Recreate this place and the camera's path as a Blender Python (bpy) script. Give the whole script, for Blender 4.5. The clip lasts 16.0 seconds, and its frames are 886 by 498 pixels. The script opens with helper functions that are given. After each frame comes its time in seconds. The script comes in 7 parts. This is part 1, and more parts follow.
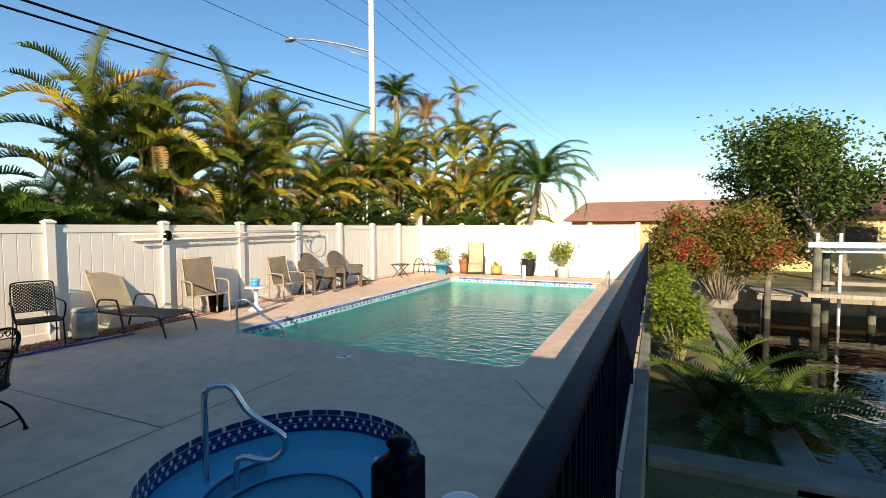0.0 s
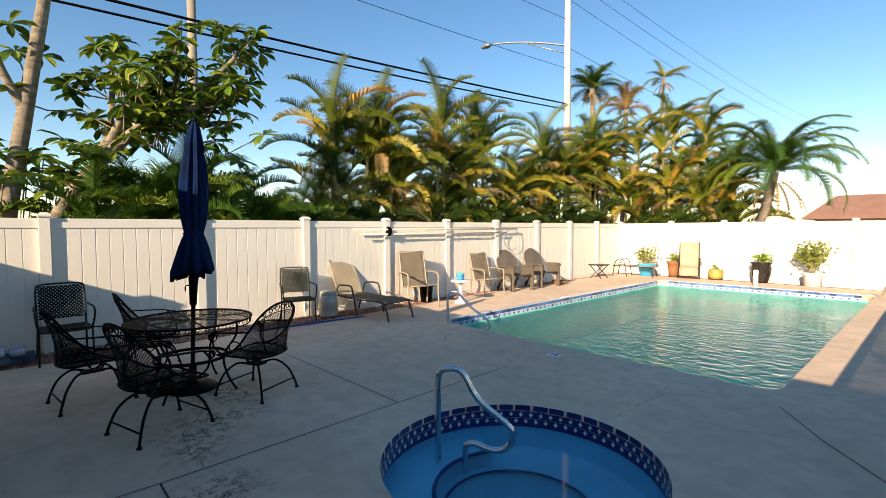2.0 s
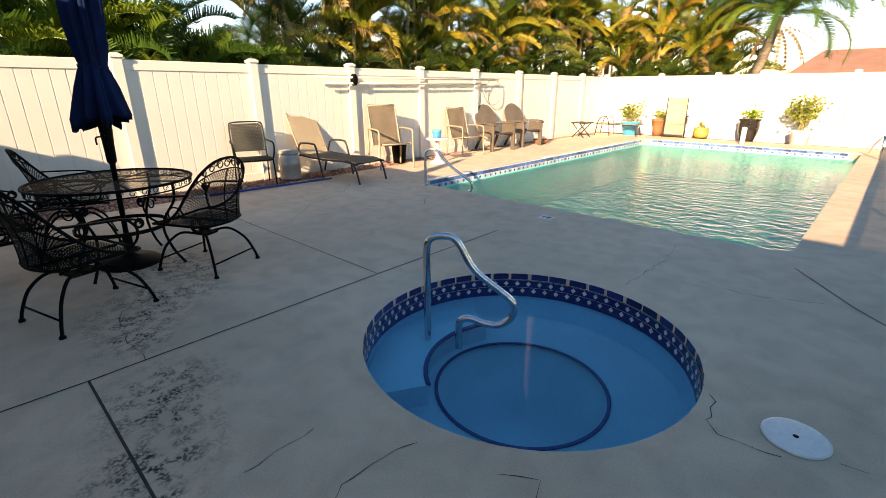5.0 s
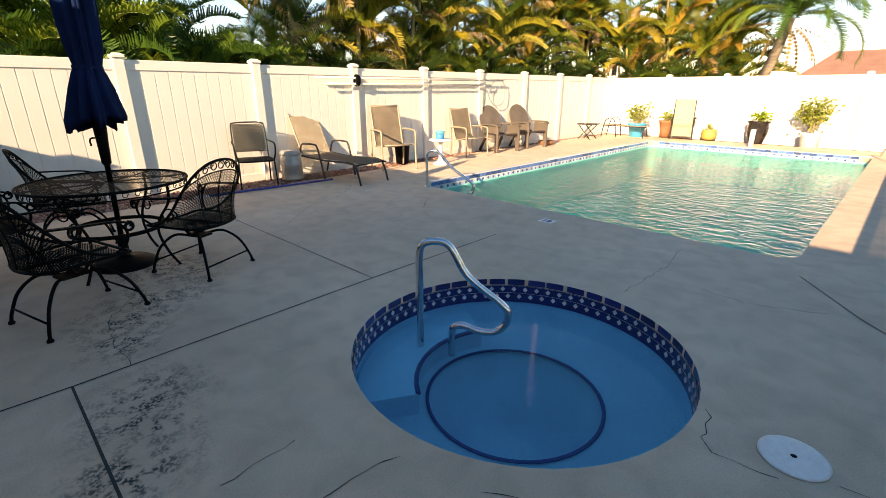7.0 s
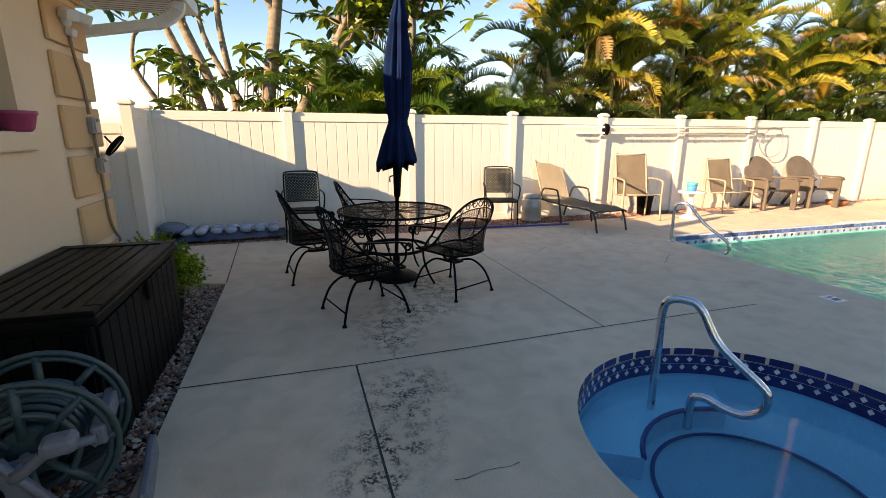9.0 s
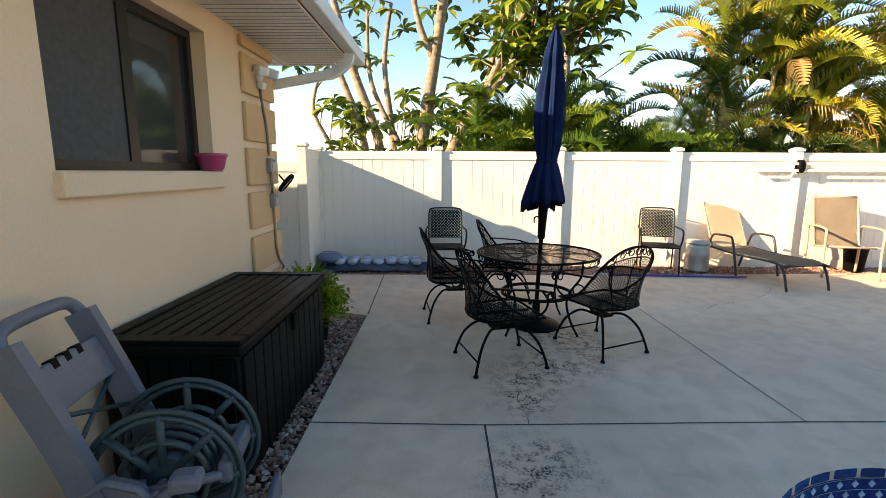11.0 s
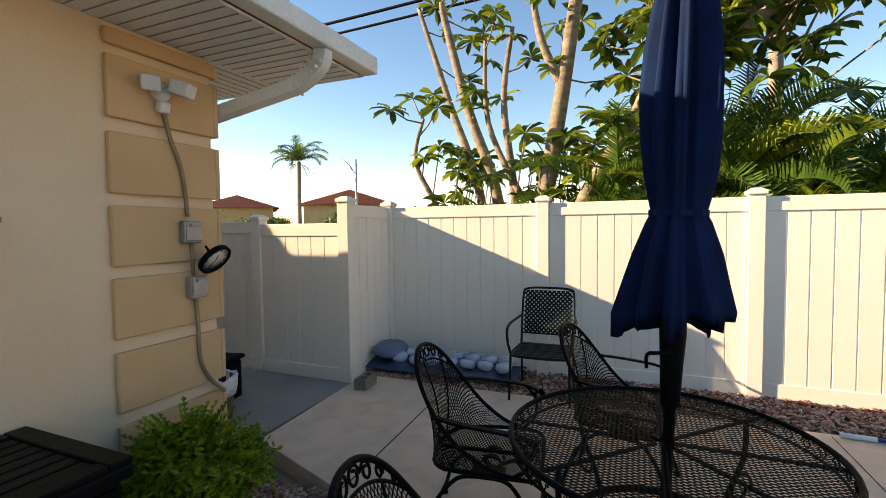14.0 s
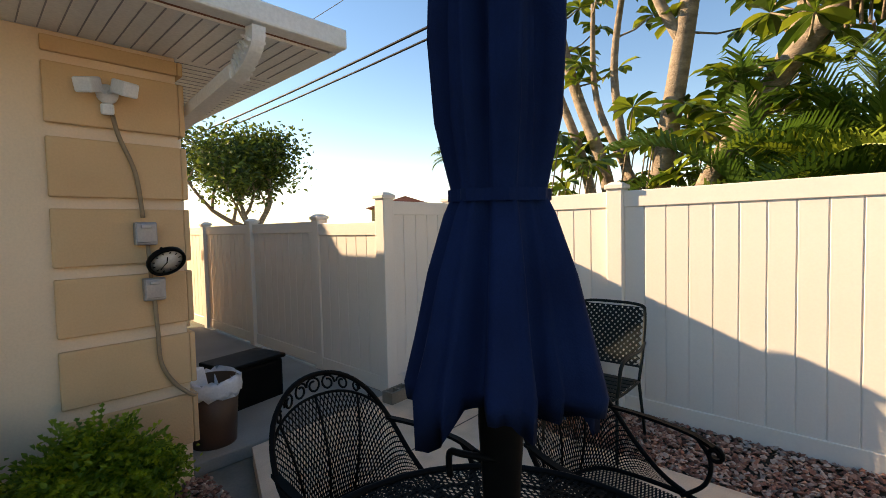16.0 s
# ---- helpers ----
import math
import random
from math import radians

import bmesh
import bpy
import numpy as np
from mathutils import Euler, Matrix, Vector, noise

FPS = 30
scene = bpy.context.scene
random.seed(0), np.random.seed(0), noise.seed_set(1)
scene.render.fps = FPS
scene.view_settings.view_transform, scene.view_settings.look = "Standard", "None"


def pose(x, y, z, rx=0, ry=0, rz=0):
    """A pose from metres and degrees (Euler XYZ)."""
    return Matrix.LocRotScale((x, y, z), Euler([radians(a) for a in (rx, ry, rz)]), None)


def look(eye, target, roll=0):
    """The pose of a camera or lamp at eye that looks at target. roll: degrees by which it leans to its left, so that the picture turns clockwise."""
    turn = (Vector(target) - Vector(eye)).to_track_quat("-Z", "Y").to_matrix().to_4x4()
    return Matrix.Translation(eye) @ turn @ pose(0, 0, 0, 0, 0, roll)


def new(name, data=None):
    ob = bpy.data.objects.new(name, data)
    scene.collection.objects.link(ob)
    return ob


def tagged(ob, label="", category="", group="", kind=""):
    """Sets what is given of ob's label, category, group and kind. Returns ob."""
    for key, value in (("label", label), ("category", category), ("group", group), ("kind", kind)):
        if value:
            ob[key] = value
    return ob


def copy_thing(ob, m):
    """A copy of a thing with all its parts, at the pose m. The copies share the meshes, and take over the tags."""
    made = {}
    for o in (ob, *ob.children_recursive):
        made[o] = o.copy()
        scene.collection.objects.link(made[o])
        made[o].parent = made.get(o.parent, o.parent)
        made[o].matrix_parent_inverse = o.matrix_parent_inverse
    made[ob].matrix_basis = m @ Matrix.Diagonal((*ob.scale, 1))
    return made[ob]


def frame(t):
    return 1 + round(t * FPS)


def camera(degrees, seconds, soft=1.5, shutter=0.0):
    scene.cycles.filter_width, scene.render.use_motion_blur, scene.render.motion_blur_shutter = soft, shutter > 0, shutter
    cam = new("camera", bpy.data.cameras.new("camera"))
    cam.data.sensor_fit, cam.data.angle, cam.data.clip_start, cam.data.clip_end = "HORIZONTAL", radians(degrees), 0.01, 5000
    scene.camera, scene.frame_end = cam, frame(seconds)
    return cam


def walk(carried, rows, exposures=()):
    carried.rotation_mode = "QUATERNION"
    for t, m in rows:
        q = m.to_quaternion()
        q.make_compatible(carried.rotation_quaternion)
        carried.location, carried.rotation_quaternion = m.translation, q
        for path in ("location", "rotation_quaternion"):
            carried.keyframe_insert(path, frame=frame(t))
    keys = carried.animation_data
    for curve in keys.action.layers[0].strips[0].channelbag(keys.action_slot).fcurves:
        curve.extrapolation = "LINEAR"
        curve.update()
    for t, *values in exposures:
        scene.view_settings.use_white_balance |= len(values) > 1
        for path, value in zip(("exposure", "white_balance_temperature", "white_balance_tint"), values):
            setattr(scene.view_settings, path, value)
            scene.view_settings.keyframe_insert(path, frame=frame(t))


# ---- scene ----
cam = camera(87.9, 16.0, 0.7)
PATH = [
    (0, (0.179, 0.35, 1.708), (-0.66, 2.163, 1.613), -0.2),
    (0.5, (0.255, 0.227, 1.621), (-0.685, 1.989, 1.516), -0.3),
    (1, (0.279, 0.194, 1.629), (-0.819, 1.863, 1.531), -0.2),
    (1.5, (0.052, 0.296, 1.61), (-1.235, 1.825, 1.531), -0.1),
    (2, (-0.252, 0.328, 1.595), (-1.726, 1.677, 1.51), -0.3),
    (2.5, (-0.424, 0.427, 1.558), (-1.956, 1.707, 1.443), -0.4),
    (3, (-0.624, 0.505, 1.533), (-2.135, 1.804, 1.364), -0.4),
    (3.5, (-0.743, 0.574, 1.502), (-2.23, 1.882, 1.222), -0.5),
    (4, (-0.783, 0.682, 1.473), (-2.218, 2.014, 1.062), -0.3),
    (4.5, (-0.848, 0.716, 1.433), (-2.206, 2.076, 0.881), -0.2),
    (5, (-0.88, 0.73, 1.401), (-2.185, 2.095, 0.743), -0.1),
    (5.2, (-0.864, 0.741, 1.407), (-2.15, 2.11, 0.72), -0.0),
    (7.5, (-0.86, 0.846, 1.423), (-2.229, 2.157, 0.786), 0.1),
    (8, (-0.801, 0.76, 1.47), (-2.378, 1.85, 0.9), 0.6),
    (8.5, (-0.785, 0.682, 1.481), (-2.523, 1.522, 0.956), 0.4),
    (9, (-0.808, 0.651, 1.444), (-2.662, 1.227, 0.964), 0.2),
    (9.5, (-0.799, 0.638, 1.455), (-2.716, 0.977, 0.998), 0.1),
    (10, (-0.806, 0.639, 1.454), (-2.754, 0.747, 1.014), 0.1),
    (10.2, (-0.832, 0.601, 1.433), (-2.786, 0.647, 1.007), 0.2),
    (12.3, (-1.997, 1.073, 1.525), (-3.985, 0.994, 1.326), -0.1),
    (12.5, (-2.205, 1.137, 1.496), (-4.194, 1.014, 1.325), -0.3),
    (13, (-2.652, 1.237, 1.51), (-4.628, 0.961, 1.375), -0.4),
    (13.5, (-3.085, 1.369, 1.542), (-5.015, 0.859, 1.42), -0.4),
    (14, (-3.461, 1.458, 1.517), (-5.301, 0.68, 1.427), -0.6),
    (14.5, (-3.769, 1.566, 1.52), (-5.493, 0.556, 1.429), -0.7),
    (15, (-4.087, 1.688, 1.504), (-5.738, 0.562, 1.436), -1.0),
    (15.5, (-4.342, 1.877, 1.525), (-5.908, 0.635, 1.452), -1.0),
    (16, (-4.608, 2.119, 1.505), (-6.055, 0.741, 1.413), -1.3),
]
EXPOSURES = [(0, 0.74, 7700, 14), (2.5, 0.92, 8400, 16.5), (4, 1.08, 9400, 21), (5, 1.32, 9900, 22), (7.5, 1.3, 10000, 23), (8.5, 1.22, 10200, 25), (10, 1.82, 10000, 23), (12.5, 1.7, 10100, 20), (14, 1.42, 10200, 23), (15, 1.48, 10100, 23), (16, 1.32, 10200, 25)]
walk(cam, [(t, look(eye, target, roll)) for t, eye, target, roll in PATH], EXPOSURES)

# ---- world and sun ----
SUN = Vector((0.75, -2.42, 1.0)).normalized()
world = bpy.data.worlds.new("world")
scene.world = world
world.use_nodes = True
wn = world.node_tree.nodes
sky = wn.new("ShaderNodeTexSky")
sky.sky_type, sky.sun_disc = "NISHITA", False
sky.sun_elevation, sky.sun_rotation = math.asin(SUN.z), math.atan2(SUN.x, SUN.y)
sky.air_density, sky.dust_density, sky.ozone_density = 1.0, 0.0, 3.0
tone = wn.new("ShaderNodeHueSaturation")
tone.inputs["Saturation"].default_value = 1.22
world.node_tree.links.new(sky.outputs[0], tone.inputs["Color"])
world.node_tree.links.new(tone.outputs[0], wn["Background"].inputs[0])
wn["Background"].inputs[1].default_value = 0.122
lamp = bpy.data.lights.new("sun", "SUN")
lamp.energy, lamp.angle, lamp.color = 5.0, radians(0.5), (1.0, 0.935, 0.78)
new("sun", lamp).matrix_world = look(SUN * 50, (0, 0, 0))


# ---- materials ----
def shader(name, rough=0.6, metal=0.0, spec=0.5):
    m = bpy.data.materials.new(name)
    m.use_nodes = True
    b = m.node_tree.nodes["Principled BSDF"]
    b.inputs["Roughness"].default_value, b.inputs["Metallic"].default_value = rough, metal
    b.inputs["Specular IOR Level"].default_value = spec
    return m, m.node_tree.nodes, m.node_tree.links, b


def noise_node(n, l, scale, detail=4.0, stretch=None, distort=0.0):
    tc = n.new("ShaderNodeTexCoord")
    t = n.new("ShaderNodeTexNoise")
    t.inputs["Scale"].default_value, t.inputs["Detail"].default_value = scale, detail
    t.inputs["Distortion"].default_value = distort
    if stretch:
        mp = n.new("ShaderNodeMapping")
        mp.inputs["Scale"].default_value = stretch
        l.new(tc.outputs["Object"], mp.inputs[0])
        l.new(mp.outputs[0], t.inputs["Vector"])
    else:
        l.new(tc.outputs["Object"], t.inputs["Vector"])
    return t


def ramp(n, l, source, stops):
    r = n.new("ShaderNodeValToRGB")
    e = r.color_ramp.elements
    while len(e) < len(stops):
        e.new(0.5)
    for k, (p, c) in zip(e, stops):
        k.position, k.color = p, (*c, 1)
    l.new(source, r.inputs[0])
    return r


def mixed(n, l, fac, a, b, blend="MIX"):
    x = n.new("ShaderNodeMix")
    x.data_type, x.blend_type = "RGBA", blend
    for k, v in ((0, fac), (6, a), (7, b)):
        if hasattr(v, "is_linked"):
            l.new(v, x.inputs[k])
        else:
            x.inputs[k].default_value = v if k == 0 else (*v, 1)
    return x.outputs[2]


def bumped(n, l, b, height, strength=0.3, distance=0.01):
    u = n.new("ShaderNodeBump")
    u.inputs["Strength"].default_value, u.inputs["Distance"].default_value = strength, distance
    l.new(height, u.inputs["Height"])
    l.new(u.outputs[0], b.inputs["Normal"])


def surface(name, dark, light, scale=8.0, fine=80.0, rough=0.6, metal=0.0, bump=0.2, depth=0.004, stretch=None, vary=0.0, spec=0.5, grainy=0.5):
    """A two-scale mottled surface: broad stains and a fine grain with relief; vary spreads the tone from piece to piece."""
    m, n, l, b = shader(name, rough, metal, spec)
    broad = noise_node(n, l, scale, 5, stretch)
    grain = noise_node(n, l, fine, 3, stretch)
    c1 = ramp(n, l, broad.outputs[0], [(0.3, dark), (0.72, light)])
    c2 = ramp(n, l, grain.outputs[0], [(0.3, (1 - 0.18 * grainy,) * 3), (0.7, (1 + 0.08 * grainy,) * 3)])
    col = mixed(n, l, 1.0, c1.outputs[0], c2.outputs[0], "MULTIPLY")
    if vary:
        oi = n.new("ShaderNodeObjectInfo")
        v = ramp(n, l, oi.outputs["Random"], [(0, (1 - vary,) * 3), (1, (1 + vary,) * 3)])
        col = mixed(n, l, 1.0, col, v.outputs[0], "MULTIPLY")
    l.new(col, b.inputs["Base Color"])
    rr = n.new("ShaderNodeMapRange")
    rr.inputs[3].default_value, rr.inputs[4].default_value = max(rough - 0.12, 0.03), min(rough + 0.12, 1)
    l.new(broad.outputs[0], rr.inputs[0])
    l.new(rr.outputs[0], b.inputs["Roughness"])
    if bump:
        bumped(n, l, b, grain.outputs[0], bump, depth)
    return m


def leafy(name, stops, through_light=0.35, rough=0.45):
    """Leaves: tone runs from leaf to leaf, a share of light passes through the blade."""
    m, n, l, b = shader(name, rough, 0, 0.4)
    g = n.new("ShaderNodeNewGeometry")
    r = ramp(n, l, g.outputs["Random Per Island"], stops)
    big = noise_node(n, l, 1.3, 2)
    v = ramp(n, l, big.outputs[0], [(0.3, (0.7, 0.75, 0.7)), (0.7, (1.15, 1.1, 1.0))])
    col = mixed(n, l, 1.0, r.outputs[0], v.outputs[0], "MULTIPLY")
    l.new(col, b.inputs["Base Color"])
    tr = n.new("ShaderNodeBsdfTranslucent")
    l.new(col, tr.inputs[0])
    mx = n.new("ShaderNodeMixShader")
    mx.inputs[0].default_value = through_light
    l.new(b.outputs[0], mx.inputs[1])
    l.new(tr.outputs[0], mx.inputs[2])
    l.new(mx.outputs[0], n["Material Output"].inputs[0])
    return m


def liquid(name, tint, ripple, height, deep, ior=1.33):
    """Still water: clear tinted body with a Fresnel gloss over a rippled surface."""
    m, n, l, b = shader(name, 0.02)
    t = n.new("ShaderNodeBsdfTransparent")
    t.inputs[0].default_value = (*tint, 1)
    g = n.new("ShaderNodeBsdfGlossy")
    g.inputs["Roughness"].default_value = 0.015
    fr = n.new("ShaderNodeFresnel")
    fr.inputs[0].default_value = ior
    mx = n.new("ShaderNodeMixShader")
    a = noise_node(n, l, ripple, 3, (1, 1.6, 1), 0.6)
    u = n.new("ShaderNodeBump")
    u.inputs["Strength"].default_value, u.inputs["Distance"].default_value = height, deep
    l.new(a.outputs[0], u.inputs["Height"])
    l.new(u.outputs[0], g.inputs["Normal"])
    l.new(u.outputs[0], fr.inputs["Normal"])
    l.new(fr.outputs[0], mx.inputs[0])
    l.new(t.outputs[0], mx.inputs[1])
    l.new(g.outputs[0], mx.inputs[2])
    l.new(mx.outputs[0], n["Material Output"].inputs[0])
    return m


def deck_material():
    """Worn cool-deck concrete with broad blotches and dark mildew patches."""
    m, n, l, b = shader("deck_concrete", 0.75)
    broad, mid, grain = noise_node(n, l, 0.7, 6), noise_node(n, l, 5, 6, None, 0.5), noise_node(n, l, 120, 4)
    c1 = ramp(n, l, broad.outputs[0], [(0.3, (0.61, 0.435, 0.312)), (0.7, (0.735, 0.54, 0.395))])
    c2 = ramp(n, l, mid.outputs[0], [(0.3, (0.86, 0.86, 0.86)), (0.6, (1.05, 1.05, 1.05))])
    col = mixed(n, l, 1.0, c1.outputs[0], c2.outputs[0], "MULTIPLY")
    c3 = ramp(n, l, grain.outputs[0], [(0.3, (0.9, 0.9, 0.9)), (0.7, (1.06, 1.06, 1.06))])
    col = mixed(n, l, 1.0, col, c3.outputs[0], "MULTIPLY")
    geo = n.new("ShaderNodeNewGeometry")
    stain = None
    for x, y, r in ((-5.05, 1.72, 0.55), (-4.75, 1.85, 0.4), (-4.45, 1.52, 0.5), (-4.2, 1.3, 0.42), (-3.85, 1.2, 0.3), (-3.2, 1.18, 0.36), (-2.95, 1.08, 0.32), (-2.72, 0.98, 0.34), (-2.5, 0.9, 0.3)):
        d = n.new("ShaderNodeVectorMath")
        d.operation = "DISTANCE"
        l.new(geo.outputs["Position"], d.inputs[0])
        d.inputs[1].default_value = (x, y, 0)
        k = n.new("ShaderNodeMapRange")
        k.inputs[1].default_value, k.inputs[2].default_value, k.inputs[3].default_value, k.inputs[4].default_value = r * 0.25, r, 1, 0
        l.new(d.outputs["Value"], k.inputs[0])
        if stain is None:
            stain = k.outputs[0]
        else:
            q = n.new("ShaderNodeMath")
            q.operation = "MAXIMUM"
            l.new(stain, q.inputs[0])
            l.new(k.outputs[0], q.inputs[1])
            stain = q.outputs[0]
    speck, flake, drift = noise_node(n, l, 60, 8, None, 0.2), noise_node(n, l, 13, 10, None, 0.15), noise_node(n, l, 4.0, 6, None, 0.2)
    fl = ramp(n, l, flake.outputs[0], [(0.44, (0, 0, 0)), (0.56, (1, 1, 1))])
    sp = ramp(n, l, speck.outputs[0], [(0.42, (0.1, 0.1, 0.1)), (0.56, (1, 1, 1))])
    dr = ramp(n, l, drift.outputs[0], [(0.34, (0.25, 0.25, 0.25)), (0.52, (1, 1, 1))])
    both = mixed(n, l, 1.0, fl.outputs[0], sp.outputs[0], "MULTIPLY")
    both = mixed(n, l, 1.0, both, dr.outputs[0], "MULTIPLY")
    f = n.new("ShaderNodeMath")
    f.operation = "MULTIPLY"
    l.new(stain, f.inputs[0])
    l.new(both, f.inputs[1])
    col = mixed(n, l, f.outputs[0], col, (0.035, 0.032, 0.03))
    l.new(col, b.inputs["Base Color"])
    bumped(n, l, b, grain.outputs[0], 0.35, 0.003)
    return m


DECK = deck_material()
JOINT = surface("joint_shadow", (0.03, 0.028, 0.025), (0.06, 0.055, 0.05), 20, rough=0.9)
VINYL = surface("cream_vinyl", (0.76, 0.69, 0.61), (0.80, 0.735, 0.65), 1.5, 60, 0.42, bump=0.03, grainy=0.15)
STUCCO = surface("cream_stucco", (0.78, 0.565, 0.38), (0.85, 0.63, 0.44), 1.2, 90, 0.9, bump=0.4, depth=0.004, grainy=0.25)
QUOIN = surface("tan_stucco", (0.64, 0.385, 0.20), (0.72, 0.455, 0.25), 2, 90, 0.9, bump=0.4, depth=0.004, grainy=0.25)
WHITE = surface("white_paint", (0.74, 0.73, 0.70), (0.82, 0.81, 0.78), 4, 60, 0.4, bump=0.05)
BLACK = surface("black_enamel", (0.002, 0.002, 0.002), (0.005, 0.005, 0.005), 12, 120, 0.55, bump=0.15, depth=0.002, spec=0.07)
RAILPAINT = surface("black_rail_enamel", (0.0012, 0.0035, 0.010), (0.003, 0.007, 0.018), 10, 140, 0.5, bump=0.1, depth=0.002, spec=0.04)
CHROME = surface("polished_steel", (0.62, 0.63, 0.65), (0.75, 0.76, 0.78), 14, 160, 0.16, 1.0, bump=0.03)
GREYMETAL = surface("grey_metal", (0.27, 0.28, 0.30), (0.38, 0.39, 0.41), 9, 90, 0.45, 0.6, bump=0.1)
NAVY = surface("navy_canvas", (0.0016, 0.010, 0.040), (0.003, 0.019, 0.07), 6, 260, 0.9, bump=0.4, depth=0.002, spec=0.12)
DARKBOX = surface("charcoal_resin", (0.003, 0.003, 0.003), (0.008, 0.007, 0.007), 6, 90, 0.42, bump=0.3, depth=0.003, stretch=(1, 8, 1), spec=0.08)
NAVYTILE = surface("navy_tile", (0.010, 0.018, 0.10), (0.02, 0.035, 0.17), 30, 90, 0.14, vary=0.35, bump=0.05)
WHITETILE = surface("white_diamond_tile", (0.5, 0.52, 0.56), (0.66, 0.68, 0.70), 30, 90, 0.16, vary=0.15, bump=0.05)
BLUETILE = surface("blue_tile", (0.05, 0.12, 0.30), (0.10, 0.2, 0.42), 30, 90, 0.16, vary=0.5, bump=0.05)
PALETILE = surface("pale_tile", (0.45, 0.5, 0.55), (0.6, 0.64, 0.66), 30, 90, 0.18, vary=0.3, bump=0.05)
POOLPLASTER = surface("pool_plaster", (0.16, 0.72, 0.60), (0.24, 0.80, 0.68), 1.2, 50, 0.7, bump=0.1)
SPAPLASTER = surface("spa_plaster", (0.004, 0.56, 0.68), (0.008, 0.66, 0.77), 2.2, 60, 0.7, bump=0.1)
SPADARK = surface("spa_dark_trim", (0.015, 0.04, 0.16), (0.03, 0.07, 0.22), 12, 60, 0.5)
GRASS = surface("dry_lawn", (0.03, 0.04, 0.01), (0.25, 0.20, 0.075), 0.6, 40, 0.95, bump=1.0, depth=0.03)
SEAWALL = surface("seawall_concrete", (0.15, 0.13, 0.10), (0.27, 0.235, 0.19), 3, 50, 0.9, bump=0.5, depth=0.006)
CANALBED = surface("canal_mud", (0.012, 0.010, 0.006), (0.03, 0.024, 0.014), 2, 20, 0.9)
ROOFTILE = surface("brown_shingle", (0.20, 0.10, 0.065), (0.30, 0.155, 0.105), 2, 30, 0.9, bump=0.6, depth=0.01, stretch=(1, 1, 5))
POOLWATER = liquid("pool_water", (0.27, 0.93, 0.84), 4.5, 0.55, 0.06, 1.14)
SPAWATER = liquid("spa_water", (0.34, 0.95, 1.0), 2.0, 0.05, 0.02, 1.16)
CANALWATER = liquid("canal_water", (0.10, 0.075, 0.04), 1.6, 0.16, 0.05)


# ---- building blocks ----
def box(bm, x0, x1, y0, y1, z0, z1, m=None, bevel=0.0):
    mm = Matrix.Translation(((x0 + x1) / 2, (y0 + y1) / 2, (z0 + z1) / 2)) @ Matrix.Diagonal((x1 - x0, y1 - y0, z1 - z0, 1))
    r = bmesh.ops.create_cube(bm, size=1, matrix=(m or Matrix()) @ mm)
    if bevel:
        es = {e for v in r["verts"] for e in v.link_edges}
        bmesh.ops.bevel(bm, geom=list(es), offset=bevel, segments=2, profile=0.5, affect="EDGES")
    return bm


def cube(x0, x1, y0, y1, z0, z1, bevel=0.0, m=None):
    return box(bmesh.new(), x0, x1, y0, y1, z0, z1, m, bevel)


def lathe(profile, seg=24, m=None, bm=None, sharp=False, caps=True):
    """Turn (radius, height) pairs round z."""
    bm = bm or bmesh.new()
    m = m or Matrix()
    rings = []
    for r, z in profile:
        rings.append([bm.verts.new(m @ Vector((max(r, 1e-4) * math.cos(a), max(r, 1e-4) * math.sin(a), z))) for a in [2 * math.pi * k / seg for k in range(seg)]])
    for a, b in zip(rings, rings[1:]):
        for k in range(seg):
            f = bm.faces.new((a[k], a[(k + 1) % seg], b[(k + 1) % seg], b[k]))
            f.smooth = not sharp
    for ring, flip in ((rings[0], True), (rings[-1], False)) if caps else ():
        if (Vector(ring[0].co) - Vector(ring[seg // 2].co)).length > 1e-3:
            bm.faces.new(list(reversed(ring)) if flip else ring)
    return bm


def smooth_path(pts, sub=6, closed=False):
    """Catmull-Rom through points."""
    p = [Vector(q) for q in pts]
    n = len(p)
    out = []
    for i in range(n if closed else n - 1):
        a, b, c, d = (p[(i - 1) % n], p[i], p[(i + 1) % n], p[(i + 2) % n]) if closed else (p[max(i - 1, 0)], p[i], p[i + 1], p[min(i + 2, n - 1)])
        for k in range(sub):
            t = k / sub
            out.append(0.5 * (2 * b + (c - a) * t + (2 * a - 5 * b + 4 * c - d) * t * t + (3 * b - a - 3 * c + d) * t ** 3))
    if not closed:
        out.append(p[-1])
    return out


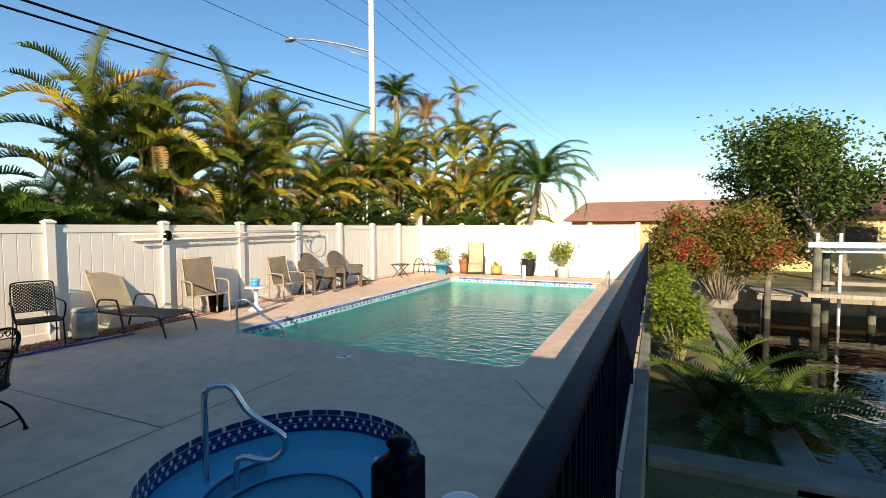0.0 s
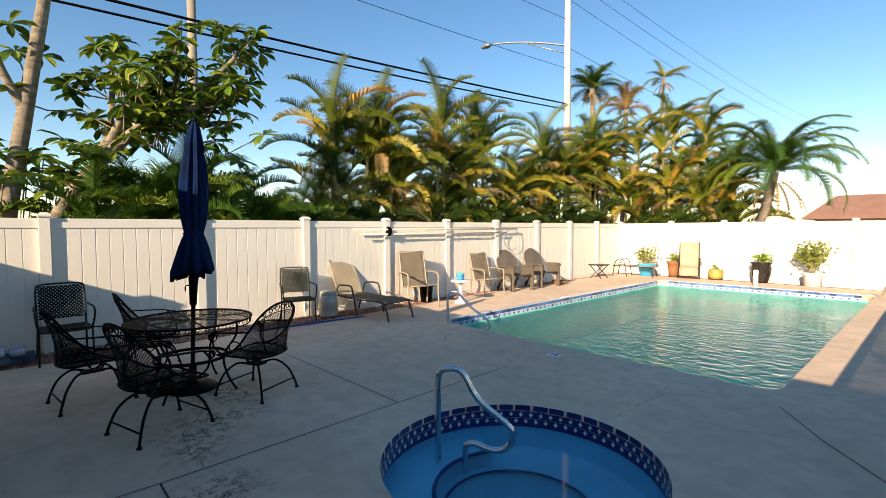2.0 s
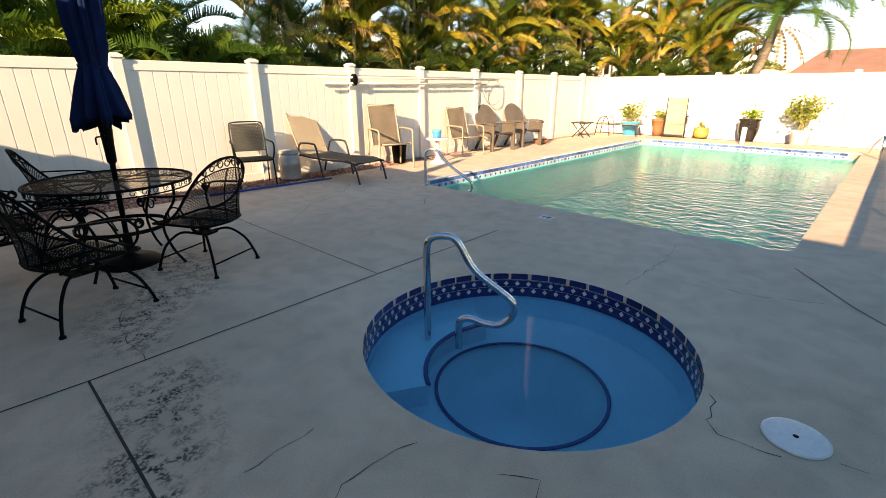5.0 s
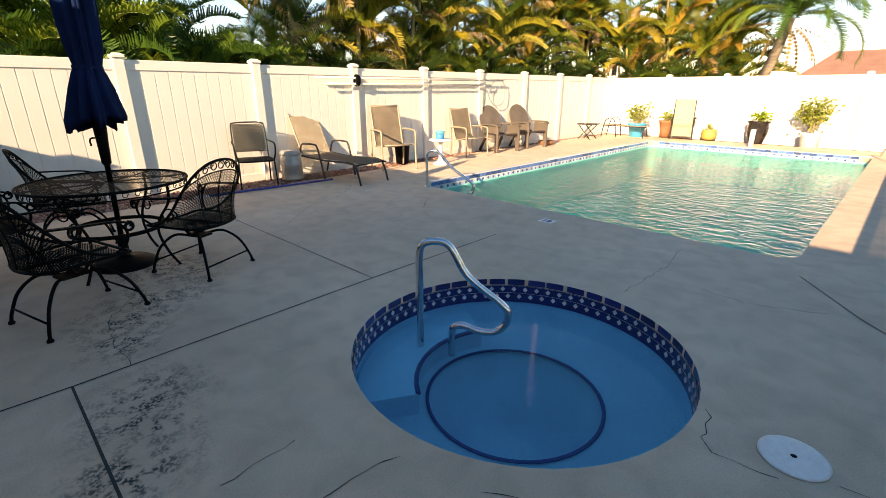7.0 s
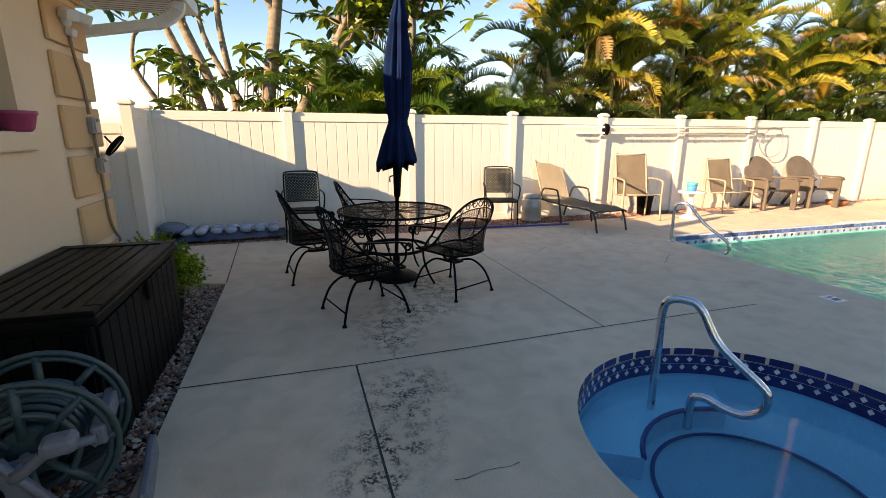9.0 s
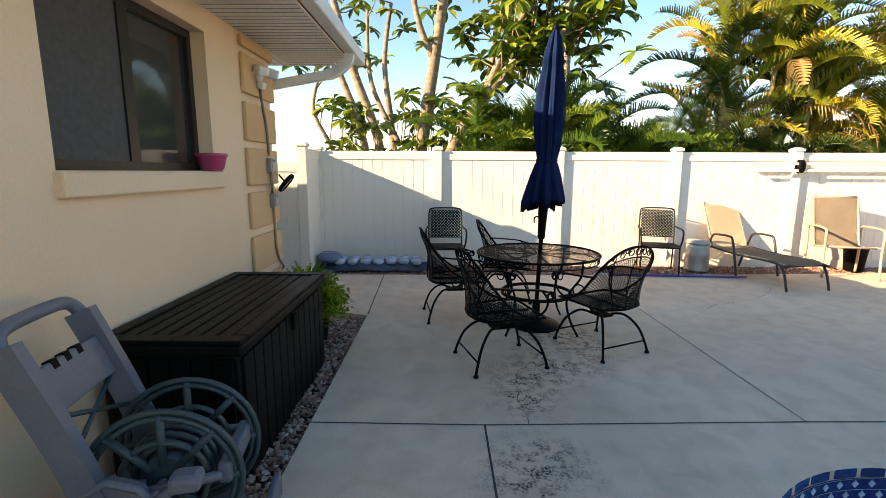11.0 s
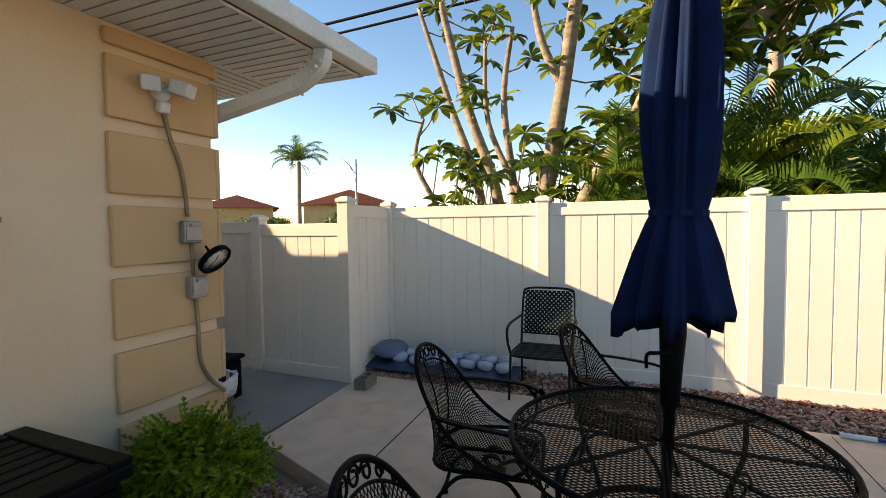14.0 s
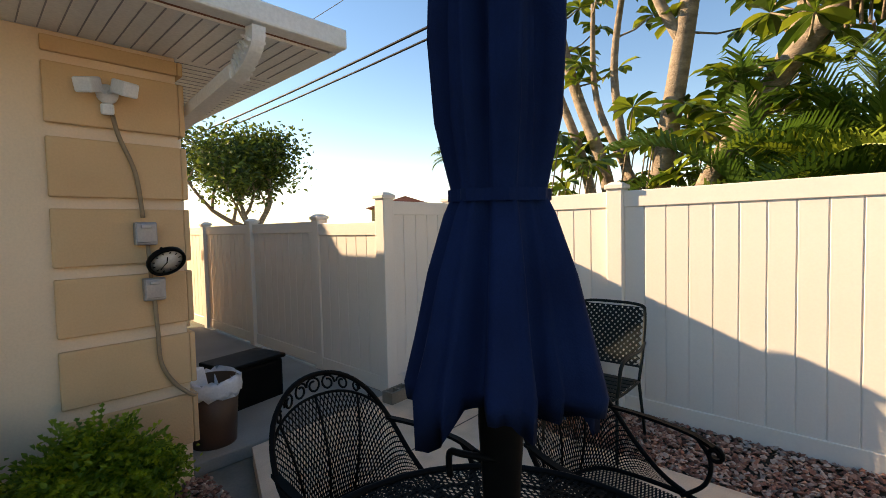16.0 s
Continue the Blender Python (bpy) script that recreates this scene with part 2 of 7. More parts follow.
def tube(pts, r, seg=8, bm=None, closed=False, flat=None, r1=None):
    """Sweep a round (or flat: width, height) section along points."""
    bm = bm or bmesh.new()
    p = [Vector(q) for q in pts]
    n = len(p)
    up = Vector((0, 0, 1))
    rings, last = [], None
    for i in range(n):
        d = (p[(i + 1) % n] - p[i - 1]) if closed else (p[min(i + 1, n - 1)] - p[max(i - 1, 0)])
        d.normalize()
        if last is None:
            side = d.cross(up if abs(d.z) < 0.95 else Vector((1, 0, 0))).normalized()
        else:
            side = (last - d * last.dot(d)).normalized()
        last = side
        nor = side.cross(d)
        rad = r if r1 is None else r + (r1 - r) * i / max(n - 1, 1)
        if flat:
            w, h = flat[0] / 2, flat[1] / 2
            ring = [bm.verts.new(p[i] + side * a * w + nor * b * h) for a, b in ((-1, -1), (1, -1), (1, 1), (-1, 1))]
        else:
            ring = [bm.verts.new(p[i] + (side * math.cos(a) + nor * math.sin(a)) * rad) for a in [2 * math.pi * k / seg for k in range(seg)]]
        rings.append(ring)
    s = len(rings[0])
    pairs = list(zip(rings, rings[1:])) + ([(rings[-1], rings[0])] if closed else [])
    for a, b in pairs:
        for k in range(s):
            f = bm.faces.new((a[k], a[(k + 1) % s], b[(k + 1) % s], b[k]))
            f.smooth = not flat
    if not closed:
        bm.faces.new(list(reversed(rings[0])))
        bm.faces.new(rings[-1])
    return bm


def extrude_outline(pts, z0, z1, bm=None, m=None):
    bm = bm or bmesh.new()
    m = m or Matrix()
    lo = [bm.verts.new(m @ Vector((x, y, z0))) for x, y in pts]
    hi = [bm.verts.new(m @ Vector((x, y, z1))) for x, y in pts]
    n = len(pts)
    bm.faces.new(list(reversed(lo)))
    bm.faces.new(hi)
    for k in range(n):
        bm.faces.new((lo[k], lo[(k + 1) % n], hi[(k + 1) % n], hi[k]))
    return bm


def flat_outline(pts, z):
    return raw_mesh("surface", [(x, y, z) for x, y in pts], [tuple(range(len(pts)))], CHROME)


def mesh_of(name, bm, material):
    bmesh.ops.recalc_face_normals(bm, faces=bm.faces[:])
    me = bpy.data.meshes.new(name)
    bm.to_mesh(me)
    bm.free()
    me.materials.append(material)
    return me


def part(name, bm, material, parent=None, label="", at=None):
    """Link a bmesh (or a ready mesh) as one object, under its thing when there is one."""
    me = bm if isinstance(bm, bpy.types.Mesh) else mesh_of(name, bm, material)
    me.materials[0] = material
    ob = new(name, me)
    if parent:
        ob.parent = parent
    if at is not None:
        ob.matrix_basis = at
    return tagged(ob, label)


def setting(name, bm, material, label, category):
    return tagged(part(name, bm, material), label, category, kind="structure")


def thing(name, label, category, at=None, group=""):
    ob = new(name)
    ob.empty_display_size = 0.1
    if at is not None:
        ob.matrix_basis = at
    return tagged(ob, label, category, group)


def raw_mesh(name, verts, faces, material, smooth=False):
    me = bpy.data.meshes.new(name)
    me.from_pydata([tuple(v) for v in verts], [], faces)
    if smooth:
        me.polygons.foreach_set("use_smooth", [True] * len(me.polygons))
    me.materials.append(material)
    return me


# ---- the large structure ----
POOL = (-6.12, -1.30, 5.68, 14.75)
SPA_C, SPA_R = Vector((-2.23, 2.85, 0)), 0.965
FX, FY = -8.345, 16.62          # faces of the left fence and of the far fence


def rounded(x0, x1, y0, y1, r, seg=6):
    pts = []
    for cx, cy, a0 in ((x1 - r, y0 + r, -90), (x1 - r, y1 - r, 0), (x0 + r, y1 - r, 90), (x0 + r, y0 + r, 180)):
        for k in range(seg + 1):
            a = radians(a0 + 90 * k / seg)
            pts.append((cx + r * math.cos(a), cy + r * math.sin(a)))
    return pts


def slab_with_holes(outer, holes, z0, z1):
    """A slab with openings cut through it, filled between its outlines."""
    bm = bmesh.new()
    loops = [[bm.verts.new((x, y, z1)) for x, y in pts] for pts in (outer, *holes)]
    edges = [bm.edges.new((lp[k], lp[(k + 1) % len(lp)])) for lp in loops for k in range(len(lp))]
    bmesh.ops.triangle_fill(bm, use_beauty=True, edges=edges)
    top = bm.faces[:]
    r = bmesh.ops.extrude_face_region(bm, geom=top)
    bmesh.ops.translate(bm, vec=(0, 0, z0 - z1), verts=[v for v in r["geom"] if isinstance(v, bmesh.types.BMVert)])
    return bm


SPA_RING = [(SPA_C.x + SPA_R * math.cos(2 * math.pi * k / 64), SPA_C.y + SPA_R * math.sin(2 * math.pi * k / 64)) for k in range(64)]
POOL_RING = rounded(*POOL, 0.22)
deck_outline = [(-7.5, -1.15), (-7.5, -0.2), (-7.55, 3.0), (-7.75, 6.4), (-8.0, 9.0), (-8.05, 15.9), (-1.0, 16.1), (0.0, 16.1), (0.0, -4.0), (-2.4, -0.1), (-5.62, -0.12), (-5.95, -1.05)]
setting("pool_deck", slab_with_holes(deck_outline, [POOL_RING, SPA_RING], -0.12, 0.0), DECK, "worn beige concrete pool deck with cracks and mildew stains", "deck")
# ---- ground, canal ----
GZ = -0.60
setting("ground", slab_with_holes([(-3000, -3000), (3000, -3000), (3000, 3000), (-3000, 3000)], [rounded(-8.46, 0.09, -5.9, 16.5, 0.05, 1), rounded(1.55, 400, 5.3, 19.0, 0.05, 1)], GZ - 0.9, GZ), GRASS, "dry patchy lawn beyond the deck and canal", "ground")
for nm, b in (("gravel_base_left", (-8.5, -6.3, -6.0, 16.9)), ("gravel_base_far", (-6.3, 0.0, 14.95, 16.9)), ("gravel_base_house", (-6.3, 0.0, -6.0, 1.7))):
    setting(nm, cube(*b, -0.6, -0.125), SEAWALL, "compacted soil under the gravel bed", "ground")
setting("deck_kerb", cube(0.004, 0.13, -1.0, 16.5, -0.62, 0.02, 0.012), SEAWALL, "concrete kerb along the deck edge", "kerb")
setting("stair_landing", cube(0.14, 1.3, -0.96, 0.80, -0.62, 0.0, 0.01), DECK, "concrete landing beside the deck", "landing")
setting("water", flat_outline([(1.55, 5.3), (400, 5.3), (400, 19.0), (1.55, 19.0)], -1.15), CANALWATER, "dark still canal water", "water")
setting("canal_bed", cube(1.3, 402, 5.0, 19.3, -1.9, -1.8), CANALBED, "dark muddy canal bottom", "canal bed")
setting("seawall_cap", cube(1.30, 1.62, 5.1, 19.1, -0.66, -0.53, 0.02), SEAWALL, "weathered concrete seawall cap along the canal", "seawall")
setting("seawall_cap_near", cube(0.14, 60, 5.1, 5.42, -0.66, -0.50, 0.02), SEAWALL, "weathered concrete seawall cap across the lawn", "seawall")
setting("seawall_far", cube(1.66, 400, 18.9, 19.25, -1.6, -0.5, 0.02), SEAWALL, "pale concrete seawall of the opposite bank", "seawall")

# ---- pool basin ----
basin = bmesh.new()
x0, x1, y0, y1 = POOL
ring = rounded(*POOL, 0.22)
top = [basin.verts.new((x, y, -0.115)) for x, y in ring]
low = [basin.verts.new((x, y, -0.95)) for x, y in rounded(x0 + 0.1, x1 - 0.1, y0 + 0.1, y1 - 0.1, 0.22)]
n = len(ring)
for k in range(n):
    basin.faces.new((top[k], top[(k + 1) % n], low[(k + 1) % n], low[k]))
basin.faces.new(low)
setting("pool_basin", basin, POOLPLASTER, "pale plastered swimming pool basin", "pool")
bm = flat_outline(rounded(x0 - 0.01, x1 + 0.01, y0 - 0.01, y1 + 0.01, 0.22), -0.155)
setting("pool_water", bm, POOLWATER, "clear turquoise rippled pool water", "water")
# steps in the near corner of the pool
for k in range(3):
    r = 1.0 - 0.3 * k
    pts = [(x0 - 0.0, y0 - 0.0)] + [(x0 + r * math.cos(radians(a)), y0 + r * math.sin(radians(a))) for a in range(0, 91, 10)]
    setting("pool_step", extrude_outline(pts, -0.945, -0.62 + 0.14 * k), POOLPLASTER, "rounded plaster corner step of the pool", "pool step")

# ---- spa ----
spa = thing("spa_tub", "round sunken hot tub with blue plaster and tiled rim", "hot tub", Matrix.Translation(SPA_C))
part("basin", lathe([(SPA_R, -0.115), (SPA_R, -0.37), (SPA_R - 0.42, -0.39), (SPA_R - 0.45, -0.98), (0.0, -1.0)], 64, caps=False), SPAPLASTER, spa)
part("bench_trim", lathe([(SPA_R - 0.442, -0.382), (SPA_R - 0.42, -0.382), (SPA_R - 0.42, -0.388), (SPA_R - 0.442, -0.388)], 64, caps=False), SPADARK, spa)
part("drain", cube(-0.14, 0.14, -0.14, 0.14, -1.0, -0.965, 0.01, pose(0.1, -0.3, 0, 0, 0, 20)), SPADARK, spa, "dark square floor drain")
part("water", flat_outline([((SPA_R - 0.004) * math.cos(k * math.pi / 36), (SPA_R - 0.004) * math.sin(k * math.pi / 36)) for k in range(72)], -0.19), SPAWATER, spa, "still clear blue water")

# ---- fences ----
def post_meshes(h):
    shaft = mesh_of("shaft", cube(-0.064, 0.064, -0.064, 0.064, 0, h - 0.06, 0.006), VINYL)
    bm = cube(-0.078, 0.078, -0.078, 0.078, h - 0.062, h - 0.025, 0.006)
    lathe([(0.098, h - 0.026), (0.05, h - 0.002), (0.0, h)], 4, Matrix.Rotation(radians(45), 4, "Z"), bm, True)
    return shaft, mesh_of("cap", bm, VINYL)


POSTS, BOARDS = {}, {}


def fence_post(fence, x, y, h):
    if h not in POSTS:
        POSTS[h] = post_meshes(h)
    p = part("post", POSTS[h][0], VINYL, fence, at=pose(x, y, -0.1))
    part("cap", POSTS[h][1], VINYL, p)


def fence_panel(fence, xa, ya, xb, yb, h, name="panel"):
    """Boards between a top and a bottom rail, from one post to the next."""
    d = Vector((xb - xa, yb - ya, 0))
    length = d.length
    a, b = 0.064, length - 0.064
    p = part(name, cube(a, b, -0.006, 0.006, 0.195, h - 0.205), VINYL, fence, at=pose(xa, ya, -0.1, 0, 0, math.degrees(math.atan2(d.y, d.x))))
    part("top_rail", cube(a, b, -0.025, 0.025, h - 0.21, h - 0.08, 0.006), VINYL, p)
    part("bottom_rail", cube(a, b, -0.025, 0.025, 0.06, 0.2, 0.006), VINYL, p)
    n = max(1, round((b - a) / 0.165))
    w = (b - a) / n
    key = (round(w, 3), h)
    if key not in BOARDS:
        BOARDS[key] = mesh_of("board", cube(0.0035, w - 0.0035, -0.013, 0.013, 0.19, h - 0.2, 0.004), VINYL)
    for k in range(n):
        part("board", BOARDS[key], VINYL, p, at=Matrix.Translation((a + k * w, 0, 0)))


LEFT_POSTS = [-1.316, 0.548, 2.435, 4.244, 6.08, 7.85, 9.65, 11.45, 13.2, 14.9, 16.62]
left_fence = thing("fence", "cream vinyl privacy fence of grooved boards with capped posts", "fence", Matrix())
for y in LEFT_POSTS:
    fence_post(left_fence, FX, y, 1.95)
for ya, yb in zip(LEFT_POSTS, LEFT_POSTS[1:]):
    fence_panel(left_fence, FX, ya, FX, yb, 1.95)
FAR_POSTS = [-6.55, -4.95, -3.4, -1.85, -0.35]
far_fence = thing("fence", "sunlit cream vinyl privacy fence behind the pool", "fence", Matrix())
for x in FAR_POSTS:
    fence_post(far_fence, x, FY, 1.95)
for xa, xb in zip([FX] + FAR_POSTS, FAR_POSTS):
    fence_panel(far_fence, xa, FY, xb, FY, 1.95)
# return, gate and side fence
GATE_X = -7.36
fence_post(left_fence, GATE_X, -1.25, 1.95)
fence_panel(left_fence, FX, -1.316, GATE_X, -1.25, 1.95)
side_fence = thing("fence", "shaded cream vinyl fence beside the house", "fence", Matrix())
fence_post(side_fence, GATE_X - 0.02, -2.42, 1.79)
gate = thing("fence_gate", "closed cream vinyl gate in the fence", "gate", Matrix())
fence_panel(gate, GATE_X + 0.02, -2.405, GATE_X + 0.02, -1.265, 1.76, "leaf")
SIDE = [-2.42, -4.2, -5.95, -7.7]
for ya, yb in zip(SIDE, SIDE[1:]):
    fence_post(side_fence, GATE_X - 0.05, yb, 1.79)
    fence_panel(side_fence, GATE_X - 0.05, yb, GATE_X - 0.03, ya, 1.79)

# ---- railing ----
RX, RH = -0.048, 1.2
def railing():
    r = thing("pool_railing", "black painted metal railing along the deck edge", "railing", Matrix.Translation((RX, 0, 0)))
    bm = cube(-0.044, 0.044, 0.855, 16.5, RH - 0.05, RH, 0.012)
    part("top_rail", bm, RAILPAINT, r)
    part("bottom_rail", cube(-0.02, 0.02, 0.9, 16.5, 0.09, 0.125, 0.004), RAILPAINT, r)
    me = mesh_of("baluster", cube(-0.0125, 0.0125, -0.0125, 0.0125, 0.1, RH - 0.045), RAILPAINT)
    y = 1.0
    while y < 16.45:
        part("baluster", me, RAILPAINT, r, at=Matrix.Translation((0, y, 0)))
        y += 0.115
    pm = mesh_of("post", cube(-0.03, 0.03, -0.03, 0.03, 0, RH - 0.045, 0.004), RAILPAINT)
    for y in (3.3, 5.7, 8.1, 10.5, 12.9, 15.3):
        part("post", pm, RAILPAINT, r, at=Matrix.Translation((0, y, 0)))
    n = thing("newel_post", "black painted newel post with a turned cap", "post", Matrix.Translation((-0.212, 1.012, 0)))
    part("shaft", cube(-0.044, 0.044, -0.044, 0.044, 0, 1.20, 0.005), RAILPAINT, n)
    part("collar", cube(-0.036, 0.036, -0.036, 0.036, 1.20, 1.315, 0.008), RAILPAINT, n)
    part("cap", lathe([(0.030, 1.315), (0.018, 1.322), (0.014, 1.330), (0.019, 1.337), (0.022, 1.343), (0.019, 1.349), (0.0, 1.351)], 24), RAILPAINT, n)
railing()

# ---- house ----
WY, WX = -0.98, -5.55           # wall face towards the deck, corner with the side wall
wall = bmesh.new()
WIN = (-4.41, -3.05, 1.46, 2.40)
box(wall, WIN[1], 4.0, WY - 0.2, WY, -0.3, 2.56)
box(wall, WX, WIN[0], WY - 0.2, WY, -0.3, 2.56)
box(wall, WIN[0], WIN[1], WY - 0.2, WY, -0.3, WIN[2])
box(wall, WIN[0], WIN[1], WY - 0.2, WY, WIN[3], 2.56)
setting("wall_deck_side", wall, STUCCO, "cream stucco house wall facing the deck", "wall")
setting("wall_gate_side", cube(WX, WX + 0.2, -9.0, WY - 0.204, -0.3, 2.56), STUCCO, "cream stucco house wall facing the gate", "wall")
setting("wall_back", cube(WX + 0.21, 4.0, -9.0, -8.8, -0.3, 2.56), STUCCO, "cream stucco house wall", "wall")
setting("wall_far_side", cube(3.8, 4.0, -8.79, WY - 0.204, -0.3, 2.56), STUCCO, "cream stucco house wall", "wall")
# unseen wall, added to keep the sun off the side fence and gate
setting("wall_sun_blocker", extrude_outline([(-7.12, 0), (-6.05, 0), (-6.05, 2.9), (-6.3, 3.5), (-7.12, 3.6)], 6.0, 6.6, None, Matrix.Rotation(radians(90), 4, "X")), STUCCO, "unseen stucco wall added to shade the side fence", "wall")
EX, EY, EZ = -6.25, -0.25, 2.66
QZ = [(2.42, 2.70), (2.06, 2.42), (1.68, 2.04), (1.31, 1.67), (0.94, 1.30), (0.56, 0.92), (0.18, 0.54)]
# ---- roof ----
roof = bmesh.new()
ex1, ey1 = 4.7, -9.7
v = [roof.verts.new(p) for p in ((EX, EY, EZ), (ex1, EY, EZ), (ex1, ey1, EZ), (EX, ey1, EZ), (EX + 4.72, -4.97, 4.1), (ex1 - 4.72, -4.97, 4.1))]
for f in ((0, 1, 5, 4), (1, 2, 5), (2, 3, 4, 5), (3, 0, 4)):
    roof.faces.new([v[k] for k in f])
bmesh.ops.solidify(roof, geom=roof.faces[:], thickness=0.05)
setting("roof", roof, ROOFTILE, "brown shingled hip roof", "roof")
setting("soffit", slab_with_holes([(EX + 0.06, ey1 + 0.06), (ex1 - 0.06, ey1 + 0.06), (ex1 - 0.06, EY - 0.06), (EX + 0.06, EY - 0.06)], [[(WX + 0.19, -8.8), (3.8, -8.8), (3.8, WY - 0.19), (WX + 0.19, WY - 0.19)]], 2.562, 2.575), WHITE, "white slatted eave soffit", "soffit")

# ---- foliage ----
def frond(L, e0, droop, n=22, leaf=0.35, lift=0.35, rng=random, curl=0.5):
    """A pinnate leaf as one island: midrib points with leaflets on both sides. Grows along +x."""
    vs, fs = [], []
    p, a, step = Vector((0, 0, 0)), e0, L / n
    mid = []
    for i in range(n + 1):
        mid.append((p.copy(), a))
        vs.append(tuple(p))
        p = p + Vector((math.cos(a), 0, math.sin(a))) * step
        a -= droop / n * (0.4 + 1.2 * i / n)
    for i in range(2, n):
        p, a = mid[i]
        q, _ = mid[i + 1]
        t = i / n
        ll = leaf * (0.55 + 1.0 * math.sin(math.pi * min(1, 0.12 + 0.9 * t)) * 0.6) * rng.uniform(0.85, 1.1)
        fwd = Vector((math.cos(a), 0, math.sin(a)))
        nor = Vector((-math.sin(a), 0, math.cos(a)))
        for s in (-1, 1):
            out = (Vector((0, s, 0)) * 0.75 + fwd * 0.7 + nor * lift * rng.uniform(0.6, 1.3)).normalized()
            m = p + out * ll * 0.55
            tip = p + out * ll - Vector((0, 0, ll * curl * rng.uniform(0.5, 1.2))) + fwd * ll * 0.1
            w = fwd * step * 0.24
            b = len(vs)
            vs += [tuple(m - w * 0.8), tuple(m + w), tuple(tip)]
            fs.append((i, i + 1, b + 1, b))
            fs.append((b, b + 1, b + 2))
    for i in range(n):
        b = len(vs)
        w = 0.012 * (1.2 - i / n)
        vs += [(mid[i][0].x, -w, mid[i][0].z - 0.012), (mid[i][0].x, w, mid[i][0].z - 0.012)]
        fs.append((i, i + 1, b))
        fs.append((i + 1, i, b + 1))
    return np.array(vs), fs


class Heap:
    """Gathers vertices and faces of many leaves into one mesh."""
    def __init__(self):
        self.v, self.f, self.n = [], [], 0

    def add(self, vs, fs, m=None):
        if m is not None:
            a = np.array(m)
            vs = vs @ a[:3, :3].T + a[:3, 3]
        self.v.append(vs)
        n = self.n
        self.f += [tuple(i + n for i in f) for f in fs]
        self.n += len(vs)

    def mesh(self, name, material):
        return raw_mesh(name, np.concatenate(self.v), self.f, material)


PALM = leafy("areca_leaf", [(0.0, (0.02, 0.045, 0.007)), (0.38, (0.06, 0.105, 0.013)), (0.62, (0.20, 0.22, 0.028)), (0.85, (0.50, 0.37, 0.045)), (0.94, (0.56, 0.45, 0.09)), (1.0, (0.46, 0.20, 0.035))], 0.22)
# darker copy of the palm leaf, with shade put into its colour
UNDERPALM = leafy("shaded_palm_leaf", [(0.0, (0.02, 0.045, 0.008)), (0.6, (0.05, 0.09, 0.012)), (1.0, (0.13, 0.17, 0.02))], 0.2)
GREENPALM = leafy("green_palm_leaf", [(0.0, (0.025, 0.065, 0.011)), (0.6, (0.07, 0.15, 0.024)), (1.0, (0.21, 0.28, 0.035))])
DRYLEAF = leafy("dry_palm_leaf", [(0.0, (0.22, 0.13, 0.05)), (1.0, (0.42, 0.26, 0.11))], 0.2, 0.7)
BROADLEAF = leafy("broad_leaf", [(0.0, (0.03, 0.07, 0.012)), (0.5, (0.08, 0.155, 0.02)), (1.0, (0.30, 0.35, 0.04))], 0.3, 0.32)
TREELEAF = leafy("tree_leaf", [(0.0, (0.025, 0.055, 0.010)), (0.6, (0.07, 0.125, 0.02)), (1.0, (0.18, 0.23, 0.04))])
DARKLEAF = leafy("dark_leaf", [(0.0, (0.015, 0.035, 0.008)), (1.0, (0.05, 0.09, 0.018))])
BARK = surface("grey_bark", (0.15, 0.11, 0.075), (0.36, 0.28, 0.20), 5, 40, 0.9, bump=0.9, depth=0.015, stretch=(1, 1, 2.5))
CANE = surface("palm_cane", (0.20, 0.17, 0.06), (0.42, 0.33, 0.13), 6, 40, 0.7, bump=0.5, depth=0.008, stretch=(0.3, 0.3, 5))


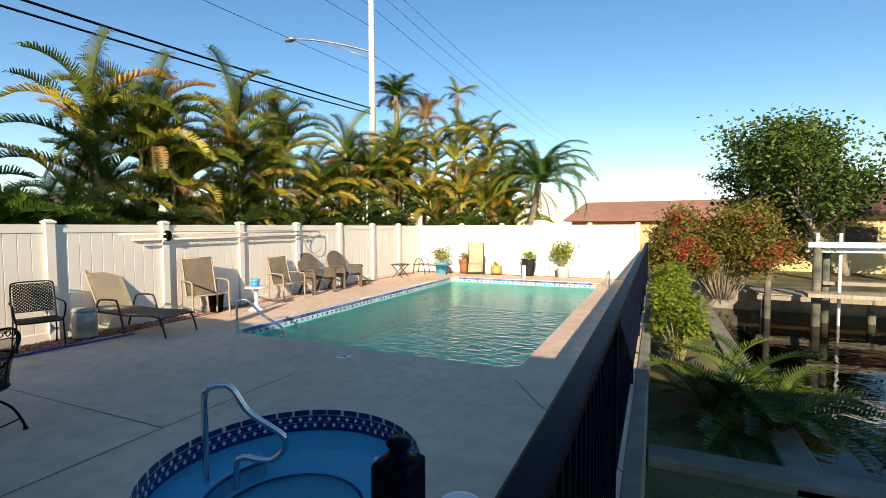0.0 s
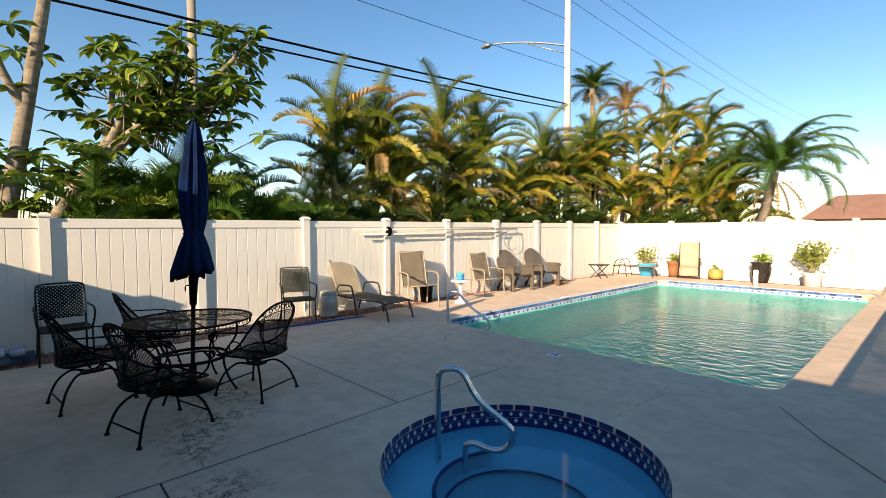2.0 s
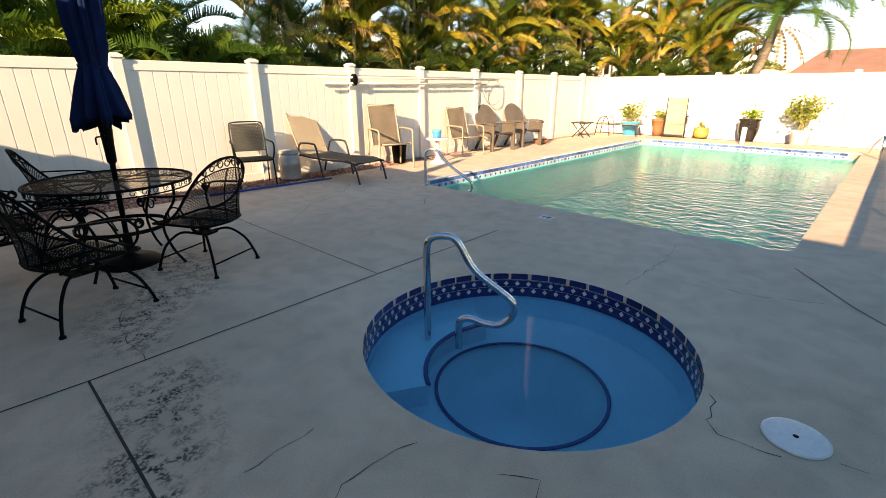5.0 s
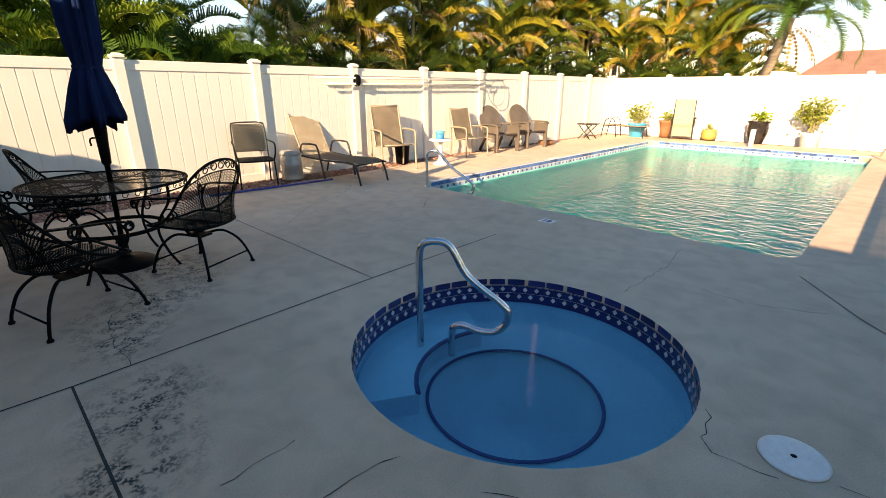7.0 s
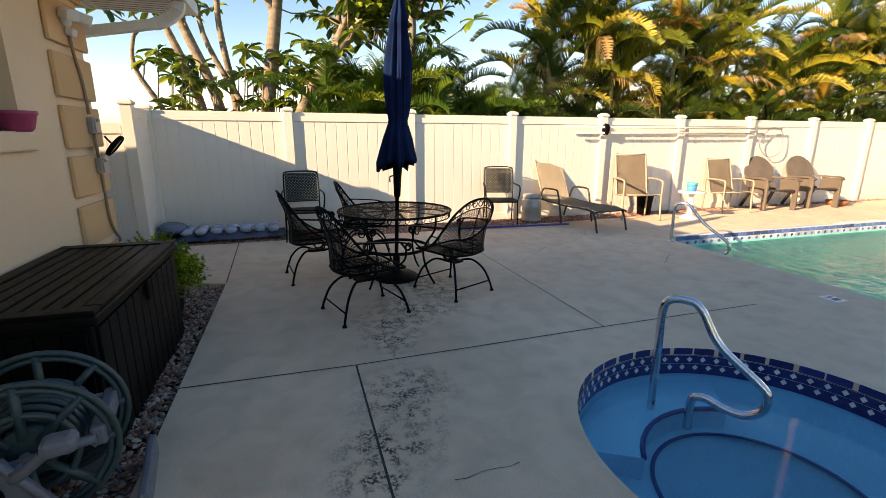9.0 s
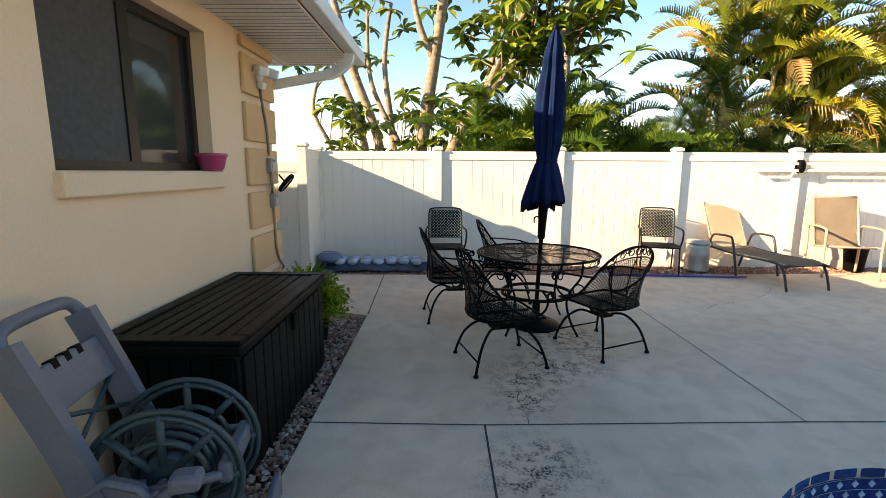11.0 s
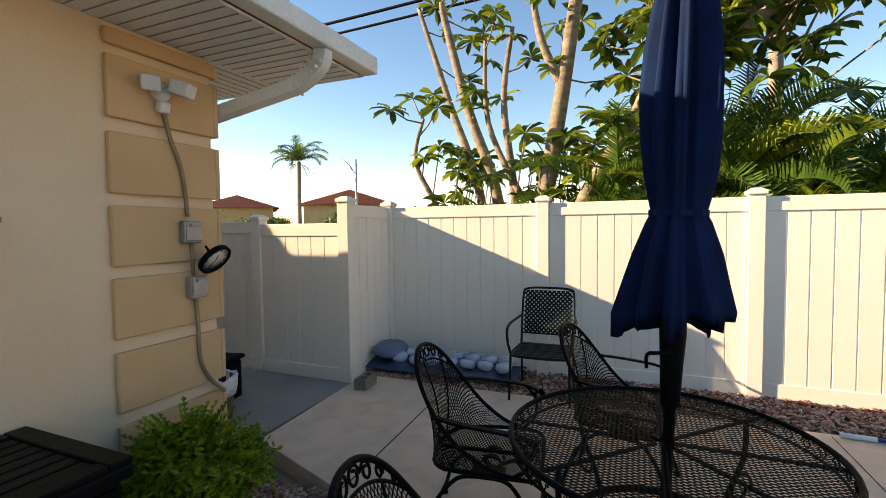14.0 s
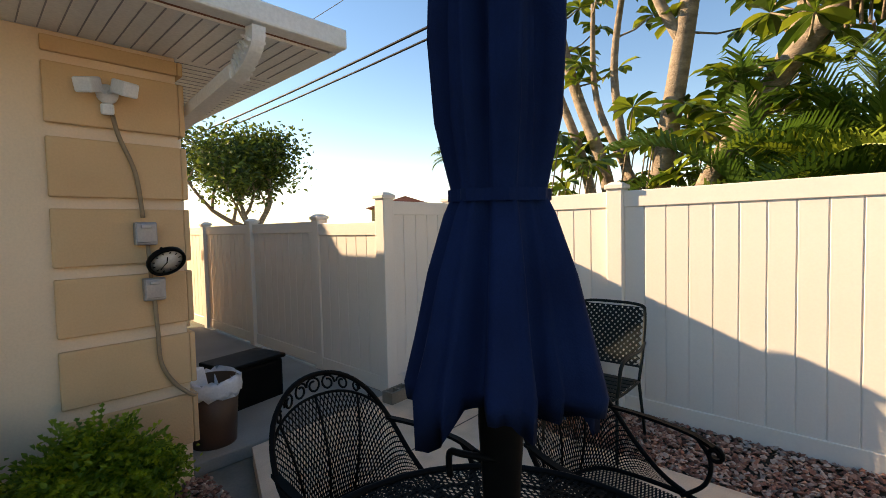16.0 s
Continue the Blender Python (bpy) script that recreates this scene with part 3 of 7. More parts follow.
def palm_clump(x, y, height, stems, spread, material, seed, label, fronds=9, flen=2.0, base=GZ, leaf=0.44, low=0.4, dead=0):
    """A clump of canes, each with a head of arching feathered fronds; some keep dry fronds hanging below the head."""
    rng = random.Random(seed)
    t = thing("areca_palm", label, "palm", Matrix.Translation((x, y, base)), "palms behind the fence")
    trunks, crown, dry = bmesh.new(), Heap(), Heap()

    def place(heap, vs, fs, m):
        a3 = np.array(m)
        wv = vs @ a3[:3, :3].T + a3[:3, 3] + np.array((x, y, base))
        if ((wv[:, 0] > FX - 0.12) & (wv[:, 1] < FY + 0.1) & (wv[:, 2] < 2.3)).any() or ((wv[:, 1] < FY + 0.12) & (wv[:, 0] > FX)).any():
            return
        heap.add(vs, fs, m)

    for s in range(stems):
        a = 2 * math.pi * s / stems + rng.uniform(-0.5, 0.5)
        r = spread * rng.uniform(0.35, 1.0) if s else spread * 0.2
        h = height * rng.uniform(low, 0.92) if s else height
        foot = Vector((r * 0.4 * math.cos(a), r * 0.4 * math.sin(a), 0))
        top = Vector((r * math.cos(a), r * math.sin(a), h))
        pts = smooth_path([foot, foot.lerp(top, 0.5) + Vector((rng.uniform(-0.1, 0.1), rng.uniform(-0.1, 0.1), 0.0)), top], 4)
        tube(pts, 0.06, 7, trunks, r1=0.04)
        for k in range(fronds):
            az = k * 2.4 + rng.uniform(-0.4, 0.4)
            u = (k + 0.5) / fronds
            e0 = radians(88 - 48 * u + rng.uniform(-8, 8))
            vs, fs = frond(flen * rng.uniform(0.8, 1.12), e0, radians(rng.uniform(60, 105) + 25 * u), 40, leaf, 0.75, rng, 0.5)
            place(crown, vs, fs, Matrix.Translation(top + Vector((0, 0, -0.3 * u))) @ Matrix.Rotation(az, 4, "Z") @ Matrix.Rotation(rng.uniform(-0.35, 0.35), 4, "X"))
        for k in range(dead):
            vs, fs = frond(flen * rng.uniform(0.5, 0.8), radians(rng.uniform(-30, 25)), radians(rng.uniform(60, 90)), 18, leaf * 0.7, 0.2, rng, 0.8)
            place(dry, vs, fs, Matrix.Translation(top + Vector((0, 0, rng.uniform(-0.7, -0.3)))) @ Matrix.Rotation(rng.uniform(0, 6.28), 4, "Z"))
    part("trunk", trunks, CANE, t)
    part("crown", crown.mesh("crown", material), material, t)
    if dry.n:
        part("dead_fronds", dry.mesh("dead_fronds", DRYLEAF), DRYLEAF, t, "dry brown hanging fronds")
    return t


def rosette_leaf(L, W):
    """A broad, blunt leaf on a short stalk, folded along its midrib."""
    vs = [(0, 0, 0)]
    for u, w in ((0.3, 0.45), (0.55, 0.9), (0.85, 0.85)):
        z = -0.3 * u * u * L
        vs += [(u * L, -w * W / 2, z + 0.025), (u * L, 0, z), (u * L, w * W / 2, z + 0.025)]
    vs.append((L, 0, -0.36 * L))
    fs = [(0, 1, 2), (0, 2, 3), (1, 4, 5, 2), (2, 5, 6, 3), (4, 7, 8, 5), (5, 8, 9, 6), (7, 10, 8), (8, 10, 9)]
    return np.array(vs, float), fs


def branching(trunks, start, direction, length, radius, depth, rng, tips, spread=0.6, split=3, bend=0.25, taper=0.6):
    """Limbs that fork and taper; collects the twig ends."""
    p, d = start.copy(), direction.normalized()
    pts = [p.copy()]
    for k in range(4):
        d = (d + Vector((rng.uniform(-1, 1), rng.uniform(-1, 1), rng.uniform(-0.4, 0.8))) * bend).normalized()
        p = p + d * length / 4
        pts.append(p.copy())
    tube(smooth_path(pts, 2), radius, 7 if radius > 0.05 else 5, trunks, r1=radius * taper)
    if depth == 0:
        tips.append((p, d))
        return
    for k in range(split):
        side = Vector((rng.uniform(-1, 1), rng.uniform(-1, 1), rng.uniform(-0.25, 0.8)))
        branching(trunks, pts[-1] if k < 2 else pts[2], (d + side * spread * 1.4).normalized(), length * rng.uniform(0.6, 0.85), radius * taper * 0.95, depth - 1, rng, tips, spread, split, bend, taper)


def leaf_cards(heap, centre, radius, count, size, rng, squash=0.7):
    """A loose clump of small folded leaves."""
    for _ in range(count):
        d = Vector((rng.gauss(0, 1), rng.gauss(0, 1), rng.gauss(0, squash))) * radius * 0.5
        m = Matrix.Translation(centre + d) @ Euler((rng.uniform(0, 6.3), rng.uniform(-0.9, 0.9), rng.uniform(0, 6.3))).to_matrix().to_4x4()
        s = size * rng.uniform(0.6, 1.3)
        heap.add(np.array([(0, 0, 0), (s * 0.5, -s * 0.28, s * 0.08), (s, 0, -s * 0.1), (s * 0.5, s * 0.28, s * 0.08)]), [(0, 1, 2), (0, 2, 3)], m)


def broad_tree(x, y, base, h, crown_r, seed, label, material=None, leaf=0.22, per=46, clump=0.8, name="tree", lean=(0, 0)):
    rng = random.Random(seed)
    t = thing(name, label, "tree", Matrix.Translation((x, y, base)))
    trunks, tips, heap = bmesh.new(), [], Heap()
    branching(trunks, Vector((0, 0, 0)), Vector((lean[0], lean[1], 1)), h * 0.30, 0.045 * h ** 0.8, 4, rng, tips, 0.55 * crown_r / h * 2.4, 3, 0.2)
    for p, d in tips:
        leaf_cards(heap, p, clump * rng.uniform(0.7, 1.2), per, leaf, rng)
    part("trunk", trunks, BARK, t)
    part("crown", heap.mesh("crown", material or TREELEAF), material or TREELEAF, t)
    return t



# palms along the left fence, from the near end to the far corner, then along the far fence
rows = [(-11.2, 6.4, 4.75, 4, 0.6), (-11.0, 7.6, 4.9, 5, 0.5), (-11.3, 8.8, 4.0, 5, 0.6), (-11.0, 10.1, 5.5, 6, 0.6), (-11.0, 11.6, 5.4, 5, 0.6), (-10.9, 13.2, 3.6, 5, 0.6), (-11.0, 15.2, 5.2, 6, 0.7), (-11.1, 17.0, 4.9, 5, 0.6), (-11.0, 18.8, 5.9, 6, 0.7), (-11.2, 20.6, 6.1, 6, 0.7), (-9.4, 20.1, 5.6, 6, 0.6), (-8.0, 20.2, 6.2, 6, 0.6), (-6.8, 20.2, 5.9, 6, 0.6), (-5.9, 20.6, 4.6, 5, 0.5)]
for k, (x, y, h, s, sp) in enumerate(rows):
    palm_clump(x, y, h, s, sp, PALM, 11 + k, "clumping areca palm with yellowing fronds behind the fence", 10, 2.05, dead=2)
for k, (x, y, h, s, sp) in enumerate([(-10.2, 2.5, 2.4, 5, 0.6), (-10.3, 3.7, 2.1, 6, 0.7), (-11.2, 3.0, 2.8, 5, 0.8), (-10.4, 4.9, 1.9, 6, 0.6), (-10.1, 1.4, 1.9, 4, 0.5)]):
    palm_clump(x, y, h, s, sp, GREENPALM, 51 + k, "lush green palm bush behind the fence", 11, 1.9)
# low palms in dark leaf colours that stand in for shade between the canes
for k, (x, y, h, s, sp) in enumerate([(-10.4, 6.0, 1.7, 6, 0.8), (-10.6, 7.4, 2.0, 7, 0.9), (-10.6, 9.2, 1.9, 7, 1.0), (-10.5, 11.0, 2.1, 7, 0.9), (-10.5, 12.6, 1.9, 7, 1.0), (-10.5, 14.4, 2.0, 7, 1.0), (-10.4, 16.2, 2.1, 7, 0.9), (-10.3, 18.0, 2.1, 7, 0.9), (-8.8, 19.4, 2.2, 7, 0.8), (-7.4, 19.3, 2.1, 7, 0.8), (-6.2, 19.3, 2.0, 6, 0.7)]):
    palm_clump(x, y, h, s, sp, DARKLEAF if k % 3 else UNDERPALM, 71 + k, "palm undergrowth behind the fence, shade put into its dark green leaves", 9, 1.6)
# ---- house trim ----
trim = thing("gutter_run", "white metal eave gutter with an angled downspout", "gutter", Matrix.Translation((0, 0, 0)))
part("gutter_front", cube(EX, 4.7, EY - 0.05, EY + 0.06, EZ - 0.085, EZ + 0.03, 0.012), WHITE, trim)
part("gutter_side", cube(EX - 0.006, EX + 0.05, -9.7, EY - 0.055, EZ - 0.085, EZ + 0.026, 0.01), WHITE, trim)
part("elbow", tube(smooth_path([(-5.72, EY, EZ - 0.09), (-5.72, EY - 0.02, EZ - 0.17), (-5.71, EY - 0.12, EZ - 0.25), (-5.70, EY - 0.22, EZ - 0.29)], 5), 0.05, 10, flat=(0.085, 0.07)), WHITE, trim, "ribbed white gutter elbow")
part("downspout", tube([(-5.70, EY - 0.2, EZ - 0.285), (-5.63, WY - 0.25, EZ - 0.44)], 0.05, 8, flat=(0.09, 0.075)), WHITE, trim)
for k in range(7):
    t = k / 6
    part("rib", cube(-0.05, 0.05, -0.006, 0.006, -0.043, 0.043, 0, pose(-5.715, EY - 0.02 - 0.18 * t, EZ - 0.15 - 0.13 * t, 60 - 40 * t)), WHITE, trim)
bm = bmesh.new()
k = EX + 0.12
while k < -2.4:
    box(bm, k, k + 0.006, WY + 0.01, EY - 0.07, 2.5585, 2.5615)
    k += 0.08
y = -6.0
while y < WY:
    box(bm, EX + 0.07, WX - 0.01, y, y + 0.006, 2.5585, 2.5615)
    y += 0.08
setting("soffit_grooves", bm, GREYMETAL, "ribs of the slatted white soffit", "soffit")
for z0, z1 in [(2.42, 2.55)] + QZ[1:]:
    q = bmesh.new()
    box(q, -5.552, -4.93, WY + 0.003, WY + 0.035, z0 + 0.03 if z0 > 0 else 0, z1 - 0.02, None, 0.008)
    tagged(part("corner_block", q, QUOIN), "tan stucco corner block on the house wall", "quoin", "corner blocks", "structure")
    q = cube(-5.585, -5.553, WY - 0.5, WY + 0.033, z0 + 0.03, z1 - 0.02, 0.008)
    tagged(part("corner_block", q, QUOIN), "tan stucco corner block on the house wall", "quoin", "corner blocks", "structure")

# window
FRAMEBROWN = surface("bronze_window_frame", (0.018, 0.015, 0.013), (0.035, 0.03, 0.026), 20, 90, 0.4, 0.4)
gm, gn, gl, gb = shader("window_glass", 0.04)
gb.inputs["Base Color"].default_value = (0.05, 0.055, 0.05, 1)
gb.inputs["Alpha"].default_value = 0.55
SCREEN = surface("insect_screen", (0.05, 0.05, 0.05), (0.08, 0.08, 0.08), 30, 400, 0.8)
CURTAIN = surface("pale_blind", (0.36, 0.34, 0.28), (0.46, 0.44, 0.37), 3, 40, 0.9)
w = thing("window_1", "sliding window with bronze frame and insect screen", "window", Matrix.Translation((0, 0, 0)))
w["kind"] = "structure"
a, b, c, d = WIN
fr = bmesh.new()
for bx in ((a, b, c, c + 0.05), (a, b, d - 0.05, d), (a, a + 0.05, c + 0.05, d - 0.05), (b - 0.05, b, c + 0.05, d - 0.05), ((a + b) / 2 - 0.04, (a + b) / 2 + 0.04, c + 0.05, d - 0.05)):
    box(fr, bx[0], bx[1], WY - 0.16, WY - 0.1, bx[2], bx[3])
part("frame", fr, FRAMEBROWN, w)
part("pane", cube(a + 0.05, (a + b) / 2 - 0.04, WY - 0.135, WY - 0.128, c + 0.05, d - 0.05), gm, w)
part("pane", cube((a + b) / 2 + 0.04, b - 0.05, WY - 0.135, WY - 0.128, c + 0.05, d - 0.05), gm, w)
part("insect_screen", cube((a + b) / 2 + 0.03, b - 0.04, WY - 0.115, WY - 0.112, c + 0.05, d - 0.05), SCREEN, w)
part("blind", cube(a + 0.02, b - 0.02, WY - 0.26, WY - 0.24, c, d), CURTAIN, w)
part("sill", cube(a - 0.05, b + 0.02, WY - 0.02, WY + 0.05, c - 0.12, c - 0.004, 0.012), STUCCO, w, "projecting stucco sill")

# ---- tiles of the spa and the pool ----
def tile_mesh(name, w, h, t, material):
    return mesh_of(name, cube(-w / 2, w / 2, -t, 0, -h / 2, h / 2, min(w, h) * 0.06), material)


edge_tile = tile_mesh("edge_tile", 0.146, 0.05, 0.012, NAVYTILE)
N = 40
for k in range(N):
    a = 2 * math.pi * k / N
    part("edge_tile", edge_tile, NAVYTILE, spa, at=pose((SPA_R - 0.003) * math.cos(a), (SPA_R - 0.003) * math.sin(a), -0.027, 0, 0, math.degrees(a) + 90))
part("tile_band", lathe([(SPA_R - 0.006, -0.052), (SPA_R - 0.006, -0.195)], 80, caps=False), NAVYTILE, spa, "dark navy mosaic band")
dia = mesh_of("diamond_tile", extrude_outline([(0, -0.021), (0.019, 0), (0, 0.021), (-0.019, 0)], 0, 0.006, None, Matrix.Rotation(radians(90), 4, "X")), WHITETILE)
ND = 68
for row, z in enumerate((-0.085, -0.145)):
    for k in range(ND):
        a = 2 * math.pi * (k + 0.5 * row) / ND
        part("diamond_tile", dia, WHITETILE, spa, at=pose((SPA_R - 0.004) * math.cos(a), (SPA_R - 0.004) * math.sin(a), z, 0, 0, math.degrees(a) + 270))
for k in range(2):
    part("grout_line", lathe([(SPA_R - 0.009, -0.055 - 0.06 * k), (SPA_R - 0.009, -0.057 - 0.06 * k), (SPA_R - 0.004, -0.057 - 0.06 * k)], 64, caps=False), PALETILE, spa)
# spa step and hand rail
part("step", extrude_outline([(math.cos(radians(t)) * r0, math.sin(radians(t)) * r0) for r0, ts in ((0.955, range(150, 241, 9)), (0.6, range(240, 149, -9))) for t in ts], -0.39, -0.25), SPAPLASTER, spa)
part("step_edge", tube([(math.cos(radians(t)) * 0.6, math.sin(radians(t)) * 0.6, -0.248) for t in range(150, 241, 9)], 0.015, 6), SPADARK, spa)
def grab_rail(name, label, base, rz, pts, r=0.02, flanges=()):
    g = thing(name, label, "handrail", pose(*base, 0, 0, rz))
    part("rail", tube(smooth_path(pts, 8), r, 12), CHROME, g)
    for p in flanges:
        part("flange", lathe([(0.045, 0), (0.042, 0.012), (0.025, 0.018)], 16, Matrix.Translation(p)), CHROME, g)
    return g


def bent_rail(h, reach, drop):
    return [(0, 0, drop), (0, 0, h * 0.35), (0, 0, h * 0.8), (0.03, 0, h * 0.96), (0.12, 0, h), (0.2, 0, h * 0.93), (reach * 0.55, 0, h * 0.55), (reach * 0.93, 0, h * 0.2), (reach, 0, h * 0.06), (reach * 0.97, 0, -0.05), (reach * 0.84, 0, -0.105), (reach * 0.66, 0, -0.10), (reach * 0.5, 0, -0.07), (reach * 0.4, 0, -0.085), (reach * 0.37, 0, -0.14), (reach * 0.37, 0, drop)]


grab_rail("spa_handrail", "bent stainless steel grab rail standing in the hot tub", (-2.91, 2.70, 0), 36, bent_rail(0.51, 0.58, -0.3), 0.024)
grab_rail("pool_handrail", "bent stainless steel grab rail at the pool steps", (-5.92, 5.62, 0), 30, bent_rail(0.55, 0.72, -0.25), flanges=((0, 0, 0),))
grab_rail("pool_handrail", "arched stainless steel rail at the pool edge", (-0.98, 13.9, 0), 100, [(0, 0, 0), (0.0, 0, 0.3), (0.12, 0, 0.46), (0.5, 0, 0.36), (1.0, 0, 0.16), (1.35, 0, -0.1), (1.4, 0, -0.3)])

# pool edge tiles: a blue row at the brim, a patterned pale row beneath
brim = thing("pool_tiles", "blue and white waterline tiles round the pool", "pool tile", Matrix.Translation((0, 0, 0)))
brim["kind"] = "structure"
ta = tile_mesh("edge_tile", 0.148, 0.06, 0.012, BLUETILE)
tb = tile_mesh("pale_tile", 0.15, 0.075, 0.010, PALETILE)
tc = mesh_of("diamond_tile", extrude_outline([(0, -0.03), (0.034, 0), (0, 0.03), (-0.034, 0)], 0, 0.004, None, Matrix.Rotation(radians(90), 4, "X")), BLUETILE)
def tile_run(xa, ya, xb, yb, rz):
    d = Vector((xb - xa, yb - ya, 0))
    n = int(d.length / 0.1505)
    for k in range(n):
        p = Vector((xa, ya, 0)) + d * ((k + 0.5) / n)
        part("edge_tile", ta, BLUETILE, brim, at=pose(p.x, p.y, -0.033, 0, 0, rz))
        part("pale_tile", tb, PALETILE, brim, at=pose(p.x, p.y, -0.103, 0, 0, rz))
        part("diamond_tile", tc, BLUETILE, brim, at=pose(p.x, p.y, -0.103, 0, 0, rz) @ Matrix.Translation((0, 0.001, 0)))
tile_run(POOL[0] + 0.002, POOL[2] + 0.22, POOL[0] + 0.002, POOL[3] - 0.22, 270)
tile_run(POOL[0] + 0.22, POOL[3] - 0.002, POOL[1] - 0.22, POOL[3] - 0.002, 180)
coping = bmesh.new()
for (xa, xb, ya, yb) in ((POOL[0] - 0.10, POOL[0] - 0.004, POOL[2] + 0.25, POOL[3]), (POOL[0], POOL[1], POOL[3] + 0.004, POOL[3] + 0.1)):
    box(coping, xa, xb, ya, yb, 0.0, 0.010, None, 0.004)
part("coping", coping, PALETILE, brim, "flat tiled coping strip")
marker = thing("depth_marker", "white depth marker tile set in the pool edge", "marker", pose(POOL[0] - 0.05, 9.6, 0.012, 0, 0, 90))
part("plate", cube(-0.15, 0.15, -0.05, 0.05, 0, 0.006, 0.002), WHITE, marker)
marker2 = thing("depth_marker", "worn white and blue marker set in the deck", "marker", pose(-3.55, 5.25, 0.001, 0, 0, 0))
part("plate", cube(-0.08, 0.08, -0.07, 0.07, 0, 0.004, 0.001), WHITE, marker2)
for bx in ((-0.05, -0.02), (0.0, 0.05)):
    part("bar", cube(bx[0], bx[1], -0.04, 0.04, 0.004, 0.006), BLUETILE, marker2)

# ---- deck joints, cracks, skimmer lid ----
def line_strip(pts, w, name, label, jag=0.0, seed=1, cat="joint"):
    """A thin dark groove laid into the deck surface, ragged where it is a crack."""
    rng = random.Random(seed)
    ps = []
    for (xa, ya), (xb, yb) in zip(pts, pts[1:]):
        n = max(1, int(math.hypot(xb - xa, yb - ya) / (0.05 if jag else 5)))
        for k in range(n):
            t = k / n
            ps.append(Vector((xa + (xb - xa) * t + rng.uniform(-jag, jag), ya + (yb - ya) * t + rng.uniform(-jag, jag), 0.0022)))
    ps.append(Vector((*pts[-1], 0.0022)))
    bm = bmesh.new()
    prev = None
    for i, p in enumerate(ps):
        d = (ps[min(i + 1, len(ps) - 1)] - ps[max(i - 1, 0)]).normalized()
        s = Vector((-d.y, d.x, 0)) * w * 0.5 * (rng.uniform(0.25, 1.3) if jag else 1)
        cur = (bm.verts.new(p + s), bm.verts.new(p - s))
        if prev:
            bm.faces.new((prev[0], prev[1], cur[1], cur[0]))
        prev = cur
    tagged(part(name, bm, JOINT), label, cat, "deck joints and cracks", "structure")


J = "straight saw-cut joint in the concrete deck"
line_strip([(-3.57, -0.11), (-3.555, 0.92), (-3.62, 2.84), (-3.65, 4.45)], 0.011, "deck_joint", J)
line_strip([(-3.56, 0.92), (-2.4, 0.93), (-0.9, 0.98), (0, 1.0)], 0.012, "deck_joint", J)
line_strip([(-3.62, 2.84), (-5.3, 2.80), (-7.5, 2.75)], 0.008, "deck_joint", J)
line_strip([(-5.65, -0.12), (-7.5, -0.2)], 0.012, "deck_joint", J)
line_strip([(-1.22, 5.28), (-0.81, 4.67), (-0.62, 4.45), (0, 3.7)], 0.010, "deck_joint", J)
C = "thin ragged crack in the concrete deck"
for k, pts in enumerate([
    [(-3.57, 1.17), (-3.9, 1.17), (-4.28, 1.22), (-4.7, 1.5)],
    [(-2.13, 5.29), (-2.06, 4.76), (-2.08, 4.22), (-2.09, 3.98)],
    [(-6.9, 4.9), (-6.7, 4.77), (-6.32, 4.31), (-6.05, 3.66), (-5.5, 3.1)],
    [(-2.0, 1.3), (-2.04, 1.39), (-2.09, 1.49), (-2.08, 1.58), (-2.03, 1.78)],
    [(-1.24, 2.98), (-1.19, 2.92), (-1.2, 2.76), (-1.12, 2.7), (-1.01, 2.72), (-0.91, 2.73)],
    [(-0.74, 2.85), (-0.65, 2.86)],
    [(-1.5, 1.8), (-1.53, 1.88), (-1.55, 1.96), (-1.69, 1.87)],
    [(-2.4, 1.2), (-2.4, 1.34), (-2.42, 1.52)],
    [(-5.3, 5.03), (-5.1, 4.8), (-4.98, 4.66)],
    [(-0.95, 4.6), (-1.4, 4.4), (-1.7, 4.45)],
]):
    line_strip(pts, 0.0045, "deck_crack", C, 0.016, 5 + k, "crack")
for (x, y) in ((-0.89, 2.90),):
    lid = thing("skimmer_lid", "round white plastic skimmer lid in the deck", "lid", Matrix.Translation((x, y, 0.001)))
    part("disc", lathe([(0.125, 0), (0.125, 0.006), (0.112, 0.008), (0.0, 0.009)], 40), WHITE, lid)
    part("finger_hole", lathe([(0.012, 0.0095), (0.0, 0.0098)], 12), BLACK, lid)
# ---- patio dining set ----
def weave(surf, nu, nv, slope, spacing, width, inside=None, seg=14):
    """Expanded-metal mesh on a patch surf(u, v) of nu by nv metres: two crossing families of thin strips."""
    vs, fs = [], []
    for s in (-1, 1):
        k = -nv / slope
        while k < nu + nv / slope:
            row = []
            for j in range(seg + 1):
                v = nv * j / seg
                u = k + s * v / slope if s > 0 else k + (nv - v) / slope
                ok = 0 <= u <= nu and (inside is None or inside(u, v))
                if ok:
                    p = surf(u, v)
                    q = surf(min(u + 0.004, nu), v)
                    d = (q - p)
                    d = d.normalized() if d.length > 1e-6 else Vector((1, 0, 0))
                    row.append((p - d * width / 2, p + d * width / 2))
                else:
                    row.append(None)
            for a, b in zip(row, row[1:]):
                if a and b:
                    n = len(vs)
                    vs += [a[0], a[1], b[1], b[0]]
                    fs.append((n, n + 1, n + 2, n + 3))
            k += spacing
    return vs, fs


def scroll(c, ax, az, r, turns=1.2, start=0.0, seg=14):
    """A small spiral in the plane of ax and az."""
    return [c + (ax * math.cos(start + 2 * math.pi * turns * k / seg) + az * math.sin(start + 2 * math.pi * turns * k / seg)) * r * (1 - 0.55 * k / seg) for k in range(seg + 1)]


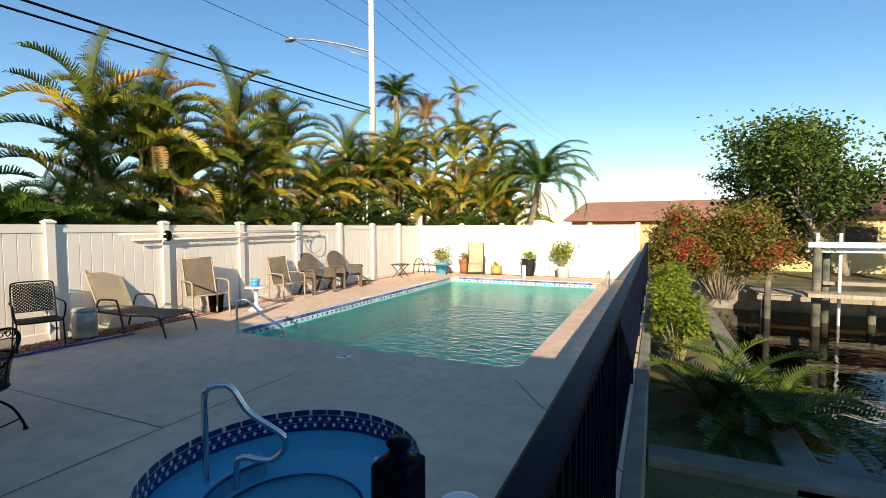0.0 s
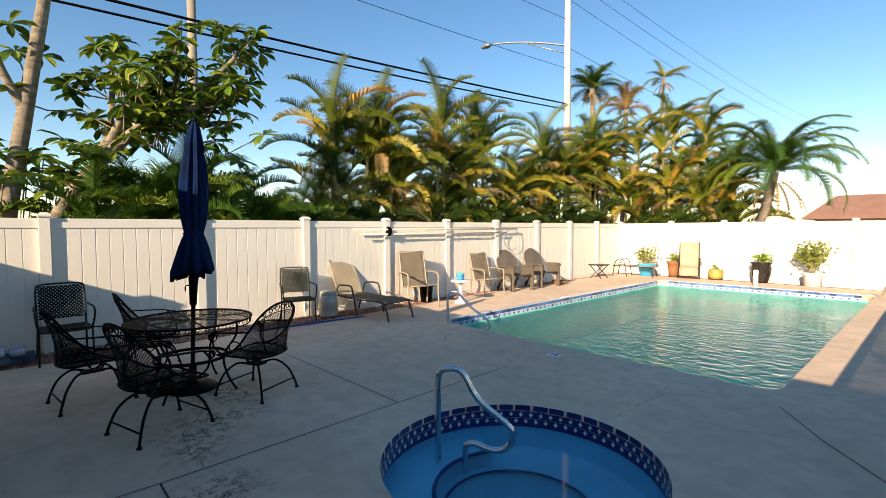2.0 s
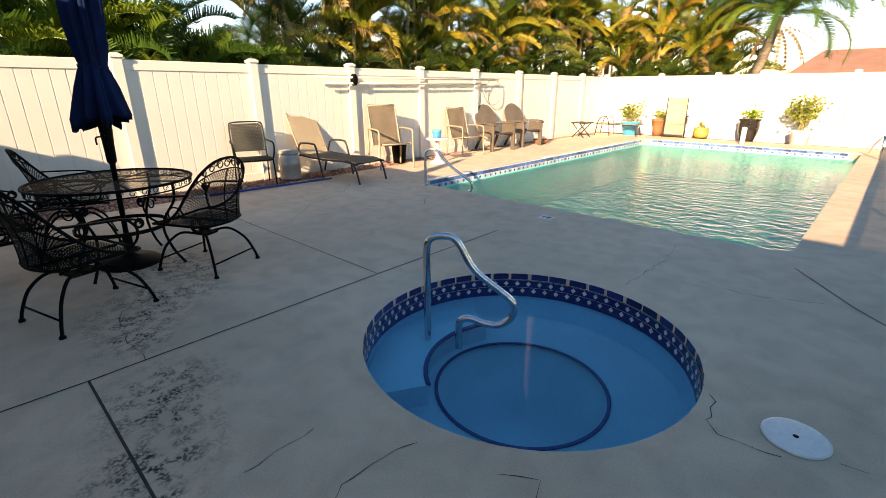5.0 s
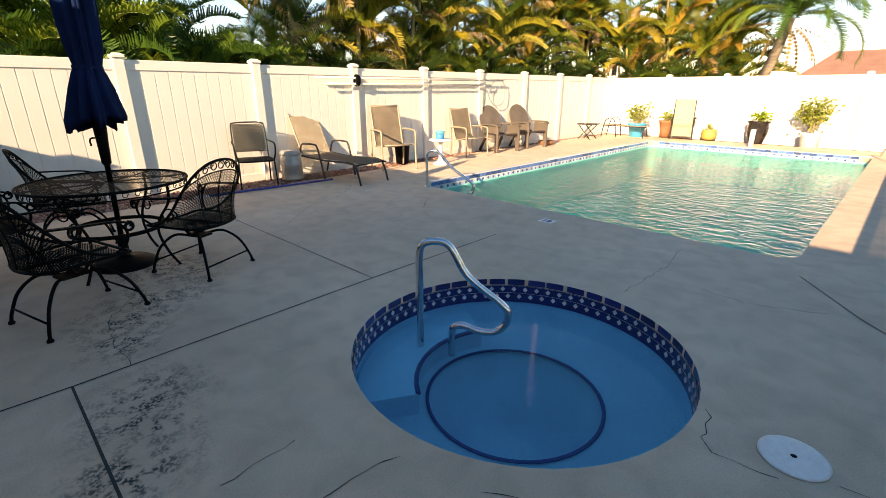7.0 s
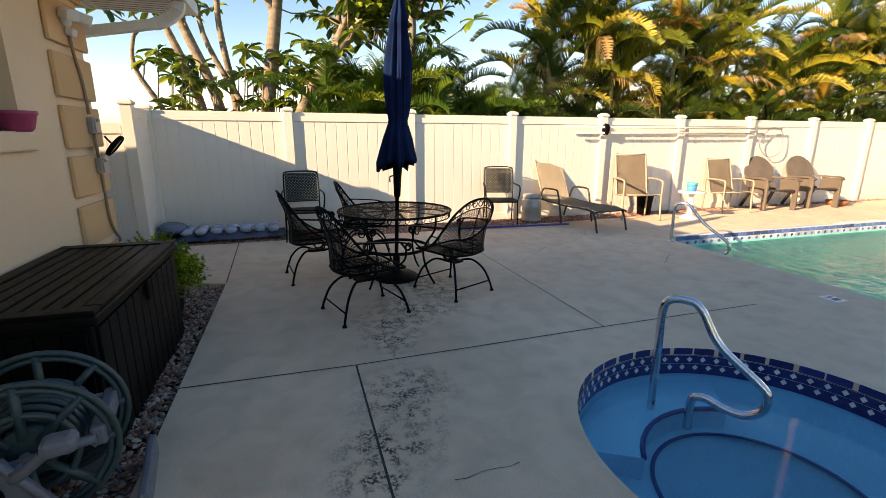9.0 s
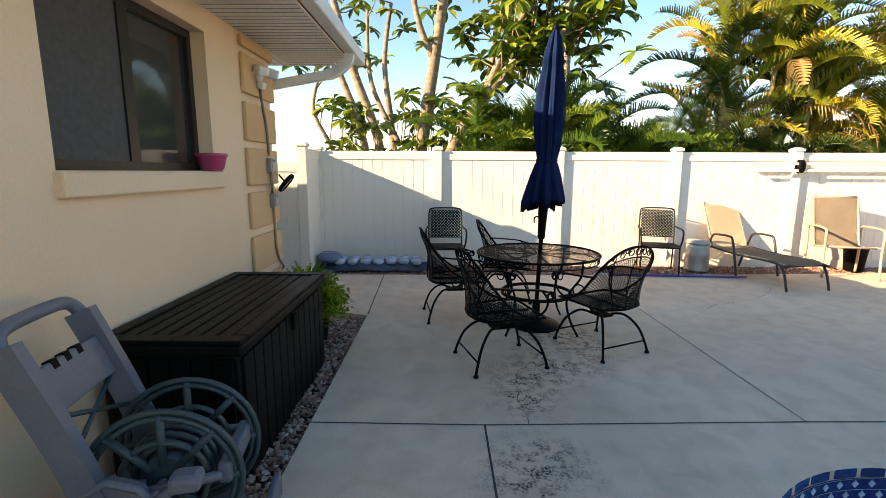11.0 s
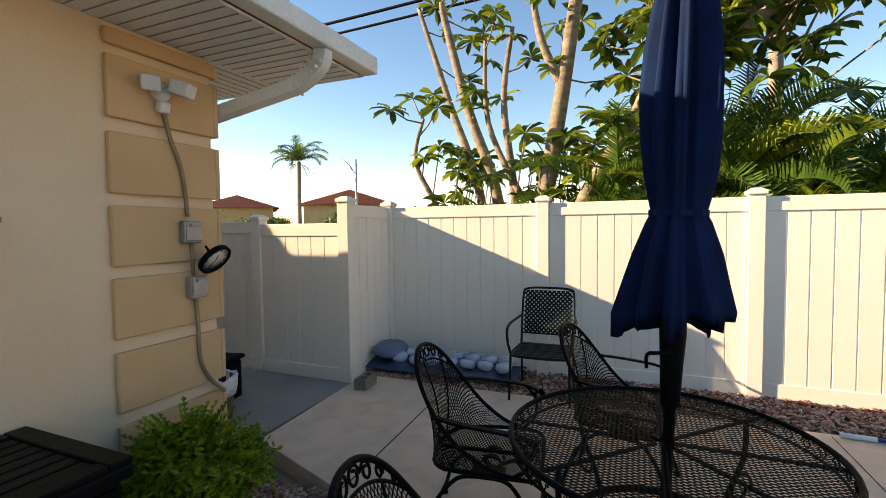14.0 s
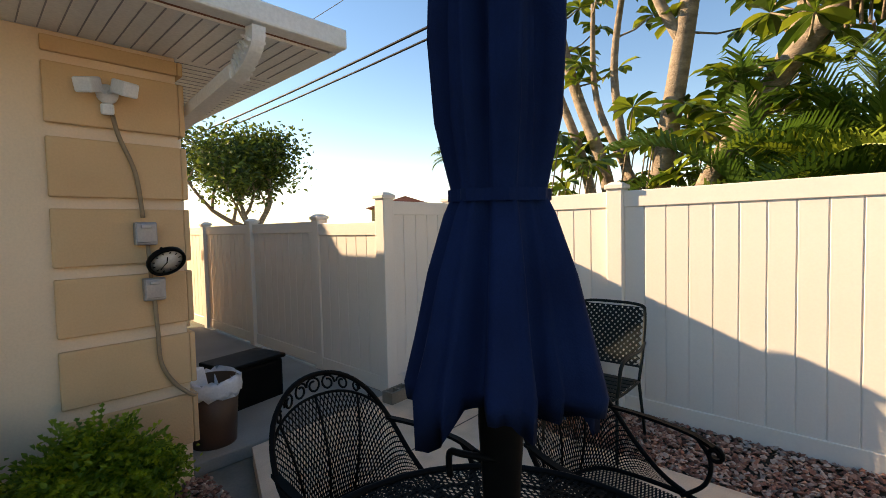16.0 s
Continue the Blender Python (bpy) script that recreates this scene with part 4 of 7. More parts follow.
def patio_chair():
    """Wrought-iron winged mesh armchair on a sprung base; it faces +x, its foot centre at the origin."""
    c = thing("patio_chair", "black wrought-iron mesh armchair with scrolled back and spring base", "chair", Matrix(), "chairs round the patio table")
    SH = 0.41
    half = [(0.16, 0.262, SH + 0.005), (0.05, 0.275, 0.45), (-0.08, 0.292, 0.54), (-0.19, 0.288, 0.67), (-0.275, 0.235, 0.80), (-0.325, 0.13, 0.885)]
    low = [(0.16, 0.255, SH), (0.03, 0.255, SH), (-0.10, 0.25, SH - 0.005), (-0.19, 0.215, SH - 0.01), (-0.235, 0.14, SH - 0.015), (-0.25, 0.07, SH - 0.015)]
    both = lambda h, mid: smooth_path([Vector((x, -y, z)) for x, y, z in h] + [Vector(mid)] + [Vector(p) for p in reversed(h)], 4)
    rim, foot = both(half, (-0.345, 0, 0.91)), both(low, (-0.255, 0, SH - 0.015))
    N = len(rim) - 1

    def along(line, t):
        f = min(max(t, 0.0), 1.0) * N
        k = min(int(f), N - 1)
        return line[k].lerp(line[k + 1], f - k)

    def dip(t):
        return 0.085 * max(0.0, math.sin(math.pi * (t - 0.27) / 0.46)) if 0.27 < t < 0.73 else 0.0

    def arch(t):
        p, q = along(rim, t), along(foot, t)
        return p + (q - p).normalized() * dip(t)
    part("frame", tube(rim, 0.0105, 8), BLACK, c)
    part("inner_arch", tube([arch(0.27 + 0.46 * k / 24) for k in range(25)], 0.006, 6), BLACK, c)
    for k in range(9):
        t = 0.32 + 0.36 * k / 8
        rr = dip(t) * 0.42
        tang = (along(rim, t + 0.02) - along(rim, t - 0.02)).normalized()
        up = (along(rim, t) - along(foot, t)).normalized()
        part("scroll", tube(scroll(along(rim, t) - up * dip(t) * 0.5, tang * (1 if k % 2 else -1), up, rr, 1.3), 0.0048, 5), BLACK, c)

    def wall_surf(u, v):
        t = u / 1.5
        p, q = along(foot, t), arch(t)
        f = v / 0.42
        m = p.lerp(q, f)
        return m + Vector((0.035, 0, 0)) * math.sin(math.pi * f) * (1 - abs(2 * t - 1))
    vs, fs = weave(wall_surf, 1.5, 0.42, 2.0, 0.02, 0.0068, None, 20)
    part("back_mesh", raw_mesh("back_mesh", vs, fs, BLACK), BLACK, c, "black expanded-metal back")
    front = [(-0.25, 0.07, SH - 0.015), (-0.19, 0.215, SH - 0.01), (0.0, 0.255, SH), (0.2, 0.26, SH), (0.265, 0.22, SH - 0.012), (0.275, 0.1, SH - 0.02)]
    part("seat_ring", tube(smooth_path([Vector(p) for p in front] + [Vector((x, -y, z)) for x, y, z in reversed(front)], 4, True), 0.010, 7, closed=True), BLACK, c)

    def seat_surf(u, v):
        x, y = u - 0.25, v - 0.26
        return Vector((x, y, SH - 0.012 - 0.02 * max(0.0, 1 - (x * x + y * y) / 0.06) - 0.35 * max(0.0, x - 0.2)))
    vs, fs = weave(seat_surf, 0.52, 0.52, 2.0, 0.016, 0.0082, lambda u, v: abs(v - 0.26) < (0.252 if u > 0.08 else 0.15 + 1.3 * u), 36)
    part("seat", raw_mesh("seat", vs, fs, BLACK), BLACK, c, "black expanded-metal seat")
    for t in (0.36, 0.5, 0.64):
        part("stay", tube([wall_surf(t * 1.5, 0.42 * k / 6) for k in range(7)], 0.005, 5), BLACK, c)
    for s in (-1, 1):
        part("arm", tube(smooth_path([Vector(p) for p in ((-0.20, s * 0.285, 0.665), (-0.05, s * 0.318, 0.655), (0.14, s * 0.325, 0.64), (0.235, s * 0.318, 0.615))], 6), 0.01, 6, flat=(0.028, 0.012)), BLACK, c)
        part("arm_scroll", tube(scroll(Vector((0.24, s * 0.318, 0.588)), Vector((0, 0, 1)), Vector((1, 0, 0)), 0.032, 1.3), 0.009, 6), BLACK, c)
        part("arm_post", tube(smooth_path([Vector(p) for p in ((0.17, s * 0.322, 0.635), (0.225, s * 0.315, 0.56), (0.215, s * 0.29, 0.47), (0.14, s * 0.25, SH - 0.005))], 5), 0.009, 6), BLACK, c)
    # sprung base: two ring springs and four bowed legs
    for s in (-1, 1):
        ring = [Vector((0.03 + 0.052 * math.cos(a), s * 0.045, 0.345 + 0.052 * math.sin(a))) for a in [2 * math.pi * k / 20 for k in range(20)]]
        part("spring", tube(ring, 0.008, 6, closed=True, flat=(0.03, 0.008)), BLACK, c)
    part("seat_brace", tube([(-0.24, 0, SH - 0.012), (0.24, 0, SH - 0.012)], 0.01, 6), BLACK, c)
    part("hub", cube(-0.08, 0.09, -0.06, 0.06, 0.275, 0.295, 0.005), BLACK, c)
    feet = {}
    for sx in (-1, 1):
        for sy in (-1, 1):
            foot = Vector((sx * 0.285, sy * 0.24, 0.012))
            pts = smooth_path([Vector((sx * 0.03, sy * 0.05, 0.285)), Vector((sx * 0.13, sy * 0.12, 0.30)), Vector((sx * 0.22, sy * 0.19, 0.21)), Vector((sx * 0.27, sy * 0.228, 0.08)), foot], 5)
            part("leg", tube(pts, 0.0105, 7), BLACK, c)
            part("foot", lathe([(0.0, 0), (0.018, 0.002), (0.02, 0.01), (0.013, 0.022), (0.0, 0.024)], 10, Matrix.Translation((foot.x, foot.y, 0))), BLACK, c)
            feet[sx, sy] = pts[14]
    for sx in (-1, 1):
        part("stretcher", tube([feet[sx, -1], feet[sx, 1]], 0.007, 6), BLACK, c)
    return c


TABLE = Vector((-5.35, 1.55, 0))
chair = patio_chair()
chair.matrix_basis = pose(-4.49, 1.11, 0, 0, 0, 107)
for x, y, rz in ((-4.82, 2.00, 206), (-5.63, 0.77, 98), (-6.33, 1.38, 82)):
    copy_thing(chair, pose(x, y, 0, 0, 0, rz))


def patio_table():
    R, H = 0.565, 0.71
    t = thing("patio_table", "round black wrought-iron mesh patio table", "table", Matrix.Translation(TABLE))
    part("rim", tube([Vector((R * math.cos(a), R * math.sin(a), H)) for a in [2 * math.pi * k / 48 for k in range(48)]], 0.011, 8, closed=True), BLACK, t)
    part("lower_rim", tube([Vector((R * 0.985 * math.cos(a), R * 0.985 * math.sin(a), H - 0.055)) for a in [2 * math.pi * k / 48 for k in range(48)]], 0.006, 6, closed=True), BLACK, t)
    curl = mesh_of("scroll", tube(scroll(Vector((R * 0.99, 0, H - 0.028)), Vector((0, 1, 0)), Vector((0, 0, 1)), 0.024, 1.1, 0, 9), 0.0035, 4), BLACK)
    for k in range(44):
        part("scroll", curl, BLACK, t, at=Matrix.Rotation(2 * math.pi * k / 44, 4, "Z"))
    vs, fs = weave(lambda u, v: Vector((u - R, v - R, H)), 2 * R, 2 * R, 2.0, 0.018, 0.0082, lambda u, v: 0.03 ** 2 < (u - R) ** 2 + (v - R) ** 2 < (R - 0.004) ** 2, 60)
    part("tabletop", raw_mesh("tabletop", vs, fs, BLACK), BLACK, t, "expanded-metal mesh top")
    for k in range(8):
        a = 2 * math.pi * k / 8
        part("spoke", cube(0.03, R, -0.006, 0.006, H - 0.014, H - 0.004, 0, Matrix.Rotation(a, 4, "Z")), BLACK, t)
    for k in range(4):
        a = math.pi / 4 + k * math.pi / 2
        m = Matrix.Rotation(a, 4, "Z")
        pts = [m @ p for p in smooth_path([Vector((0.47, 0, H - 0.01)), Vector((0.46, 0, 0.55)), Vector((0.36, 0, 0.40)), Vector((0.33, 0, 0.28)), Vector((0.38, 0, 0.12)), Vector((0.46, 0, 0.0))], 5)]
        part("leg", tube(pts, 0.011, 7), BLACK, t)
        part("leg_scroll", tube([m @ p for p in scroll(Vector((0.44, 0, 0.42)), Vector((1, 0, 0)), Vector((0, 0, 1)), 0.07, 1.1)], 0.007, 6), BLACK, t)
    part("ring_shelf", tube([Vector((0.33 * math.cos(a), 0.33 * math.sin(a), 0.33)) for a in [2 * math.pi * k / 36 for k in range(36)]], 0.011, 8, closed=True, flat=(0.012, 0.03)), BLACK, t)
    return t


patio_table()


def umbrella():
    u = thing("patio_umbrella", "closed navy blue patio umbrella on a dark pole", "umbrella", pose(TABLE.x, TABLE.y, 0, -1.6, 1.1, 0))
    part("base", lathe([(0.0, 0.0), (0.235, 0.0), (0.24, 0.02), (0.20, 0.045), (0.08, 0.065), (0.04, 0.085), (0.035, 0.25), (0.0, 0.26)], 32), BLACK, u, "round cast base")
    part("pole", lathe([(0.02, 0.05), (0.02, 2.66), (0.0, 2.67)], 14), BLACK, u)
    part("sleeve", lathe([(0.021, 0.84), (0.034, 0.86), (0.04, 1.02), (0.046, 1.12), (0.043, 1.25), (0.021, 1.27)], 16), BLACK, u)
    part("crank", tube(smooth_path([(0.03, 0.02, 1.06), (0.06, -0.05, 1.06), (0.06, -0.085, 1.05), (0.06, -0.085, 1.0)], 4), 0.007, 6), BLACK, u, "small crank handle")
    part("finial", lathe([(0.012, 2.66), (0.03, 2.675), (0.028, 2.70), (0.012, 2.72), (0.0, 2.725)], 14), BLACK, u)
    prof = [(1.165, 0.158, 0.045), (1.20, 0.162, 0.044), (1.30, 0.142, 0.036), (1.42, 0.118, 0.028), (1.53, 0.092, 0.016), (1.565, 0.082, 0.009), (1.60, 0.086, 0.013), (1.70, 0.096, 0.024), (1.85, 0.101, 0.03), (2.0, 0.098, 0.032), (2.15, 0.090, 0.030), (2.28, 0.080, 0.026), (2.40, 0.068, 0.020), (2.405, 0.076, 0.020), (2.52, 0.058, 0.016), (2.62, 0.040, 0.010), (2.68, 0.018, 0.0)]
    rng = random.Random(3)
    seg = 96
    ph = [rng.uniform(-0.35, 0.35) for _ in range(8)]
    bm = bmesh.new()
    rings = []
    for z, r, w in prof:
        ring = []
        for k in range(seg):
            a = 2 * math.pi * k / seg
            fold = math.cos(8 * a + 0.9 * math.sin(a * 2 + z)) * 0.62 + math.cos(16 * a + 1.3 + 2.0 * z) * 0.25 + 0.18 * math.cos(3 * a + 5 * z) + 0.13 * math.cos(29 * a + 3 * z)
            rr = r + w * 1.35 * fold
            dz = -0.05 * max(0.0, math.cos(5 * a + 0.6) + 0.5 * math.cos(8 * a)) * rng.uniform(0.9, 1) if z < 1.19 else 0.0
            dz += 0.035 * math.cos(a - 0.5) if z < 1.25 else 0
            ring.append(bm.verts.new((rr * math.cos(a), rr * math.sin(a), z + dz)))
        rings.append(ring)
    for p, q in zip(rings, rings[1:]):
        for k in range(seg):
            f = bm.faces.new((p[k], p[(k + 1) % seg], q[(k + 1) % seg], q[k]))
            f.smooth = True
    inner = [bm.verts.new((v.co.x * 0.5, v.co.y * 0.5, 1.32)) for v in rings[0]]
    for k in range(seg):
        bm.faces.new((rings[0][(k + 1) % seg], rings[0][k], inner[k], inner[(k + 1) % seg]))
    part("canopy", bm, NAVY, u, "folded navy canvas canopy")
    part("tie", tube([Vector(((0.090 + 0.006 * math.cos(8 * a)) * math.cos(a), (0.090 + 0.006 * math.cos(8 * a)) * math.sin(a), 1.565)) for a in [2 * math.pi * k / 40 for k in range(40)]], 0.008, 6, closed=True, flat=(0.006, 0.022)), NAVY, u, "navy cloth tie strap")


umbrella()

# ---- loose seats along the fence ----
TAUPE = surface("taupe_sling", (0.25, 0.195, 0.14), (0.33, 0.26, 0.19), 4, 300, 0.8, bump=0.3, depth=0.002)
TAUPEFRAME = surface("taupe_frame", (0.30, 0.235, 0.165), (0.38, 0.30, 0.21), 8, 100, 0.45)
BRONZE = surface("dark_bronze_frame", (0.018, 0.013, 0.010), (0.035, 0.026, 0.02), 8, 100, 0.45)
RESIN = surface("brown_resin", (0.10, 0.078, 0.06), (0.145, 0.112, 0.086), 5, 120, 0.6, bump=0.3)
GREENMETAL = surface("dark_green_metal", (0.005, 0.009, 0.008), (0.012, 0.017, 0.015), 9, 120, 0.5, spec=0.15)
CREAMSEAT = surface("cream_sling", (0.72, 0.59, 0.41), (0.80, 0.66, 0.47), 4, 300, 0.85, bump=0.3, depth=0.002)


def sheet(path, width, thick=0.008, sag=0.0):
    """A cloth or sling hung along a path in the xz plane, of some width in y."""
    bm = bmesh.new()
    ps = smooth_path(path, 5)
    cols = 7
    rows = []
    for p in ps:
        rows.append([bm.verts.new((p.x, width * (j / (cols - 1) - 0.5), p.z - sag * (1 - (2 * j / (cols - 1) - 1) ** 2))) for j in range(cols)])
    for a, b in zip(rows, rows[1:]):
        for j in range(cols - 1):
            bm.faces.new((a[j], a[j + 1], b[j + 1], b[j])).smooth = True
    bmesh.ops.solidify(bm, geom=bm.faces[:], thickness=thick)
    return bm


def lattice_chair(at, label):
    c = thing("metal_armchair", label, "chair", at, "metal armchairs by the fence")
    fr = [(-0.20, -0.24, 0.40), (-0.27, -0.245, 0.62), (-0.33, -0.24, 0.86), (-0.35, -0.2, 0.915), (-0.355, 0, 0.925), (-0.35, 0.2, 0.915), (-0.33, 0.24, 0.86), (-0.27, 0.245, 0.62), (-0.20, 0.24, 0.40)]
    part("back_frame", tube(smooth_path(fr, 5), 0.011, 7), GREENMETAL, c)
    part("back_bar", tube([(-0.225, -0.235, 0.5), (-0.225, 0.235, 0.5)], 0.008, 6), GREENMETAL, c)
    def bs(u, v):
        f = v / 0.40
        return Vector((-0.225 - 0.125 * f, u - 0.23, 0.50 + 0.40 * f))
    vs, fs = weave(bs, 0.46, 0.40, 1.0, 0.042, 0.025, None, 20)
    part("back_lattice", raw_mesh("back_lattice", vs, fs, GREENMETAL), GREENMETAL, c, "punched lattice back")
    for k in range(7):
        x = -0.2 + k * 0.073
        part("seat_slat", cube(x, x + 0.055, -0.235, 0.235, 0.405, 0.413, 0.002), GREENMETAL, c)
    part("seat_ring", tube(smooth_path([(-0.21, -0.24, 0.4), (0.2, -0.25, 0.41), (0.28, -0.18, 0.40), (0.285, 0.18, 0.40), (0.2, 0.25, 0.41), (-0.21, 0.24, 0.4)], 4), 0.010, 6), GREENMETAL, c)
    for s in (-1, 1):
        part("arm", tube(smooth_path([(-0.29, s * 0.25, 0.66), (-0.1, s * 0.28, 0.645), (0.14, s * 0.28, 0.65), (0.24, s * 0.28, 0.61), (0.25, s * 0.27, 0.5), (0.23, s * 0.25, 0.41)], 5), 0.012, 7), GREENMETAL, c)
        part("leg", tube([(0.23, s * 0.25, 0.41), (0.26, s * 0.26, 0.0)], 0.011, 7), GREENMETAL, c)
        part("leg", tube([(-0.2, s * 0.24, 0.4), (-0.29, s * 0.25, 0.0)], 0.011, 7), GREENMETAL, c)
    return c


lattice_chair(pose(-7.85, 3.84, 0, 0, 0, -16), "dark metal armchair with lattice back on the gravel")
lattice_chair(pose(-7.62, 0.68, 0, 0, 0, 2), "dark green metal armchair with lattice back on the gravel")


def sling_chair(at, label):
    c = thing("sling_chair", label, "chair", at, "sling chairs by the pool")
    part("sling", sheet([(-0.43, 0, 1.0), (-0.40, 0, 0.98), (-0.30, 0, 0.70), (-0.2, 0, 0.40), (-0.1, 0, 0.345), (0.1, 0, 0.37), (0.27, 0, 0.40)], 0.47, 0.008, 0.012), TAUPE, c, "taupe woven sling")
    for s in (-1, 1):
        part("side_rail", tube(smooth_path([(-0.41, s * 0.245, 0.985), (-0.30, s * 0.245, 0.70), (-0.2, s * 0.245, 0.405), (-0.1, s * 0.245, 0.35), (0.27, s * 0.245, 0.405)], 5), 0.014, 7), TAUPEFRAME, c)
        part("arm", tube(smooth_path([(-0.30, s * 0.29, 0.0), (-0.28, s * 0.29, 0.3), (-0.3, s * 0.29, 0.58), (-0.15, s * 0.29, 0.62), (0.2, s * 0.29, 0.62), (0.29, s * 0.29, 0.57), (0.29, s * 0.29, 0.3), (0.32, s * 0.29, 0.0)], 5), 0.016, 8), TAUPEFRAME, c)
        part("seat_bolt", tube([(-0.1, s * 0.245, 0.36), (-0.1, s * 0.29, 0.36)], 0.01, 6), TAUPEFRAME, c)
        part("seat_bolt", tube([(0.27, s * 0.245, 0.40), (0.30, s * 0.29, 0.40)], 0.01, 6), TAUPEFRAME, c)
    part("crossbar", tube([(0.27, -0.245, 0.395), (0.27, 0.245, 0.395)], 0.012, 6), TAUPEFRAME, c)
    part("crossbar", tube([(-0.41, -0.245, 0.985), (-0.41, 0.245, 0.985)], 0.012, 6), TAUPEFRAME, c)
    return c


sling_chair(pose(-7.72, 6.45, 0, 0, 0, -20) @ Matrix.Scale(1.12, 4), "taupe sling patio armchair beside the lounger")
sling_chair(pose(-7.85, 8.75, 0, 0, 0, -12), "taupe sling patio armchair near the side table")


def lounger(at):
    c = thing("chaise_lounge", "tan sling chaise lounge with a dark frame", "lounger", at)
    part("back_sling", sheet([(-0.72, 0, 0.98), (-0.62, 0, 0.72), (-0.45, 0, 0.36)], 0.56, 0.01, 0.012), CREAMSEAT, c, "tan raised back sling")
    part("seat_sling", sheet([(-0.45, 0, 0.36), (0.0, 0, 0.335), (0.5, 0, 0.345), (0.85, 0, 0.33)], 0.56, 0.01, 0.02), TAUPE, c, "taupe seat sling")
    for s in (-1, 1):
        y = s * 0.3
        part("side_rail", tube(smooth_path([(-0.48, y, 0.35), (0.1, y, 0.32), (0.6, y, 0.33), (0.88, y, 0.30)], 5), 0.016, 7), BRONZE, c)
        part("back_rail", tube(smooth_path([(-0.76, y * 0.96, 1.02), (-0.64, y * 0.96, 0.74), (-0.46, y * 0.96, 0.36)], 5), 0.013, 7), TAUPEFRAME, c)
        part("front_leg", tube(smooth_path([(0.62, y, 0.34), (0.78, y, 0.31), (0.86, y, 0.2), (0.92, y, 0.0)], 5), 0.016, 7), BRONZE, c)
        part("arm", tube(smooth_path([(-0.62, y * 1.1, 0.0), (-0.5, y * 1.1, 0.35), (-0.42, y * 1.1, 0.53), (-0.3, y * 1.1, 0.56), (-0.1, y * 1.1, 0.56), (-0.02, y * 1.1, 0.52), (0.06, y * 1.1, 0.25), (0.12, y * 1.1, 0.0)], 5), 0.016, 8), BRONZE, c)
    part("crossbar", tube([(0.80, -0.3, 0.30), (0.80, 0.3, 0.30)], 0.014, 6), BRONZE, c)
    part("crossbar", tube([(-0.47, -0.3, 0.345), (-0.47, 0.3, 0.345)], 0.014, 6), BRONZE, c)


lounger(pose(-7.62, 5.10, 0, 0, 0, 8))


def resin_chair(at):
    c = thing("resin_armchair", "brown resin armchair with a rounded woven back", "chair", at, "resin armchairs by the pool")
    pts = [(math.cos(a) * 0.30, math.sin(a) * 0.30) for a in [math.pi * k / 14 for k in range(15)]]
    out = [(-0.27, 0.0)] + [(-0.30 + 0.0, 0.25)] + [(x, 0.36 + y) for x, y in reversed(pts)] + [(0.30, 0.25), (0.27, 0.0)]
    bk = extrude_outline(out, -0.012, 0.012, None, pose(-0.18, 0, 0.34, 90 - 24, 0, 90))
    part("back", bk, RESIN, c)
    part("seat", sheet([(-0.2, 0, 0.34), (0.0, 0, 0.33), (0.24, 0, 0.38), (0.29, 0, 0.35)], 0.5, 0.025), RESIN, c)
    for s in (-1, 1):
        part("arm", tube(smooth_path([(-0.26, s * 0.28, 0.56), (0.0, s * 0.31, 0.57), (0.24, s * 0.31, 0.57), (0.31, s * 0.30, 0.53)], 5), 0.03, 6, flat=(0.085, 0.03)), RESIN, c)
        part("front_leg", cube(0.20, 0.30, s * 0.305 - 0.022, s * 0.305 + 0.022, 0, 0.56, 0.012), RESIN, c)
        part("side_panel", cube(-0.1, 0.2, s * 0.3 - 0.01, s * 0.3 + 0.01, 0.30, 0.55, 0.006), RESIN, c)
        part("rear_leg", tube([(-0.14, s * 0.24, 0.36), (-0.34, s * 0.26, 0.0)], 0.02, 6, flat=(0.05, 0.035)), BRONZE, c)
    return c


resin_chair(pose(-7.85, 9.85, 0, 0, 0, -10) @ Matrix.Scale(1.1, 4))
resin_chair(pose(-7.85, 11.05, 0, 0, 0, -8) @ Matrix.Scale(1.1, 4))


def lathe_thing(name, label, cat, at, parts, group=""):
    t = thing(name, label, cat, at, group)
    for nm, prof, mat, lab in parts:
        part(nm, lathe(prof, 28), mat, t, lab)
    return t


WHITEPL = surface("white_plastic", (0.66, 0.66, 0.66), (0.74, 0.74, 0.74), 6, 80, 0.35)
CUPBLUE = surface("bright_blue_plastic", (0.02, 0.22, 0.55), (0.03, 0.30, 0.66), 6, 80, 0.3)
GALV = surface("dull_galvanised", (0.30, 0.28, 0.25), (0.46, 0.43, 0.39), 9, 60, 0.5, 0.4, bump=0.2)
lathe_thing("side_table", "small white plastic pedestal side table", "table", pose(-7.35, 7.35, 0), [("top", [(0.0, 0.46), (0.23, 0.46), (0.235, 0.475), (0.22, 0.49), (0.0, 0.49)], WHITEPL, ""), ("stem", [(0.16, 0.0), (0.15, 0.02), (0.05, 0.08), (0.03, 0.2), (0.045, 0.3), (0.03, 0.4), (0.08, 0.46)], WHITEPL, "")])
lathe_thing("bucket", "small blue and teal plastic bucket on the side table", "bucket", pose(-7.37, 7.35, 0.49), [("body", [(0.0, 0), (0.075, 0), (0.088, 0.10), (0.08, 0.10)], CUPBLUE, ""), ("rim", [(0.088, 0.1), (0.092, 0.155), (0.084, 0.155), (0.08, 0.1)], surface("teal_plastic", (0.05, 0.35, 0.4), (0.07, 0.42, 0.46), 6, 80, 0.3), "teal upper band")])
